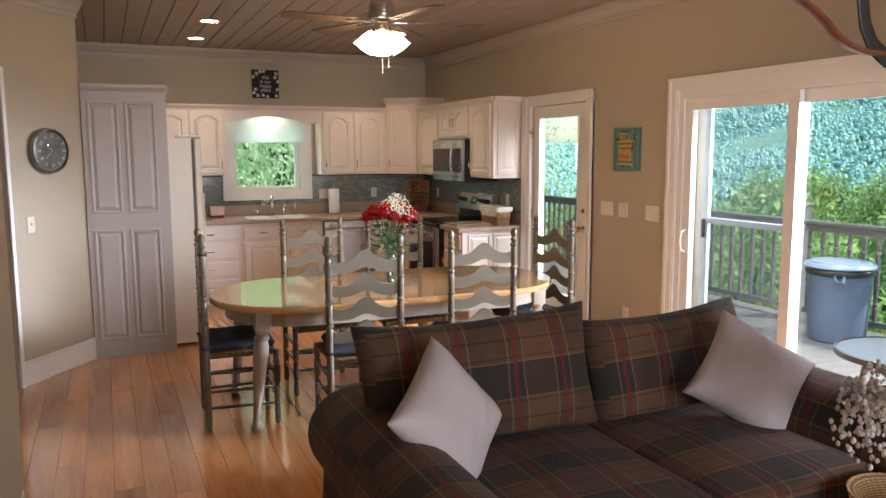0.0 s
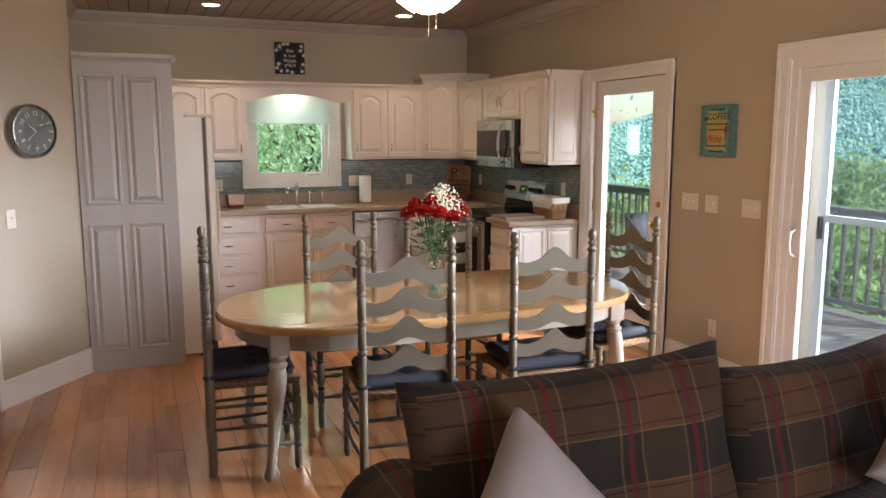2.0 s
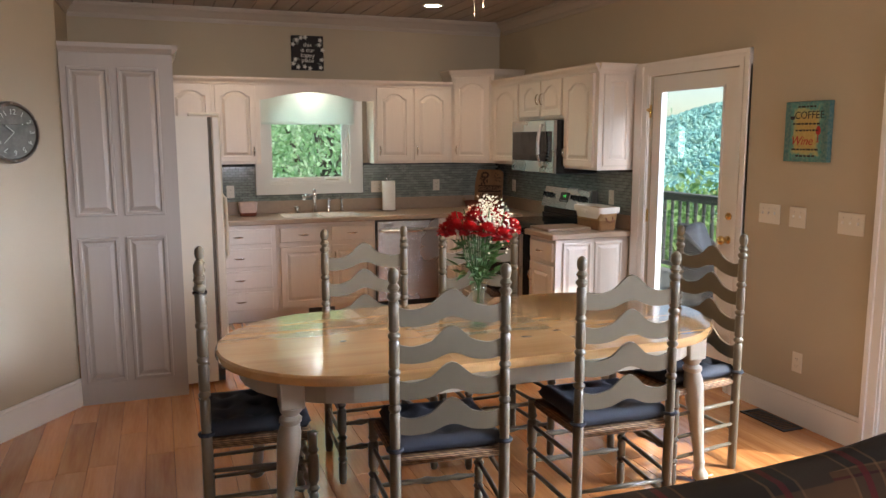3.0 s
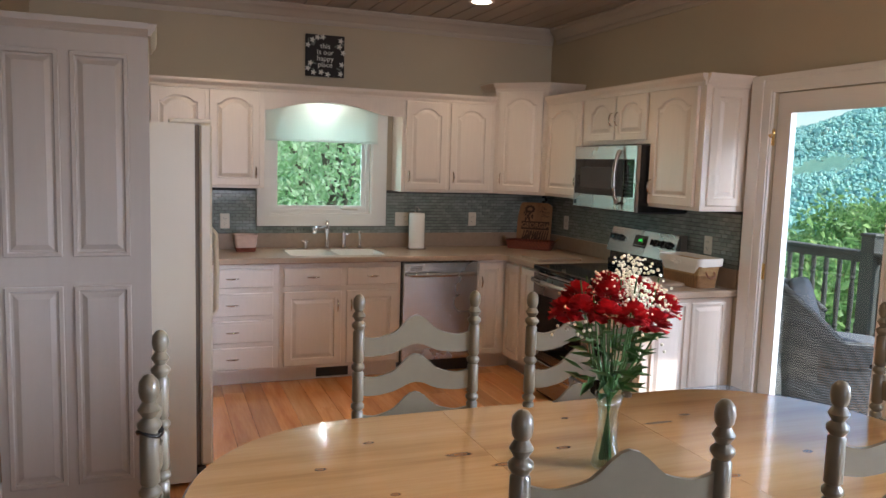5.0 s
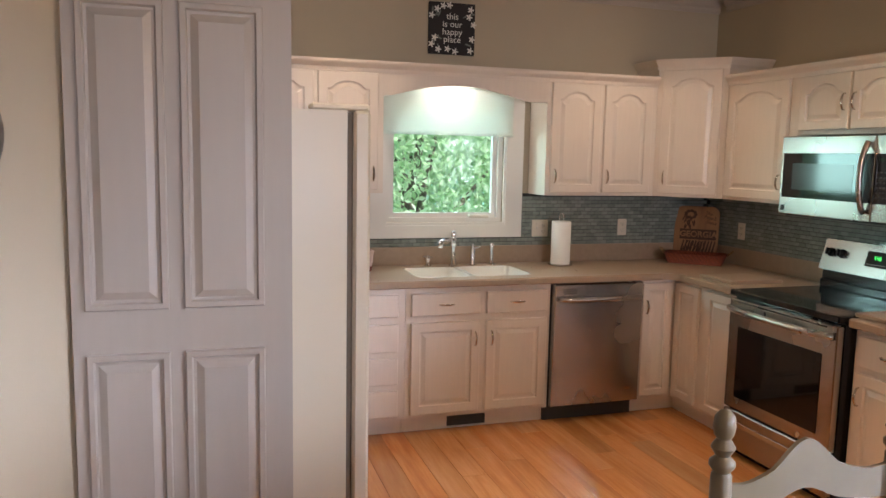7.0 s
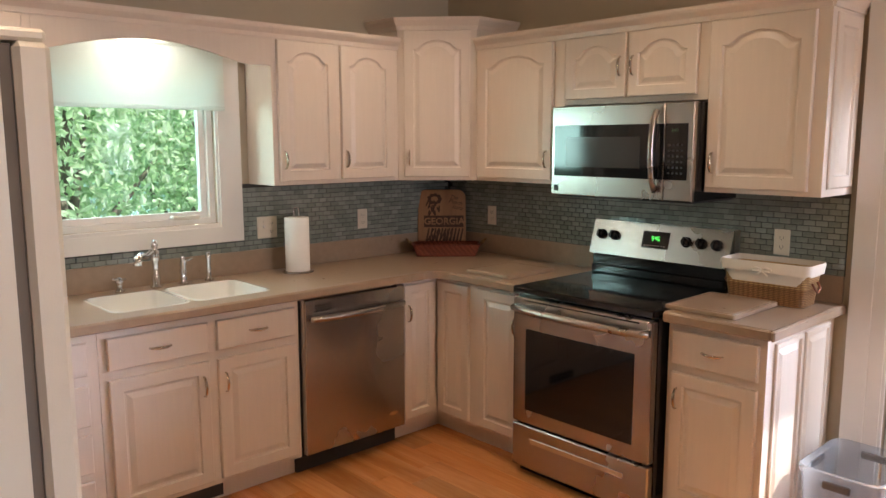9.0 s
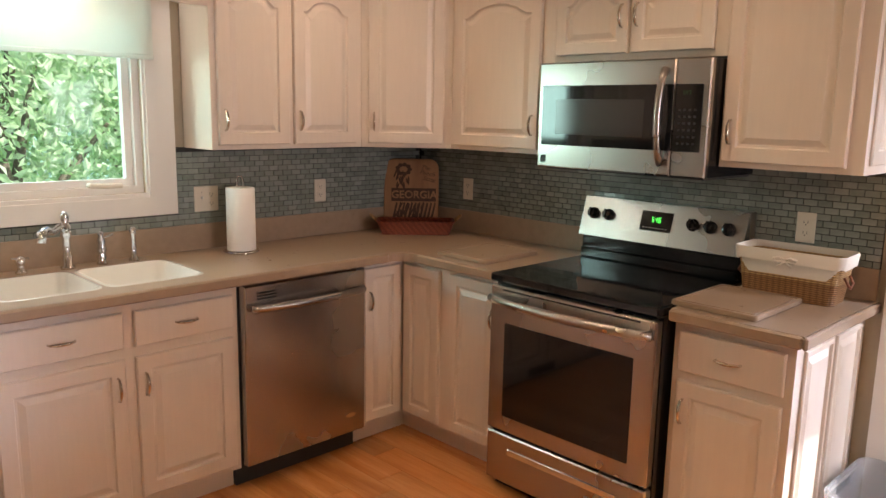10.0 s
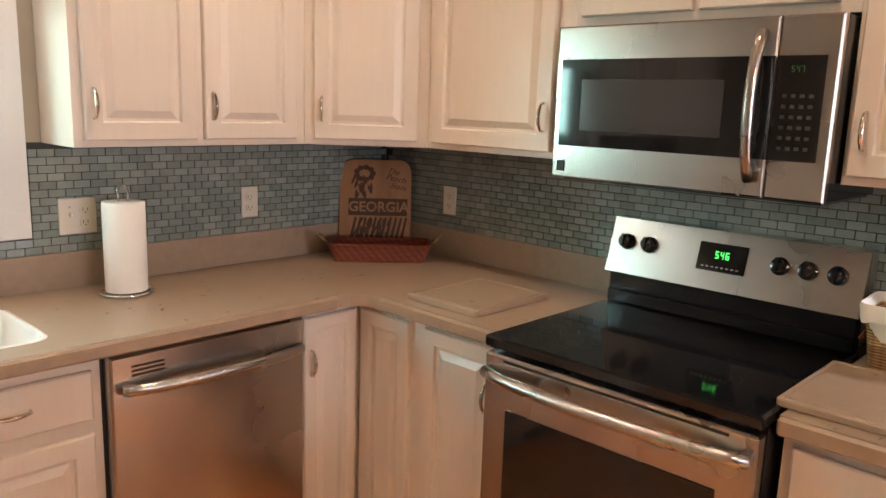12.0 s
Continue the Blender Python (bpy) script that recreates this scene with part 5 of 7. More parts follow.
for dx, z in ((0.03, 2.155), (-0.01, 2.115)):
    part("pull_chain", tube([(dx, -0.03, 2.32), (dx, -0.03, z)], 0.0013, 6), M_NICKEL, fan)
    part("chain_knob", lathe([(0.001, 0.014), (0.003, 0.008), (0.002, 0)][::-1], 8), M_NICKEL, fan, at=(dx, -0.03, z - 0.012))
for x, y in ((2.30, 9.37), (2.30, 10.45), (4.09, 9.37), (4.09, 10.43)):
    dl = thing("recessed_light", "white ringed recessed ceiling light switched on", "ceiling light", (x, y, CEIL), group="recessed kitchen lights")
    part("trim_ring", lathe([(0.095, 0.002), (0.095, -0.004), (0.075, -0.006), (0.068, 0.002)], 24, caps=False), M_TRIM, dl, smooth=40)
    part("lamp_disc", lathe([(0.070, -0.002), (0.070, -0.0035)], 24), M_LAMP, dl)
    ob = new("recessed_lamp", bpy.data.lights.new("recessed_lamp", "SPOT"))
    ob.data.energy, ob.data.color, ob.data.spot_size, ob.data.spot_blend, ob.data.shadow_soft_size = SPOT_W, (1.0, 0.74, 0.50), radians(108), 0.8, 0.06
    ob.location = (x, y, CEIL - 0.03)

# chandelier arm over the living room
chn = thing("chandelier", "rustic bent wood and iron chandelier over the sofa", "chandelier", (4.01, 4.2, -0.008))
M_RUSTIC = surface("rustic_copper_wood", (0.20, 0.068, 0.034), 0.35, vary=0.3, scale=10, coat=0.2)
pts = [(-0.95, 0, 2.16), (-0.85, 0, 2.175), (-0.75, 0, 2.165), (-0.66, 0, 2.145), (-0.585, 0, 2.12), (-0.50, 0, 2.088), (-0.435, 0, 2.055), (-0.37, 0, 2.012), (-0.30, 0, 1.982), (-0.22, 0, 1.969), (-0.12, 0, 1.967), (0, 0, 1.967)]
strap = [(-0.24, 0, 2.42), (-0.25, 0, 2.30), (-0.245, 0, 2.16), (-0.22, 0, 2.06), (-0.17, 0, 1.99), (-0.09, 0, 1.952), (0, 0, 1.947)]
for k in (4, 124, 200):
    part("arm", tube(pts, 0.022, 10, flat=0.5), M_RUSTIC, chn, smooth=True, turn=(0, 0, k), at=(0, 0, 0))
    part("iron_strap", tube(strap, 0.034, 8, flat=0.2), M_DARKPLASTIC, chn, "dark iron strap", True, (0, 0, 0), (0, 0, k))
part("ring", lathe([(0.235, 2.40), (0.250, 2.40), (0.250, 2.45), (0.235, 2.45), (0.235, 2.40)], 28, caps=False), M_DARKPLASTIC, chn, "dark iron ring", 40)
part("crossbar", boxes((-0.24, -0.012, 2.41, 0.24, 0.012, 2.43)), M_DARKPLASTIC, chn)
part("rod", tube([(0, 0, 2.431), (0, 0, CEIL)], 0.012), M_DARKPLASTIC, chn)

bulb('valance_lamp', (3.12, 11.06, 2.07), 2.0, (1.0, 0.97, 0.88), 0.03)

# ---- sofa ----
def puff(w, d, h, e=0.28, n=22, crown=0.0, seed=0.0, wrinkle=0.006):
    """A stuffed box, rounded at its edges, with its middle at the origin."""
    bm = bmesh.new()
    m = 34

    def sg(v, k):
        return math.copysign(abs(v) ** k, v)
    rows = []
    for j in range(n + 1):
        ph = -math.pi / 2 + math.pi * j / n
        row = []
        for i in range(m):
            th = 2 * math.pi * i / m
            cx_, sx_ = sg(math.cos(th), e), sg(math.sin(th), e)
            cz, sz = sg(math.cos(ph), e), sg(math.sin(ph), e)
            p = Vector((w / 2 * cz * cx_, d / 2 * cz * sx_, h / 2 * sz))
            p.z += crown * sz * (1 - (2 * p.x / w) ** 2) * (1 - (2 * p.y / d) ** 2)
            p += Vector((1, 1, 1)) * wrinkle * noise.noise(p * 7 + Vector((seed, seed, seed)))
            row.append(bm.verts.new(p))
        rows.append(row)
    for a, b in zip(rows, rows[1:]):
        for i in range(m):
            bm.faces.new((a[i], a[(i + 1) % m], b[(i + 1) % m], b[i]))
    bmesh.ops.remove_doubles(bm, verts=bm.verts, dist=0.0006)
    return bm


so = thing("sofa", "brown and red plaid fabric two seat sofa with loose cushions", "sofa", (-0.055, -0.05, 0))


def plaid(name, bm, label="", at=None, turn=(0, 0, 0), parent=None):
    return box_uv(part(name, bm, M_PLAID, parent or so, label, True, at, turn))


def arm(xc, r):
    n = 22
    sgn = 1 if xc > 3.3 else -1
    o = []
    for i in range(n + 1):
        a = radians(-50 + 280 * i / n)
        o.append((xc + r * math.cos(a), 0.475 + r * math.sin(a)))
    o += [(xc - r * 0.72, 0.08), (xc + r * 0.72, 0.08)]
    ys = ((4.135, 0.90), (4.12, 0.97), (4.13, 1.0), (4.16, 1.0), (4.4, 1.0), (4.7, 1.0), (5.0, 1.0), (5.32, 1.0), (5.36, 0.97))
    rows = [[(xc + (x - xc) * k, y, 0.40 + (z - 0.40) * k) for x, z in o] for y, k in ys]
    ob = plaid("arm", loops(bmesh.new(), rows))
    ob.data.set_sharp_from_angle(angle=radians(50))
    return ob


arm(2.335, 0.185)
arm(4.205, 0.215)
ob = plaid("back_frame", box(bmesh.new(), 2.40, 5.16, 0.08, 4.12, 5.38, 0.74, bevel=0.05, segs=3))
ob = plaid("seat_base", box(bmesh.new(), 2.50, 4.20, 0.09, 4.00, 5.15, 0.30, bevel=0.02, segs=2))
plaid("seat_cushion", puff(0.725, 0.88, 0.20, 0.13, crown=0.035, seed=1, wrinkle=0.008), at=(2.885, 4.62, 0.395))
plaid("seat_cushion", puff(0.715, 0.90, 0.20, 0.13, crown=0.035, seed=4, wrinkle=0.008), at=(3.605, 4.60, 0.395))


def loose(w, h, t, seed, ear=0.05):
    """A loose back cushion with welted edges and drawn-out corners."""
    n = 30
    bm = bmesh.new()
    for side in (1, -1):
        rows = []
        for j in range(n + 1):
            row = []
            for i in range(n + 1):
                u, v = i / n * 2 - 1, j / n * 2 - 1
                x = u * w / 2 * (1 - ear * (1 - v * v) * abs(u))
                z = v * h / 2 * (1 - ear * (1 - u * u) * abs(v)) + 0.02 * u * u * max(0, v)
                q = ((1 - abs(u) ** 5) * (1 - abs(v) ** 4)) ** 0.42
                k = noise.noise(Vector((x * 5, z * 5, side * 3 + seed)))
                f = noise.noise(Vector((x * 16, z * 9, side * 5 + seed)))
                row.append(bm.verts.new((x, side * (0.012 + (t / 2 + 0.02 * k + 0.008 * f) * q), z + 0.006 * k)))
            rows.append(row)
        for j in range(n):
            for i in range(n):
                bm.faces.new((rows[j][i], rows[j][i + 1], rows[j + 1][i + 1], rows[j + 1][i]))
        if side == 1:
            first = rows
    a_ = [first[0][i] for i in range(n)] + [first[j][n] for j in range(n)] + [first[n][n - i] for i in range(n)] + [first[n - j][0] for j in range(n)]
    b_ = [rows[0][i] for i in range(n)] + [rows[j][n] for j in range(n)] + [rows[n][n - i] for i in range(n)] + [rows[n - j][0] for j in range(n)]
    for i in range(len(a_)):
        bm.faces.new((a_[i], a_[(i + 1) % len(a_)], b_[(i + 1) % len(a_)], b_[i]))
    return bm


plaid("back_cushion", loose(1.03, 0.51, 0.20, 7.0), at=(2.805, 5.07, 0.70), turn=(-15, -1.5, -3))
plaid("back_cushion", loose(0.93, 0.47, 0.20, 11.0), at=(3.75, 5.06, 0.665), turn=(-14, -1, 5))
for x in (2.34, 4.18):
    for y in (4.20, 5.28):
        part("foot", boxes((x - 0.03, y - 0.03, 0, x + 0.03, y + 0.03, 0.085)), M_DARKPLASTIC, so)


def pillow(size, at, lean, yaw, tilt, label):
    pw = thing("throw_pillow", label, "pillow", group="throw pillows on the sofa")
    n = 36
    bm = bmesh.new()
    for side in (1, -1):
        rows = []
        for j in range(n + 1):
            row = []
            for i in range(n + 1):
                u, v = i / n * 2 - 1, j / n * 2 - 1
                x = u * size / 2 * (1 - 0.11 * (1 - v * v) * abs(u))
                z = v * size / 2 * (1 - 0.11 * (1 - u * u) * abs(v))
                t = 0.085 * ((1 - u ** 4) * (1 - v ** 4)) ** 0.55
                t += (0.010 * noise.noise(Vector((x * 8, z * 8, side * 3 + size))) + 0.006 * noise.noise(Vector((x * 30 + z * 12, z * 9, side * 5 + size)))) * (1 - u ** 4) * (1 - v ** 4)
                row.append(bm.verts.new((x, side * t, z)))
            rows.append(row)
        for j in range(n):
            for i in range(n):
                f = (rows[j][i], rows[j][i + 1], rows[j + 1][i + 1], rows[j + 1][i])
                bm.faces.new(f)
    bmesh.ops.remove_doubles(bm, verts=bm.verts, dist=0.0004)
    part("cover", bm, M_GREYCLOTH, pw, smooth=True)
    pw.matrix_basis = pose(*at, 0, 0, yaw) @ pose(0, 0, 0, tilt, 0, 0) @ pose(0, 0, 0, 0, 45 + lean, 0)
    return pw


pillow(0.44, (2.475, 4.725, 0.675), 13, 29, -26, "pale grey linen throw pillow leaning on the sofa arm")
pillow(0.45, (3.850, 4.665, 0.672), -9, -17, -32, "pale grey linen throw pillow against the sofa back")

# basket of dried white blooms
db = thing("dried_flower_basket", "tall brown wicker basket with dried white flowers beside the sofa", "flowers", (3.75, 3.88, 0))
part("basket", lathe([(0.13, 0), (0.14, 0.03), (0.17, 0.45), (0.185, 0.50), (0.16, 0.49), (0.12, 0.42)], 28), M_BASKET, db, smooth=40)
bm = bmesh.new()
rg = random.Random(11)
for i in range(1000):
    th, ph = rg.uniform(0, 2 * math.pi), rg.uniform(-0.35, 1.5)
    rr = rg.uniform(0.13, 0.25)
    c0 = Vector((rr * math.cos(th) * math.cos(ph), rr * math.sin(th) * math.cos(ph), 0.72 + rr * math.sin(ph)))
    bmesh.ops.create_icosphere(bm, subdivisions=1, radius=rg.uniform(0.005, 0.010), matrix=Matrix.Translation(c0) @ Matrix.Diagonal((1, 1, 1.4, 1)))
tagged(part("blossom", bm, surface("dried_petals", (0.62, 0.58, 0.52), 0.9, vary=0.2, scale=30), db, "dried white blossoms"), kind="stuff")

# ---- on the walls ----
def text_mesh(body, size, material, parent, name="lettering", at=(0, 0, 0), turn=(90, 0, 0), extrude_=0.0006, shear=0.0, bold=0.0):
    cu = bpy.data.curves.new(name, "FONT")
    cu.body, cu.size, cu.align_x, cu.align_y, cu.extrude, cu.shear, cu.offset, cu.resolution_u = body, size, "CENTER", "CENTER", extrude_, shear, bold, 3
    tmp = bpy.data.objects.new(name, cu)
    scene.collection.objects.link(tmp)
    bpy.context.view_layer.update()
    me = bpy.data.meshes.new_from_object(tmp.evaluated_get(bpy.context.evaluated_depsgraph_get()))
    bpy.data.objects.remove(tmp)
    bpy.data.curves.remove(cu)
    me.name = name
    me.materials.clear()
    me.materials.append(material)
    ob = new(name, me)
    ob.parent = parent
    ob.matrix_basis = pose(*at, *turn)
    return ob


sg = thing("wall_sign", "square black canvas sign with white flowers and lettering", "sign", (3.122, NORTH - 0.03, 2.402))
part("canvas", boxes((-0.150, 0, -0.157, 0.150, 0.028, 0.157), bevel=0.003), surface("black_canvas", (0.02, 0.018, 0.018), 0.8, relief=0.3), sg)
for i, (w, z) in enumerate((("this", 0.072), ("is our", 0.025), ("happy", -0.022), ("place", -0.068))):
    text_mesh(w, 0.056, M_SIGNWHITE, sg, at=(0, -0.0012, z))
rg = random.Random(21)
for cx, cz in ((-0.10, 0.115), (-0.06, 0.135), (-0.135, 0.075), (-0.02, 0.14), (0.12, 0.12), (0.11, 0.075), (-0.135, -0.10), (-0.09, -0.13), (-0.03, -0.125), (0.02, -0.14), (0.12, -0.13), (0.13, -0.06), (-0.115, -0.06), (0.14, 0.03)):
    o = [((0.016 + 0.007 * math.cos(5 * 2 * math.pi * i / 30)) * math.cos(2 * math.pi * i / 30) + cx, (0.016 + 0.007 * math.cos(5 * 2 * math.pi * i / 30)) * math.sin(2 * math.pi * i / 30) + cz) for i in range(30)]
    part("painted_flower", extrude(o, -0.0008, "y", -0.0003), M_SIGNWHITE, sg)
for k in range(10):
    cx, cz, a = rg.choice((-1, 1)) * rg.uniform(0.08, 0.13), rg.choice((-1, 1)) * rg.uniform(0.05, 0.12), rg.uniform(0, 3)
    o = [(cx + 0.022 * math.cos(t) * math.cos(a) - 0.006 * math.sin(t) * math.sin(a), cz + 0.022 * math.cos(t) * math.sin(a) + 0.006 * math.sin(t) * math.cos(a)) for t in [i * math.pi / 6 for i in range(12)]]
    part("painted_leaf", extrude(o, -0.0005, "y", -0.0002), surface("sign_grey", (0.16, 0.17, 0.15), 0.7) if k == 0 else bpy.data.materials["sign_grey"], sg)

cs = thing("wall_sign", "turquoise and yellow canvas sign about coffee and wine", "sign", (EAST - 0.036, 7.155, 1.642), -90)


def sign_paint():
    m, nt, b = nodes_of("sign_turquoise")
    tc = nt.nodes.new("ShaderNodeTexCoord")
    sep = nt.nodes.new("ShaderNodeSeparateXYZ")
    link(nt, tc.outputs["Object"], sep.inputs[0])
    ax = math_node(nt, "DIVIDE", math_node(nt, "ABSOLUTE", sep.outputs["X"]), 0.115)
    az = math_node(nt, "DIVIDE", math_node(nt, "ABSOLUTE", sep.outputs["Z"]), 0.165)
    d = math_node(nt, "MAXIMUM", ax, az)
    d = math_node(nt, "ADD", d, math_node(nt, "MULTIPLY", math_node(nt, "SUBTRACT", noise_node(nt, 22, 4), 0.5), 0.55))
    col = ramp(nt, d, (0.50, (0.52, 0.33, 0.06)), (0.68, (0.42, 0.38, 0.14)), (0.80, (0.035, 0.24, 0.23)), (1.0, (0.02, 0.12, 0.14)))
    col = mix(nt, 0.25, col, ramp(nt, noise_node(nt, 60, 3), (0.3, (0.03, 0.14, 0.14)), (0.7, (0.5, 0.5, 0.3))))
    link(nt, col, b.inputs["Base Color"])
    b.inputs["Roughness"].default_value = 0.6
    return m


part("canvas", boxes((-0.150, 0, -0.162, 0.150, 0.034, 0.164), bevel=0.003), sign_paint(), cs)
text_mesh("COFFEE", 0.058, M_SIGNINK, cs, at=(0.02, -0.0015, 0.088))
text_mesh("Wine", 0.068, surface("wine_red", (0.35, 0.02, 0.02), 0.6), cs, at=(-0.025, -0.0015, -0.05), shear=0.3)
rg = random.Random(8)
for z, w in ((0.135, 0.12), (0.043, 0.18), (0.008, 0.14), (-0.095, 0.18), (-0.13, 0.12)):
    x = -w / 2
    while x < w / 2:
        ww = rg.uniform(0.012, 0.03)
        part("lettering_bar", boxes((x, -0.001, z - 0.005, x + ww, -0.0002, z + 0.005)), M_SIGNINK, cs)
        x += ww + 0.006
o = [(-0.095 + 0.018 * math.cos(t), 0.085 + 0.020 * math.sin(t)) for t in [math.pi + i * math.pi / 8 for i in range(9)]]
part("painted_cup", extrude(o, -0.0008, "y", -0.0002), M_NAVY, cs)
o = [(0.078, 0.03), (0.068, 0.01), (0.070, -0.008), (0.082, -0.018), (0.082, -0.05), (0.070, -0.056), (0.100, -0.056), (0.088, -0.05), (0.088, -0.018), (0.100, -0.008), (0.102, 0.01), (0.092, 0.03)]
part("painted_glass", extrude(o, -0.0008, "y", -0.0002), bpy.data.materials["wine_red"], cs)

# clock by the angled wall, turned and set off to fit the camera's view
ang = math.degrees(math.atan2(auy, aux))
cp0 = on_angled(0.370, 0.045, 1.645)
ck = thing("wall_clock", "round wall clock with grey metal rim and dark face", "clock", cp0, ang - 7.5)
part("rim", lathe([(0.135, 0.0), (0.163, 0.0), (0.163, 0.018), (0.155, 0.034), (0.143, 0.036), (0.138, 0.026)], 48), surface("clock_rim", (0.24, 0.22, 0.20), 0.3, metal=1, vary=0.25, scale=20), ck, smooth=40, turn=(90, 0, 0), at=(0, 0, 0))
part("face", lathe([(0.138, 0.010), (0.138, 0.014)], 40), surface("clock_face", (0.035, 0.032, 0.030), 0.6), ck, turn=(90, 0, 0), at=(0, 0, 0))
for h in range(1, 13):
    a = radians(90 - 30 * h)
    text_mesh(str(h), 0.040, M_SIGNWHITE, ck, name="numeral", at=(0.105 * math.cos(a), -0.0375 + 0.0, 0.105 * math.sin(a)), turn=(90, 30 * h, 0))
part("hour_hand", tube([(0, -0.038, 0), (-0.045, -0.038, 0.035)], 0.003, 6), M_SIGNWHITE, ck)
part("minute_hand", tube([(0, -0.0385, 0), (-0.06, -0.0385, -0.055)], 0.002, 6), M_SIGNWHITE, ck)
# Gloss raised above that of plain glass to strengthen the reflection.
gl = part("crystal", lathe([(0.139, 0.0392), (0.139, 0.0402)], 40), glass("clock_glass", base=0.5), ck, "reflective clock glass", turn=(90, 0, 0))
for k in range(6):
    a = radians(30 + 60 * k)
    part("rim_clip", boxes((-0.008, -0.038, -0.004, 0.008, -0.032, 0.004), bevel=0.002), M_NICKEL, ck, at=(0.150 * math.cos(a), 0, 0.150 * math.sin(a)), turn=(0, -math.degrees(a) + 90, 0))


def plate(at, rz, gangs, kinds, z=0.0):
    w = 0.070 + 0.046 * (gangs - 1)
    name = "outlet_plate" if set(kinds) == {"o"} else "switch_plate"
    word = "wall outlet" if name == "outlet_plate" else "light switch plate"
    n_ = {1: "single", 2: "double", 3: "triple"}[gangs]
    pl_ = thing(name, f"ivory {n_} {word} on the wall", "outlet" if name == "outlet_plate" else "light switch", at, rz)
    part("cover", boxes((-w / 2, -0.006, -0.057, w / 2, -0.0005, 0.057), bevel=0.002), M_PLATE, pl_)
    for i, k in enumerate(kinds):
        x = (i - (gangs - 1) / 2) * 0.046
        if k == "o":
            for dz in (-0.02, 0.02):
                so_ = part("socket", extrude(rounded(x - 0.016, dz - 0.014, x + 0.016, dz + 0.014, 0.008, 3), -0.0015, "y", -0.0061), M_PLATE, pl_)
                part("socket_slots", boxes((x - 0.008, -0.0082, dz - 0.004, x - 0.006, -0.0077, dz + 0.006), (x + 0.006, -0.0082, dz - 0.004, x + 0.008, -0.0077, dz + 0.006), (x - 0.002, -0.0082, dz - 0.011, x + 0.002, -0.0077, dz - 0.007)), M_DARKPLASTIC, so_)
        else:
            part("toggle", boxes((x - 0.004, -0.017, -0.002, x + 0.004, -0.0062, 0.012), bevel=0.0015), M_TRIM, pl_)
            part("screw", lathe([(0.003, 0), (0.002, 0.001)], 8), M_NICKEL, pl_, at=(x, -0.0062, 0.03), turn=(90, 0, 0))
    return pl_


plate((EAST, 7.415, 1.171), -90, 3, "sss")
plate((EAST, 7.204, 1.169), -90, 2, "ss")
plate((EAST, 6.850, 1.168), -90, 3, "sss")
plate((EAST, 7.140, 0.350), -90, 1, "o")
plate(on_angled(0.20, 0.001, 1.125), ang, 1, "s")
plate((3.775, NORTH - 0.0115, 1.143), 0, 2, "so")
plate((4.400, NORTH - 0.0115, 1.145), 0, 1, "o")
plate((2.375, NORTH - 0.0115, 1.125), 0, 1, "o")
plate((EAST - 0.0115, 10.82, 1.147), -90, 1, "o")
plate((EAST - 0.0115, 9.065, 1.150), -90, 1, "o")
plate((1.0605, 5.30, 0.36), 90, 1, "o")

# floor vent and mat
fv = thing("floor_vent", "dark metal floor vent grille by the wall", "vent", (4.99, 7.20, 0.001))
part("frame", boxes((-0.07, -0.17, 0, 0.07, -0.155, 0.006), (-0.07, 0.155, 0, 0.07, 0.17, 0.006), (-0.07, -0.155, 0, -0.055, 0.155, 0.006), (0.055, -0.155, 0, 0.07, 0.155, 0.006)), M_DARKPLASTIC, fv)
for i in range(14):
    part("slat", boxes((-0.055, -0.150 + 0.022 * i, 0.0, 0.055, -0.140 + 0.022 * i, 0.004)), M_DARKPLASTIC, fv)


def trellis():
    m, nt, b = nodes_of("trellis_mat")
    tc = nt.nodes.new("ShaderNodeTexCoord")
    sep = nt.nodes.new("ShaderNodeSeparateXYZ")
    link(nt, tc.outputs["Object"], sep.inputs[0])
    k = 2 * math.pi / 0.13
    sx = math_node(nt, "MULTIPLY", math_node(nt, "SINE", math_node(nt, "MULTIPLY", sep.outputs["X"], k)), 0.35)
    u = math_node(nt, "ADD", math_node(nt, "DIVIDE", sep.outputs["Y"], 0.16), sx)
    v = math_node(nt, "SUBTRACT", math_node(nt, "DIVIDE", sep.outputs["Y"], 0.16), sx)

    def line(t):
        f = math_node(nt, "ABSOLUTE", math_node(nt, "SUBTRACT", math_node(nt, "FRACT", t), 0.5))
        return math_node(nt, "LESS_THAN", f, 0.07)
    f = math_node(nt, "MAXIMUM", line(u), line(v))
    col = mix(nt, f, (0.07, 0.085, 0.11), (0.55, 0.53, 0.48))
    link(nt, col, b.inputs["Base Color"])
    b.inputs["Roughness"].default_value = 0.95
    bump(nt, b, noise_node(nt, 300, 2), 0.6, 0.004)
    return m


mt = thing("door_mat", "blue grey trellis patterned mat inside the sliding door", "rug", (4.79, 6.13, 0.001), 0)
part("pile", extrude(rounded(-0.28, -0.44, 0.28, 0.44, 0.02, 3), 0.012, "z", 0), trellis(), mt)

# ---- on the counters ----
pt = thing("paper_towel_holder", "white paper towel roll on a chrome wire stand", "paper towels", (3.845, 11.03, ZC + 0.001))
part("roll", lathe([(0.018, 0.012), (0.062, 0.012), (0.063, 0.016), (0.063, 0.286), (0.061, 0.29), (0.018, 0.29)], 28), M_PAPER, pt, "white paper towel roll", 50)
for rr in (0.078, 0.070):
    part("wire_ring", tube([(rr * math.cos(a * math.pi / 14), rr * math.sin(a * math.pi / 14), 0.006) for a in range(29)], 0.003, 6), M_CHROME, pt, smooth=True)
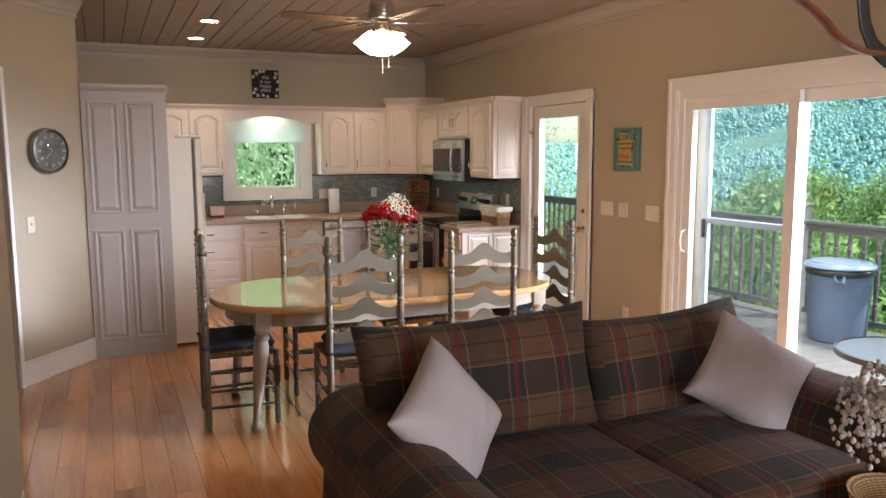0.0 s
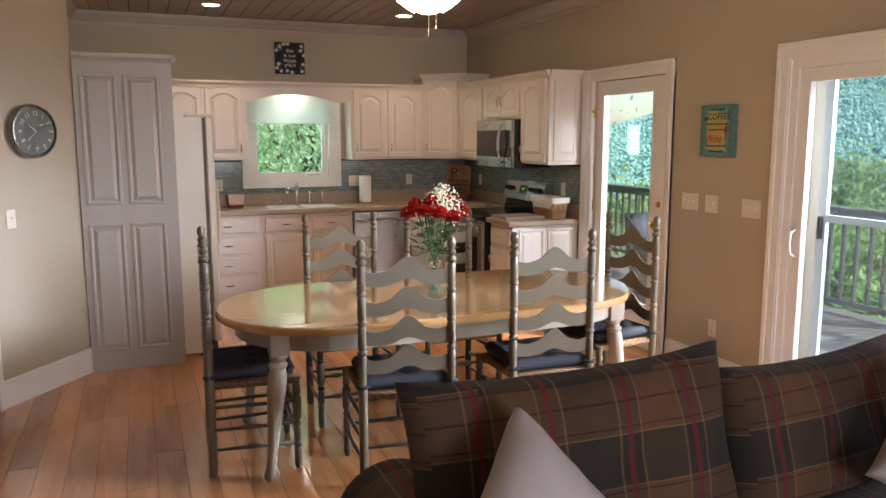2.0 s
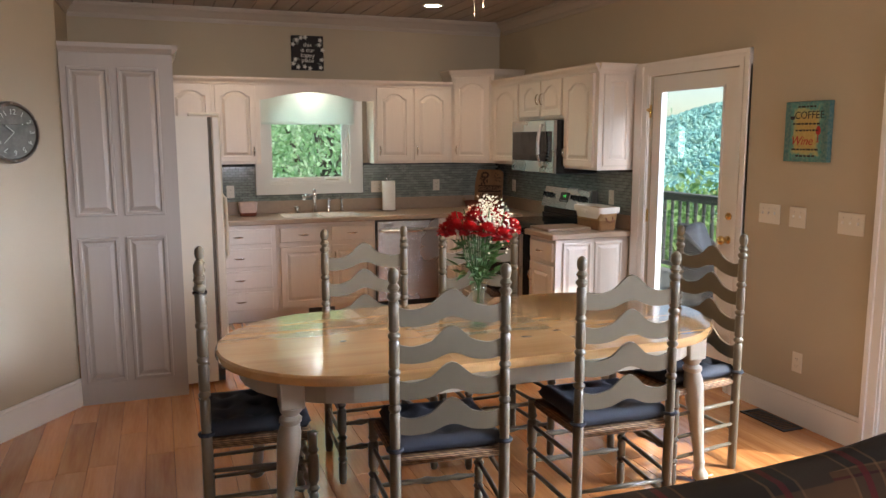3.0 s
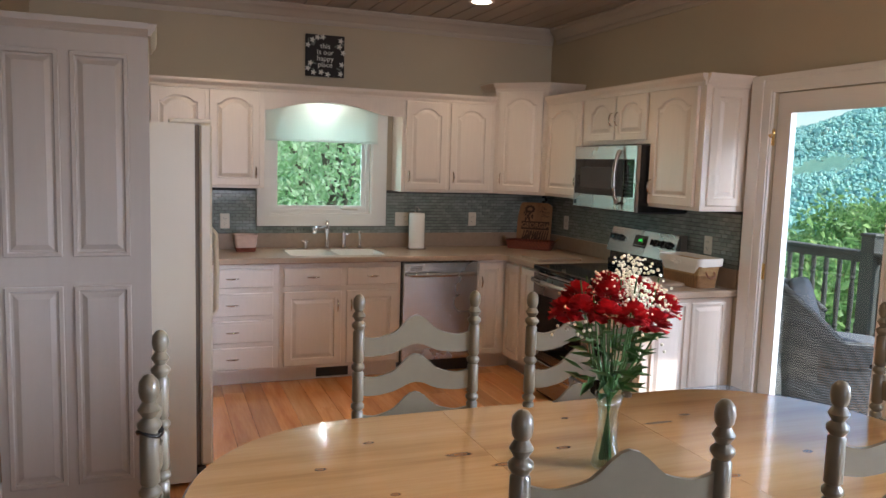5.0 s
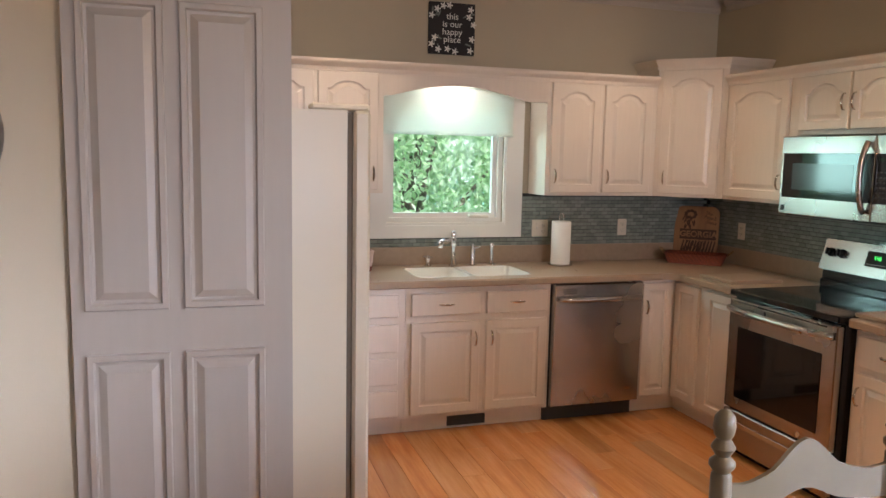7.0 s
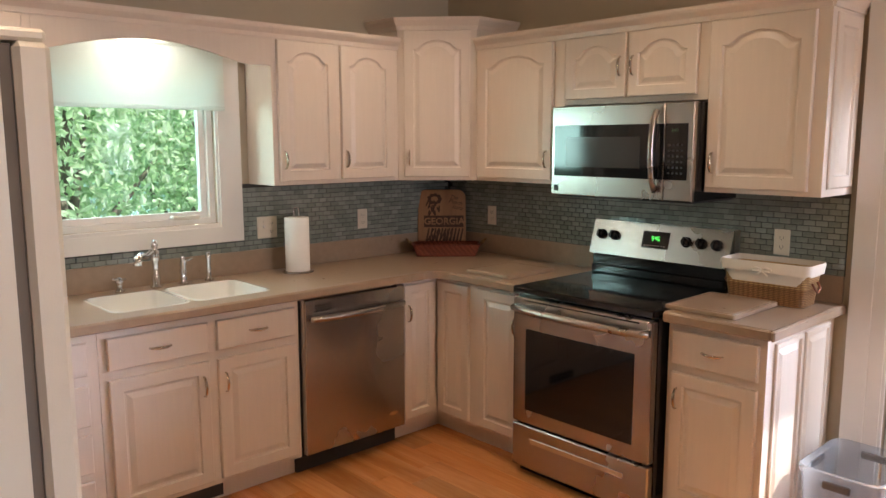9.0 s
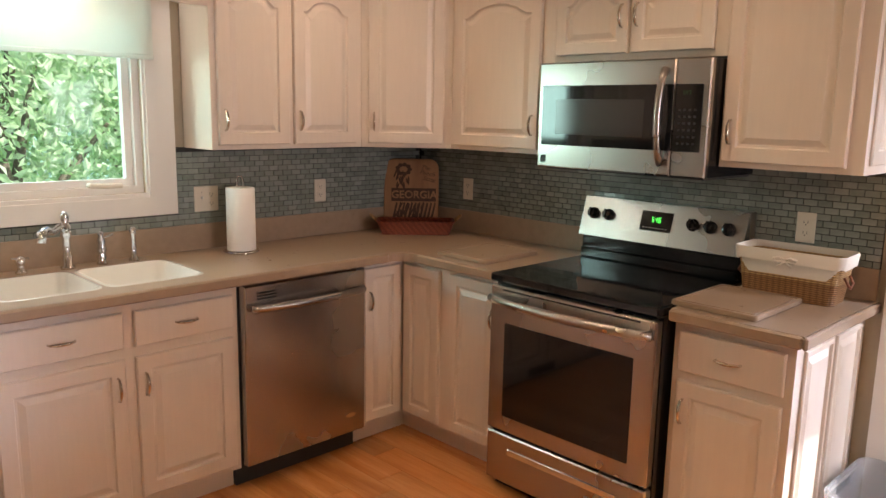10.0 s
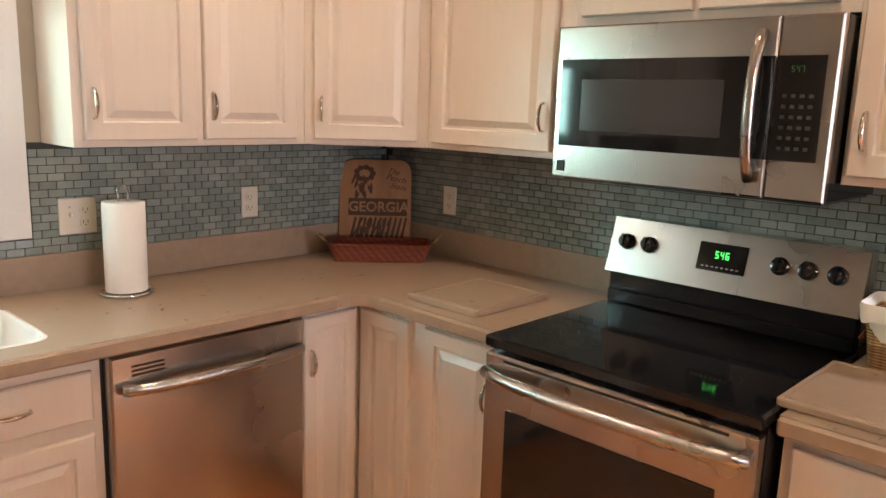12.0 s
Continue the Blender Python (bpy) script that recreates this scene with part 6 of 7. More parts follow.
part("wire_loop", tube([(-0.014, 0, 0.291), (-0.016, 0, 0.32), (-0.008, 0, 0.34), (0.008, 0, 0.34), (0.016, 0, 0.32), (0.014, 0, 0.291)], 0.003, 6), M_CHROME, pt, smooth=True)

gb = thing("carved_board", "carved wooden cutting board leaning in the counter corner", "cutting board", (4.915, 11.085, ZC + 0.001), -42)
board = part("board", extrude([(x, z) for x, z in rounded(-0.15, 0.0, 0.15, 0.385, 0.055, 6)], 0.018, "y", 0, bevel=0.004), M_BOARD, gb)
inner = pose(0, 0, 0, -9, 0, 0)
board.matrix_basis = inner
M_BURNT = surface("burnt_carving", (0.075, 0.035, 0.018), 0.8, vary=0.3, scale=20)
part("carved_ground", boxes((-0.11, -0.0009, 0.150, 0.135, -0.0002, 0.222), bevel=0.0002), M_BURNT, board)
text_mesh("GEORGIA", 0.058, M_BOARD, board, at=(0.015, -0.0022, 0.185), bold=0.0015)
for k in range(11):
    x0 = -0.105 + 0.021 * k
    part("carved_feather", extrude([(x0, 0.052), (x0 + 0.012, 0.050), (x0 + 0.030, 0.140), (x0 + 0.022, 0.146)], -0.0008, "y", -0.0002), M_BURNT, board)
text_mesh("The", 0.032, M_BURNT, board, at=(0.075, -0.0012, 0.335), turn=(90, 12, 0), shear=0.3)
text_mesh("Peach", 0.036, M_BURNT, board, at=(0.085, -0.0012, 0.305), turn=(90, 12, 0), shear=0.3)
text_mesh("State", 0.034, M_BURNT, board, at=(0.095, -0.0012, 0.272), turn=(90, 12, 0), shear=0.3)
rg = random.Random(31)
for k in range(9):
    a = 2 * math.pi * k / 9
    cx, cz = -0.045 + 0.034 * math.cos(a), 0.325 + 0.026 * math.sin(a)
    o = [(cx + 0.013 * math.cos(t), cz + 0.011 * math.sin(t)) for t in [i * math.pi / 5 for i in range(10)]]
    part("carved_petal", extrude(o, -0.001, "y", -0.0002), M_BURNT, board)
for k in range(34):
    cx, cz, a = rg.uniform(-0.09, 0.07), rg.choice((rg.uniform(0.06, 0.14), rg.uniform(0.22, 0.30) )), rg.uniform(0.9, 2.0)
    if cz > 0.2:
        cx = rg.uniform(-0.10, 0.0)
    o = [(cx + 0.021 * math.cos(t) * math.cos(a) - 0.005 * math.sin(t) * math.sin(a), cz + 0.021 * math.cos(t) * math.sin(a) + 0.005 * math.sin(t) * math.cos(a)) for t in [i * math.pi / 6 for i in range(12)]]
    part("carved_leaf", extrude(o, -0.001, "y", -0.0002 - 0.0001 * k), M_BURNT, board)


def tapered(w, d, h, k, wall=0.006, r=0.02):
    """An open tray or basket."""
    o = rounded(-w / 2, -d / 2, w / 2, d / 2, r, 4)
    rows = [[(x * s, y * s, z) for x, y in o] for s, z in ((k, 0), ((1 + k) / 2, h / 2), (1, h), (1 - 2 * wall / w, h), (k - 2 * wall / w, wall))]
    return loops(bmesh.new(), rows)


rb = thing("wicker_tray", "low red brown wicker tray with handles on the counter", "tray", (4.83, 10.955, ZC + 0.001), -42)
part("tray", tapered(0.40, 0.16, 0.065, 0.88), M_REDBASKET, rb)
part("rim", tube([(*p, 0.068) for p in rounded(-0.20, -0.08, 0.20, 0.08, 0.03, 4)] + [(0.20, 0.05, 0.068)], 0.006, 6), M_REDBASKET, rb, smooth=True)
for s in (-1, 1):
    part("handle", tube([(s * 0.205, -0.035, 0.066), (s * 0.235, -0.025, 0.095), (s * 0.24, 0.0, 0.10), (s * 0.235, 0.025, 0.095), (s * 0.205, 0.035, 0.066)], 0.004, 6), M_BASKET, rb, smooth=True)

bk = thing("bread_basket", "straw basket with white cloth liner and bow on the counter", "basket", (4.935, 9.035, ZC + 0.001), -88)
part("basket", tapered(0.36, 0.17, 0.155, 0.88, r=0.03), M_BASKET, bk)
o = rounded(-0.192, -0.098, 0.192, 0.098, 0.03, 4)
M_LINER = surface("white_cotton_liner", (0.76, 0.70, 0.62), 0.9, vary=0.04, fine=80, relief=0.4)
rows = [[(x * s, y * s, z + (0.004 * math.sin(i * 1.9) if q == 0 else 0)) for i, (x, y) in enumerate(o)] for q, (s, z) in enumerate(((0.975, 0.132), (1.0, 0.17), (0.985, 0.178), (0.93, 0.170), (0.88, 0.12), (0.72, 0.03)))]
part("liner", loops(bmesh.new(), rows, False, True), M_LINER, bk, "white cotton liner", 50)
for s in (-1, 1):
    part("bow_loop", tube([(0, -0.104, 0.145), (s * 0.02, -0.112, 0.155), (s * 0.04, -0.110, 0.15), (s * 0.036, -0.108, 0.138), (s * 0.015, -0.108, 0.14), (0, -0.104, 0.145)], 0.0045, 6), M_LINER, bk, smooth=True)
    part("bow_tail", tube([(0, -0.105, 0.144), (s * 0.012, -0.108, 0.13), (s * 0.025, -0.106, 0.122)], 0.004, 6), M_LINER, bk, smooth=True)
    part("handle", tube([(s * 0.176, -0.03, 0.10), (s * 0.190, -0.028, 0.075), (s * 0.190, 0.0, 0.06), (s * 0.190, 0.028, 0.075), (s * 0.176, 0.03, 0.10)], 0.005, 6), M_RUSTIC, bk, "dark handle loop", True)

bo = thing("cloth_lined_bowl", "small dark tray with folded pink and white cloth", "bowl", (2.507, 11.02, ZC + 0.001))
part("tray", tapered(0.15, 0.11, 0.03, 0.9), M_REDBASKET, bo)
M_PINK = surface("pink_white_cloth", (0.66, 0.50, 0.44), 0.9, vary=0.12, scale=12)
rows = [[(x * s, y * s, z) for x, y in rounded(-0.08, -0.055, 0.08, 0.055, 0.02, 4)] for s, z in ((0.86, 0.031), (0.98, 0.06), (1.0, 0.10), (1.06, 0.125), (0.98, 0.128), (0.8, 0.09))]
part("folded_cloth", loops(bmesh.new(), rows), M_PINK, bo, smooth=50)

for (cx, cy), rz, sz in (((4.665, 10.285), 45, 0.26), ((4.665, 9.115), 4, 0.30)):
    cb = thing("cutting_mat", "square taupe counter saver board lying beside the stove", "cutting board", (cx, cy, ZC + 0.001), 0 if sz > 0.28 else 0)
    w, d = (0.38, 0.30) if sz > 0.28 else (0.36, 0.30)
    o = rounded(-w / 2, -d / 2, w / 2, d / 2, 0.012, 3)
    rows = [[(x * s, y * s, z) for x, y in o] for s, z in ((0.99, 0.0), (1, 0.003), (1, 0.015), (0.985, 0.018), (0.93, 0.018), (0.915, 0.014), (0.89, 0.014), (0.875, 0.018))]
    part("board", loops(bmesh.new(), rows), M_COUNTER, cb)
# plastic bin
pb = thing("storage_bin", "clear plastic storage bin with latch handles on the floor", "storage bin", (4.86, 8.625, 0.001))
o = rounded(-0.20, -0.15, 0.20, 0.15, 0.05, 5)
rows = [[(x * s, y * s, z) for x, y in o] for s, z in ((0.86, 0), (0.88, 0.02), (0.98, 0.32), (1.03, 0.325), (1.04, 0.345), (0.99, 0.35), (0.97, 0.34), (0.86, 0.01))]
M_BIN, bnt, bb = nodes_of("frosted_bin_plastic")
bb.inputs["Base Color"].default_value = (0.86, 0.90, 0.96, 1)
bb.inputs["Roughness"].default_value = 0.2
bb.inputs["Transmission Weight"].default_value = 0.85
bb.inputs["IOR"].default_value = 1.2
part("tub", loops(bmesh.new(), rows), M_BIN, pb, smooth=50)
for s in (-1, 1):
    part("latch", boxes((-0.07, s * 0.152 - 0.008, 0.285, 0.07, s * 0.152 + 0.008, 0.315), bevel=0.004), surface("latch_grey", (0.10, 0.09, 0.09), 0.4) if s < 0 else bpy.data.materials["latch_grey"], pb)
    part("latch", boxes((s * 0.202 - 0.008, -0.05, 0.285, s * 0.202 + 0.008, 0.05, 0.315), bevel=0.004), bpy.data.materials["latch_grey"], pb)

# ---- the deck ----
DX = 7.66
dk = setting("deck", boxes((EAST + T + 0.002, 1.0, -0.20, DX + 0.15, 13.0, -0.062)), M_SIDING, "weathered grey wooden deck", "deck")
bm = bmesh.new()
y = 1.0
while y < 13.0:
    box(bm, EAST + T + 0.003, y + 0.003, -0.061, DX + 0.14, y + 0.137, -0.032, bevel=0.003)
    y += 0.14
tagged(part("deck_board", bm, surface("sunlit_deck_boards", (0.12, 0.114, 0.106), 0.75, vary=0.15, scale=2, fine=30, relief=0.3, stretch=(1, 8, 8)), dk), kind="stuff")
rl = thing("deck_railing", "grey painted wooden deck railing with turned balusters", "railing", (DX, 0, -0.032))
for a, b_ in ((1.0, 7.67), (7.81, 9.99), (10.12, 13.0)):
    part("top_rail", boxes((-0.07, a, 0.955, 0.07, b_, 0.99), bevel=0.006), M_GREY_DECK, rl)
    part("upper_rail", boxes((-0.02, a, 0.89, 0.02, b_, 0.9545)), M_GREY_DECK, rl)
    part("bottom_rail", boxes((-0.02, a, 0.08, 0.02, b_, 0.13)), M_GREY_DECK, rl)
BAL = mesh_of(lathe([(0.020, 0.13), (0.022, 0.25), (0.017, 0.26), (0.025, 0.28), (0.017, 0.30), (0.023, 0.45), (0.024, 0.60), (0.017, 0.72), (0.025, 0.74), (0.017, 0.76), (0.022, 0.78), (0.021, 0.90)], 8), "baluster")
BAL.materials.append(M_GREY_DECK)
y = 1.1
while y < 12.95:
    if not (7.65 < y < 7.83 or 9.97 < y < 10.14):
        ob = new("baluster", BAL)
        ob.parent = rl
        ob.location = (0, y, 0)
    y += 0.145
for y, h in ((7.74, 1.12), (10.055, 1.12)):
    po = part("post", boxes((-0.065, y - 0.065, 0, 0.065, y + 0.065, h)), M_GREY_DECK, rl)
    part("post_cap", boxes((-0.08, y - 0.08, h + 0.0005, 0.08, y + 0.08, h + 0.03), bevel=0.01), M_GREY_DECK, po)
# Roof inferred from the dark deck; its edge is set to cut the sun.
rf = thing("porch_roof", "porch roof added to shade the far part of the deck", "roof", (0, 0, 0), kind="structure")
part("roof_deck", boxes((EAST + T + 0.01, 7.50, 2.72, DX + 0.3, 13.2, 2.82)), M_SIDING, rf)
part("post", boxes((DX - 0.3, 12.85, -0.03, DX - 0.15, 13.0, 2.719)), M_RAIL_SHADED, rf)
cn = thing("trash_can", "blue grey plastic trash can with lid and black liner", "trash can", (7.26, 6.96, -0.031))
part("can", lathe([(0.22, 0), (0.235, 0.01), (0.25, 0.3), (0.265, 0.60), (0.272, 0.61), (0.272, 0.64), (0.25, 0.64)], 36), M_CAN, cn, smooth=35)
part("liner", lathe([(0.268, 0.585), (0.285, 0.60), (0.286, 0.63), (0.278, 0.648), (0.26, 0.65)], 30, caps=False), M_BLACK, cn, "black plastic liner", True)
part("lid", lathe([(0.295, 0.651), (0.298, 0.665), (0.285, 0.685), (0.25, 0.69), (0.245, 0.70), (0.08, 0.705), (0.0, 0.705)], 36), surface("lid_grey_plastic", (0.18, 0.23, 0.30), 0.3), cn, "pale grey lid", 40)
part("grip", tube([(-0.20, -0.20, 0.60), (-0.23, -0.22, 0.55), (-0.24, -0.16, 0.55), (-0.24, -0.14, 0.60)], 0.012), M_CAN, cn)
ot = thing("patio_table", "low round patio table with dark rim on the deck", "table", (5.66, 5.22, -0.032))
part("top", lathe([(0.36, 0.455), (0.37, 0.46), (0.37, 0.475), (0.35, 0.480), (0.001, 0.480)], 40), surface("patio_top", (0.06, 0.06, 0.06), 0.3), ot, smooth=40)
part("rim", lathe([(0.372, 0.44), (0.385, 0.445), (0.385, 0.478), (0.372, 0.482)], 40, caps=False), M_DARKPLASTIC, ot, "dark table rim", 40)
for k in range(3):
    a = radians(30 + 120 * k)
    part("leg", tube([(0.30 * math.cos(a), 0.30 * math.sin(a), 0), (0.22 * math.cos(a), 0.22 * math.sin(a), 0.455)], 0.014), M_DARKPLASTIC, ot)
wc = thing("patio_chair", "grey wicker barrel patio chair with a grey cushion", "chair", (6.25, 9.10, -0.031), -45)
rows = []
for s, z in ((0.86, 0.0), (0.90, 0.2), (0.95, 0.40)):
    rows.append([(0.36 * s * math.cos(2 * math.pi * i / 32), 0.36 * s * math.sin(2 * math.pi * i / 32), z) for i in range(32)])
part("seat_drum", loops(bmesh.new(), rows), M_GREYWICKER, wc, smooth=50)
bm = bmesh.new()
arc = [radians(100 + 200 * i / 24) for i in range(25)]
ring_ = lambda r, z: [(r * math.cos(a), r * math.sin(a), z(a) if callable(z) else z) for a in arc]
ht = lambda a: 0.55 + 0.33 * max(0.0, math.cos(a - math.pi)) ** 0.8
grid = [ring_(0.36, 0.401), ring_(0.40, ht), ring_(0.36, ht), ring_(0.32, 0.401)]
vs = [[bm.verts.new(p) for p in r] for r in grid]
for a, b_ in zip(vs, vs[1:] + vs[:1]):
    for i in range(24):
        bm.faces.new((a[i], a[i + 1], b_[i + 1], b_[i]))
part("back", bm, M_GREYWICKER, wc, smooth=50)
part("back_rim", tube([(0.38 * math.cos(a), 0.38 * math.sin(a), ht(a) + 0.01) for a in arc], 0.024, 8), M_GREYWICKER, wc, smooth=True)
part("cushion", puff(0.56, 0.56, 0.13, 0.4), M_PATIOCLOTH, wc, smooth=True, at=(0, 0, 0.47))
pw = part("back_pillow", puff(0.16, 0.5, 0.48, 0.45), M_PATIOCLOTH, wc, smooth=True, at=(-0.20, 0.03, 0.68), turn=(0, -16, 0))

# ---- land, hills and trees ----
def leaf_material(name, a, b_, c_):
    m, nt, bs_ = nodes_of(name)
    geo = nt.nodes.new("ShaderNodeNewGeometry")
    col = ramp(nt, geo.outputs["Random Per Island"], (0.0, a), (0.5, b_), (1.0, c_))
    link(nt, col, bs_.inputs["Base Color"])
    bs_.inputs["Roughness"].default_value = 0.5
    tr = nt.nodes.new("ShaderNodeBsdfTranslucent")
    link(nt, col, tr.inputs["Color"])
    ms = nt.nodes.new("ShaderNodeMixShader")
    ms.inputs[0].default_value = 0.6
    link(nt, bs_.outputs[0], ms.inputs[1])
    link(nt, tr.outputs[0], ms.inputs[2])
    link(nt, ms.outputs[0], nt.nodes["Material Output"].inputs["Surface"])
    return m


# Strong sunlight is put into these leaf colours, far paler than real leaves.
M_LEAF = leaf_material("leaves_painted_bright", (0.34, 0.52, 0.27), (0.54, 0.72, 0.44), (0.78, 0.88, 0.68))
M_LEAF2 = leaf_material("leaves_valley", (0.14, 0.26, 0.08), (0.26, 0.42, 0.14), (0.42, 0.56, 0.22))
M_BARK = surface("bark", (0.16, 0.13, 0.10), 0.9, vary=0.3, scale=8, relief=0.6, depth=0.02)


def hills():
    m, nt, b = nodes_of("hazy_wooded_ground")
    big = noise_node(nt, 0.012, 5)
    fine = noise_node(nt, 0.5, 6)
    # Blue-green tones put distance haze into the ground colour.
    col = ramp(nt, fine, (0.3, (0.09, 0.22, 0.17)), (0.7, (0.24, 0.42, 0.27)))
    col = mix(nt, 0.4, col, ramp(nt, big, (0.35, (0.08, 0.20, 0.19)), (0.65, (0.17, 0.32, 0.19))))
    link(nt, col, b.inputs["Base Color"])
    b.inputs["Roughness"].default_value = 1.0
    bump(nt, b, fine, 0.6, 0.8)
    return m


def elev(bear):
    pts_ = ((-180, 1.5), (-60, 2.0), (0, 1.2), (28, 0.2), (33, 0.5), (41, 2.1), (50, 4.0), (60, 7.5), (80, 9.5), (110, 8.0), (150, 3.0), (180, 1.5))
    for (a, x), (b_, y) in zip(pts_, pts_[1:]):
        if a <= bear <= b_:
            k = (bear - a) / (b_ - a)
            return x + (y - x) * k * k * (3 - 2 * k)
    return 1.5


def land(r, bear):
    """The ground's point at a distance and bearing from the house."""
    east = max(0.0, math.sin(radians(bear)))
    down = -3.2 - 9.0 * min(1.0, r / 60) * (0.25 + east) - 34 * max(0, min(1, (r - 60) / 160)) * (0.3 + east)
    top = 1.6 + 660 * math.tan(radians(elev(bear)))
    k = max(0.0, min(1.0, (r - 200) / 460))
    k = k * k * (3 - 2 * k)
    z = down * (1 - k) + top * k
    x, y = 3 + r * math.sin(radians(bear)), 7 + r * math.cos(radians(bear))
    z += (3.5 * min(1, r / 150)) * noise.noise(Vector((x / 45, y / 45, 0))) + 14 * k * noise.noise(Vector((x / 110, y / 110, 3)))
    if r > 700:
        z = top * (1 - 0.6 * min(1, (r - 700) / 900))
    return x, y, z


bm = bmesh.new()
rings = (3, 6, 9, 12, 16, 22, 30, 42, 60, 85, 120, 160, 210, 270, 340, 420, 500, 580, 660, 760, 1100, 2600)
NA = 150
vs = [[bm.verts.new(land(r, -180 + 360 * i / NA)) for i in range(NA)] for r in rings]
c0 = bm.verts.new((3, 7, -3.2))
for i in range(NA):
    bm.faces.new((c0, vs[0][i], vs[0][(i + 1) % NA]))
    for a, b_ in zip(vs, vs[1:]):
        bm.faces.new((a[i], b_[i], b_[(i + 1) % NA], a[(i + 1) % NA]))
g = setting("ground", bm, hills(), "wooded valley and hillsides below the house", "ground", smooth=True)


def forest():
    """Crowns of the far woods: one mesh of small uneven clumps."""
    tmp = bmesh.new()
    bmesh.ops.create_icosphere(tmp, subdivisions=1, radius=1)
    base = np.array([v.co[:] for v in tmp.verts])
    tri = np.array([[v.index for v in f.verts] for f in tmp.faces])
    tmp.free()
    r = np.random.RandomState(9)
    vv, ff, n = [], [], 0
    while n < 60000:
        d, bear = math.sqrt(r.uniform(150 ** 2, 690 ** 2)), r.uniform(20, 88)
        if d < 300 and r.uniform() < 0.3:
            continue
        s = r.uniform(0.5, 1.45) * (0.75 + d / 1300)
        bumps = 1 + 0.32 * r.normal(0, 1, (len(base), 1)).clip(-1.5, 1.5)
        vv.append(base * bumps * (s, s, s * 1.25) + np.array(land(d, bear)) + (0, 0, s * 0.6))
        ff.append(tri + n * len(base))
        n += 1
    me = bpy.data.meshes.new("far_woods")
    me.from_pydata(np.concatenate(vv).tolist(), [], np.concatenate(ff).tolist())
    m, nt, b = nodes_of("far_crowns_hazy")
    geo = nt.nodes.new("ShaderNodeNewGeometry")
    # Pale teal colours carry the distance haze of the far woods.
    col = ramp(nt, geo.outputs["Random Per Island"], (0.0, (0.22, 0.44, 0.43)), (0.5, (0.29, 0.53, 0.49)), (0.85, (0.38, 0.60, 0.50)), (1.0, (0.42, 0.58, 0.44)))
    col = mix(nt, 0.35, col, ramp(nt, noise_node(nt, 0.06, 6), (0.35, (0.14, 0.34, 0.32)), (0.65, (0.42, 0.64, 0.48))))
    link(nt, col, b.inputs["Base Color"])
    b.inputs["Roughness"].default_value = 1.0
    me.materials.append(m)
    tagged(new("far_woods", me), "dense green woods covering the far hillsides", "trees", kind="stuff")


forest()


def foliage(seed, clumps, per, radius, height, leaf, base):
    """Leaves in clumps: one mesh of small bent leaves."""
    r = np.random.RandomState(seed)
    cen = []
    while len(cen) < clumps:
        p = r.uniform(-1, 1, 3)
        if 0.25 < np.linalg.norm(p) < 1:
            cen.append(p * (radius, radius, height / 2) + (0, 0, base + height / 2))
    cen = np.array(cen)
    n = clumps * per
    c = np.repeat(cen, per, 0) + r.normal(0, 1, (n, 3)) * radius * 0.17
    d = r.normal(0, 1, (n, 3))
    d[:, 2] -= 0.5
    d /= np.linalg.norm(d, axis=1)[:, None]
    s = np.cross(d, r.normal(0, 1, (n, 3)))
    s /= np.linalg.norm(s, axis=1)[:, None]
    up = np.cross(s, d)
    ln = leaf * r.uniform(0.7, 1.3, (n, 1))
    v = np.stack([c, c + d * ln * 0.5 + s * ln * 0.24 + up * ln * 0.08, c + d * ln, c + d * ln * 0.5 - s * ln * 0.24 + up * ln * 0.08], 1).reshape(-1, 3)
    f = [(4 * i, 4 * i + 1, 4 * i + 2, 4 * i + 3) for i in range(n)]
    me = bpy.data.meshes.new("crown")
    me.from_pydata(v.tolist(), [], f)
    return me, cen


def make_tree(seed, at, trunk_h, radius, height, leaf, material, clumps, per, label, cat="tree"):
    t = thing("tree", label, cat, at, group="trees round the house")
    me, cen = foliage(seed, clumps, per, radius, height, leaf, trunk_h * 0.55)
    me.materials.append(material)
    ob = new("crown", me)
    ob.parent = t
    tagged(ob, kind="stuff")
    r = random.Random(seed)
    hgt = trunk_h + height * 0.3
    part("trunk", tube([(0, 0, -1.0), (0.05 * r.uniform(-1, 1), 0, hgt * 0.3), (0.2 * r.uniform(-1, 1), 0.2 * r.uniform(-1, 1), hgt * 0.65), (0.3 * r.uniform(-1, 1), 0.2, hgt)], [radius * 0.075, radius * 0.06, radius * 0.045, radius * 0.015], 8), M_BARK, t, smooth=True)
    for k in range(9):
        c_ = cen[k * len(cen) // 9]
        z0 = trunk_h * 0.35 + (hgt - trunk_h * 0.35) * k / 10
        part("limb", tube([(0, 0, z0), (c_[0] * 0.5, c_[1] * 0.5, (z0 + c_[2]) / 2 + 0.1), tuple(c_)], [radius * 0.03, radius * 0.02, radius * 0.006], 6), M_BARK, t, smooth=True)
    return t


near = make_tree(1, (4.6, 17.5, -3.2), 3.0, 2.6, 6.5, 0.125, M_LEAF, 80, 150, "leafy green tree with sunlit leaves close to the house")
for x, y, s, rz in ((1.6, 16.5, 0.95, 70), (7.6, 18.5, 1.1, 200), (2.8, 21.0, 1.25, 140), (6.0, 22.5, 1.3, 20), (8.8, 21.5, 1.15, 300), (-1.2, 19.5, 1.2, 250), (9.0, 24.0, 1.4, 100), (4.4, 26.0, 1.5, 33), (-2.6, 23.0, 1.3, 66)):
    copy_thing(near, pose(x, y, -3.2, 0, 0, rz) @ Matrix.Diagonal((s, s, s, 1)))
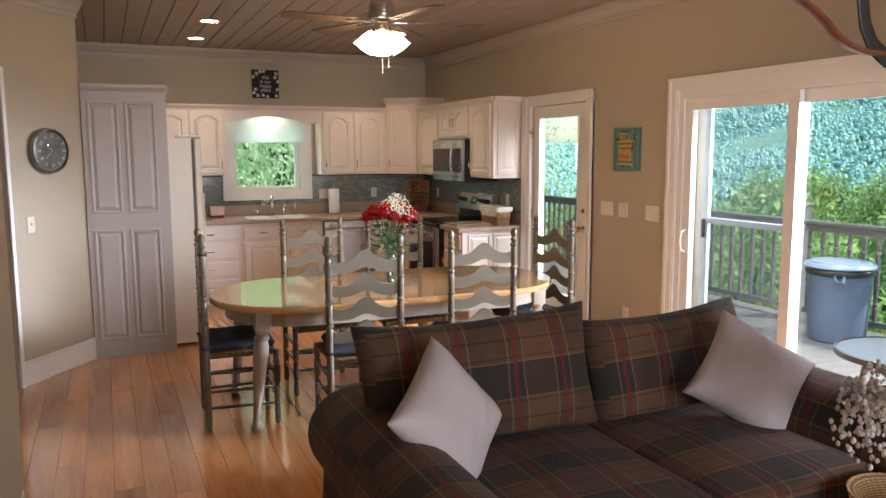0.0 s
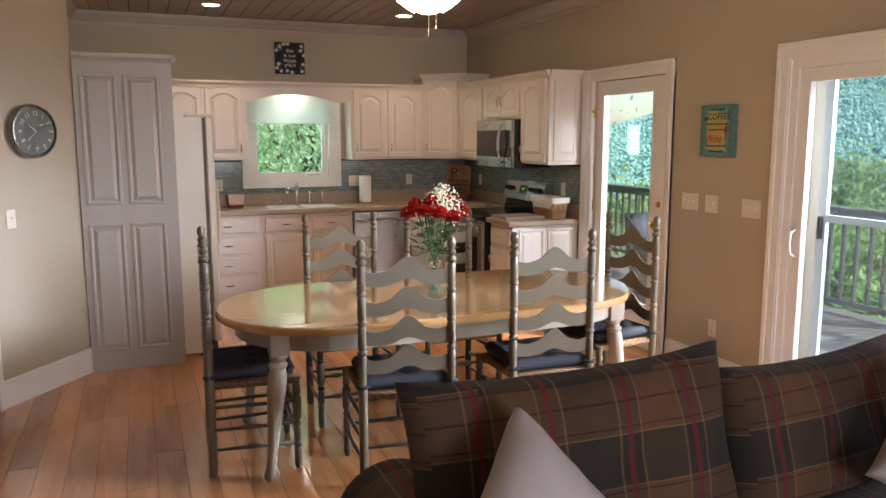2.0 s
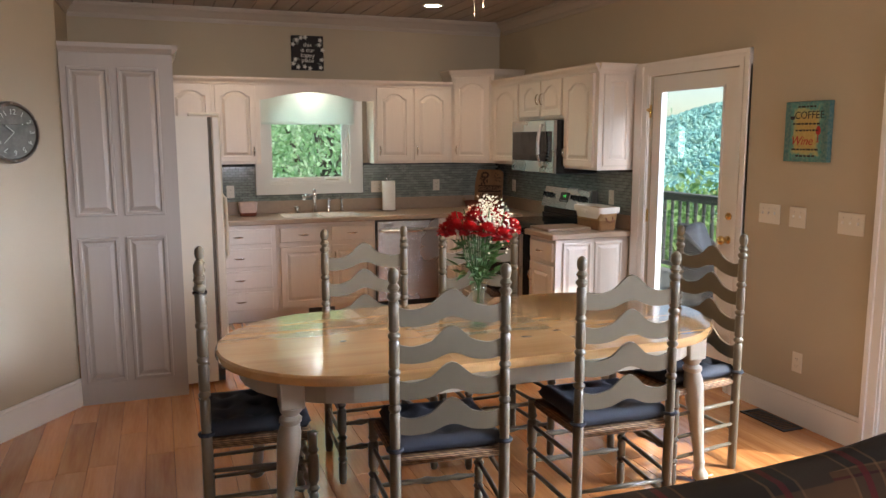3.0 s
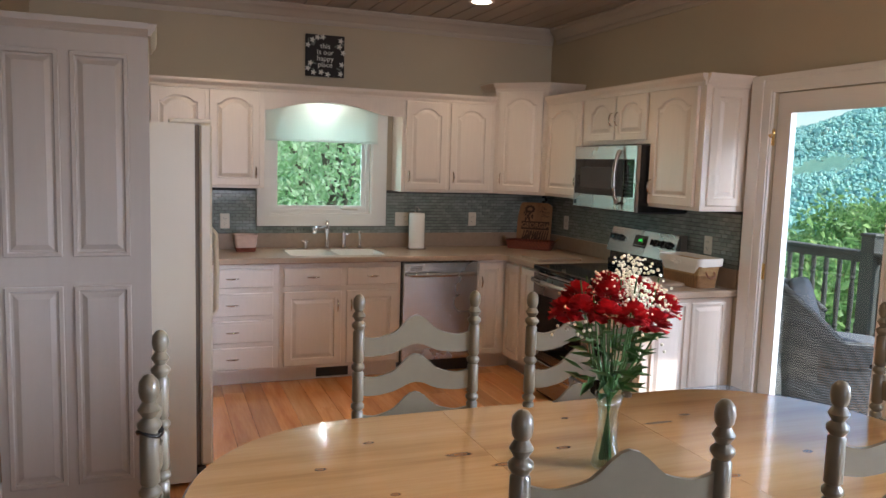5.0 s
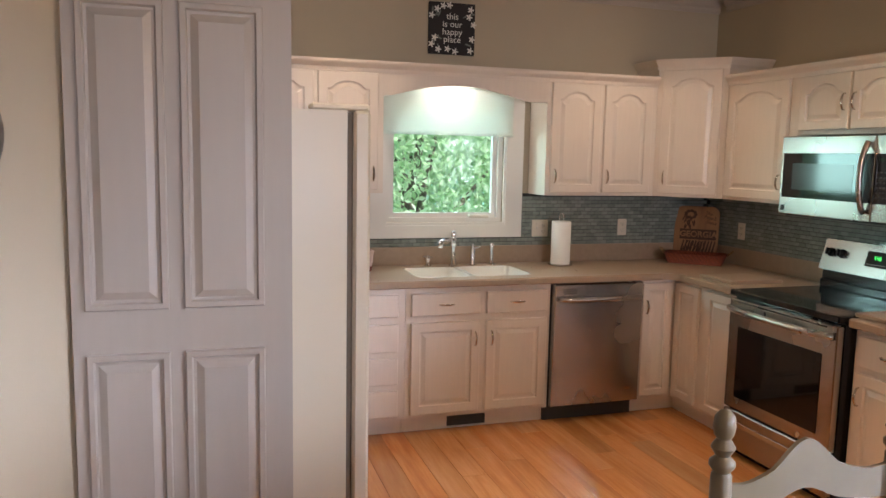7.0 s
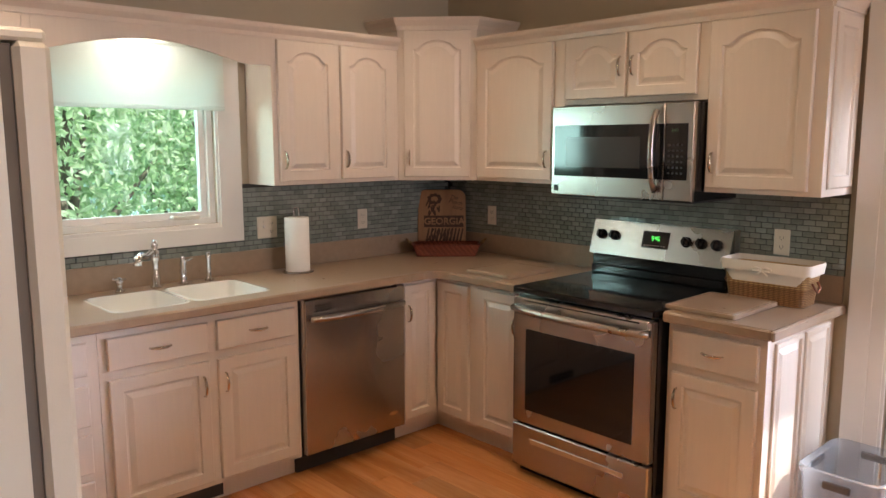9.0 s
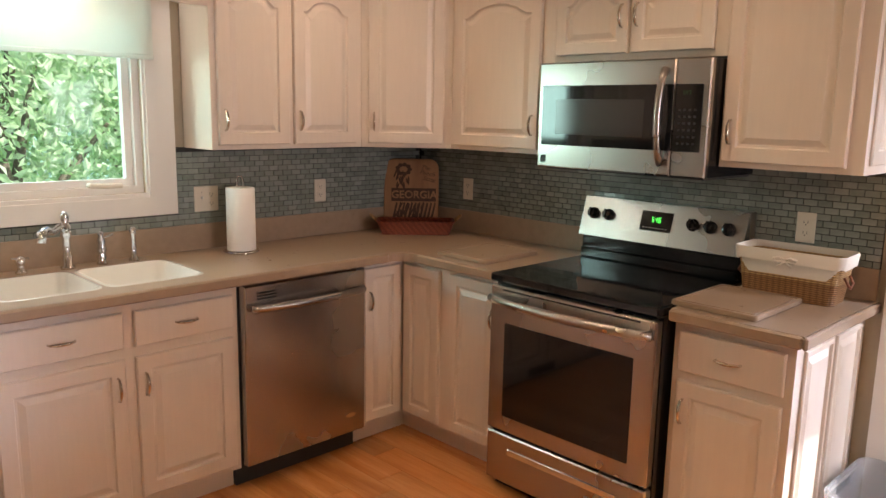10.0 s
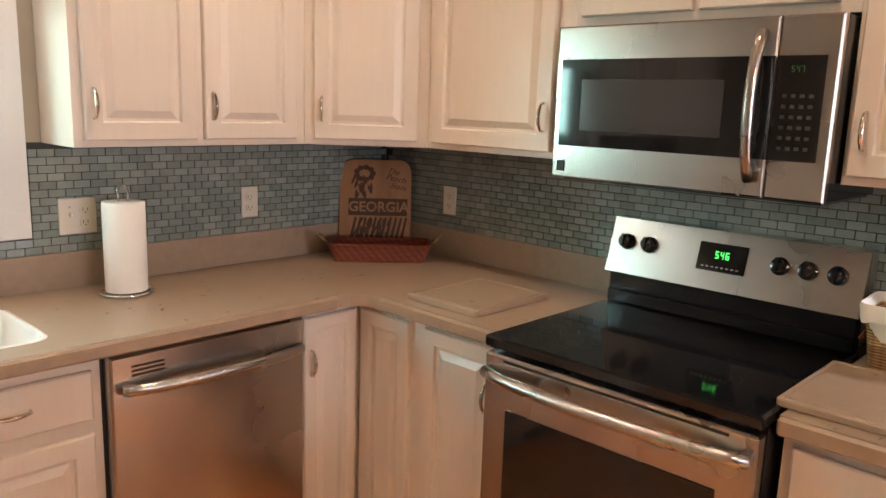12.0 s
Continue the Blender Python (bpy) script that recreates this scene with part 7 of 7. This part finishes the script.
far = make_tree(2, (32.0, 29.0, -10.5), 3.5, 3.2, 6.5, 0.42, M_LEAF2, 60, 60, "leafy green tree standing in the valley below the deck")
rg = random.Random(77)
for k in range(64):
    bear = rg.uniform(26, 74)
    d = rg.uniform(30, 120)
    x, y = 3 + d * math.sin(radians(bear)), 4 + d * math.cos(radians(bear))
    s = rg.uniform(0.7, 1.1) * (1 + d / 150)
    low = 1.6 if bear > 42 else 3.2
    top = 1.6 - d * math.tan(radians(rg.uniform(low, low + 5.5)))
    copy_thing(far, pose(x, y, top - 8.4 * s, 0, 0, rg.uniform(0, 360)) @ Matrix.Diagonal((s, s, s, 1)))

# ---- floor boards, tiles: last ----
sub = setting("floor", boxes((-2.5, -2.3, -0.06, EAST + 0.005, NORTH + 0.06, -0.013)), M_GROOVE, "honey coloured hardwood floor with dark joints", "floor")
rng = random.Random(5)
plank_mesh = {}


def plank(length, width=0.1345):
    key = round(length, 2)
    if key not in plank_mesh:
        bm = box(bmesh.new(), -width / 2, -length / 2 + 0.001, -0.0128, width / 2, length / 2 - 0.001, 0.0, bevel=0.0012)
        me = mesh_of(bm, "floor_plank")
        me.materials.append(M_FLOOR)
        plank_mesh[key] = me
    return plank_mesh[key]


lengths = (0.7, 0.95, 1.2, 1.45, 1.7, 2.0)
px = 0.61
while px < EAST + 0.05:
    y = 1.6 + rng.uniform(-0.8, 0)
    while y < NORTH - 0.4:
        ln = rng.choice(lengths)
        ob = new("floor_plank", plank_mesh.get(round(ln, 2)) or plank(ln))
        ob.location = (px, y + ln / 2, 0)
        ob.parent = sub
        y += ln
    px += 0.1355
bm = bmesh.new()
px = 0.61 - 0.1355
while px > -2.4:
    box(bm, px - 0.067, 5.3, -0.0128, px + 0.067, 8.3, 0.0, bevel=0.0012)
    px -= 0.1355
px = 0.61
while px < EAST + 0.05:
    box(bm, px - 0.067, -2.25, -0.0128, px + 0.067, 0.75, 0.0, bevel=0.0012)
    px += 0.1355
tagged(part("far_planks", bm, M_FLOOR, sub), kind="stuff")

# backsplash tile
TH, TL, GAP, Z_T = 0.0225, 0.049, 0.0026, 1.0315
ROWS_T = 14


def tile_mesh(length):
    me = mesh_of(box(bmesh.new(), -length / 2, -0.003, -TH / 2, length / 2, 0.003, TH / 2, bevel=0.0012), "tile")
    me.materials.append(M_TILE)
    return me


TM = tile_mesh(TL)
bs = setting("backsplash", boxes((1.60, NORTH - 0.006, STRIP, 2.605, NORTH - 0.002, 1.386), (2.605, NORTH - 0.006, STRIP, 3.64, NORTH - 0.002, 1.086), (3.64, NORTH - 0.006, STRIP, EAST - 0.007, NORTH - 0.002, 1.376), (EAST - 0.006, 8.80, STRIP, EAST - 0.002, NORTH - 0.0065, 1.376)), M_GROUT, "grey green glass mosaic tile backsplash", "backsplash")
bmf = bmesh.new()
count = 0
for r in range(ROWS_T + 1):
    z = Z_T + TH / 2 + r * (TH + GAP)
    if z + TH / 2 > 1.376:
        continue
    y = 8.802 + TL / 2 + (0.0 if r % 2 else (TL + GAP) / 2)
    while y < NORTH - 0.04:
        near = 8.80 < y < 10.6 and r < 10 and not 9.24 < y < 9.99
        if near and count < 290:
            ob = new("tile", TM)
            ob.matrix_basis = pose(EAST - 0.0085, y, z, 0, 0, 90)
            ob.parent = bs
            count += 1
        else:
            box(bmf, EAST - 0.0115, y - TL / 2, z - TH / 2, EAST - 0.0055, y + TL / 2, z + TH / 2)
        if y < 8.86 and not r % 2:
            box(bmf, EAST - 0.0115, 8.802, z - TH / 2, EAST - 0.0055, y - TL / 2 - GAP, z + TH / 2)
        y += TL + GAP
    x = EAST - 0.015 - TL / 2 - (0.0 if r % 2 else (TL + GAP) / 2)
    while x > 1.95:
        a, b_ = x - TL / 2, x + TL / 2
        if z + TH / 2 >= 1.085:
            if x > 3.1:
                a = max(a, 3.642)
            else:
                b_ = min(b_, 2.603)
        if b_ - a > 0.004:
            box(bmf, a, NORTH - 0.0115, z - TH / 2, b_, NORTH - 0.0055, z + TH / 2)
        x -= TL + GAP
tagged(part("tile_field", bmf, M_TILE, bs), kind="stuff")
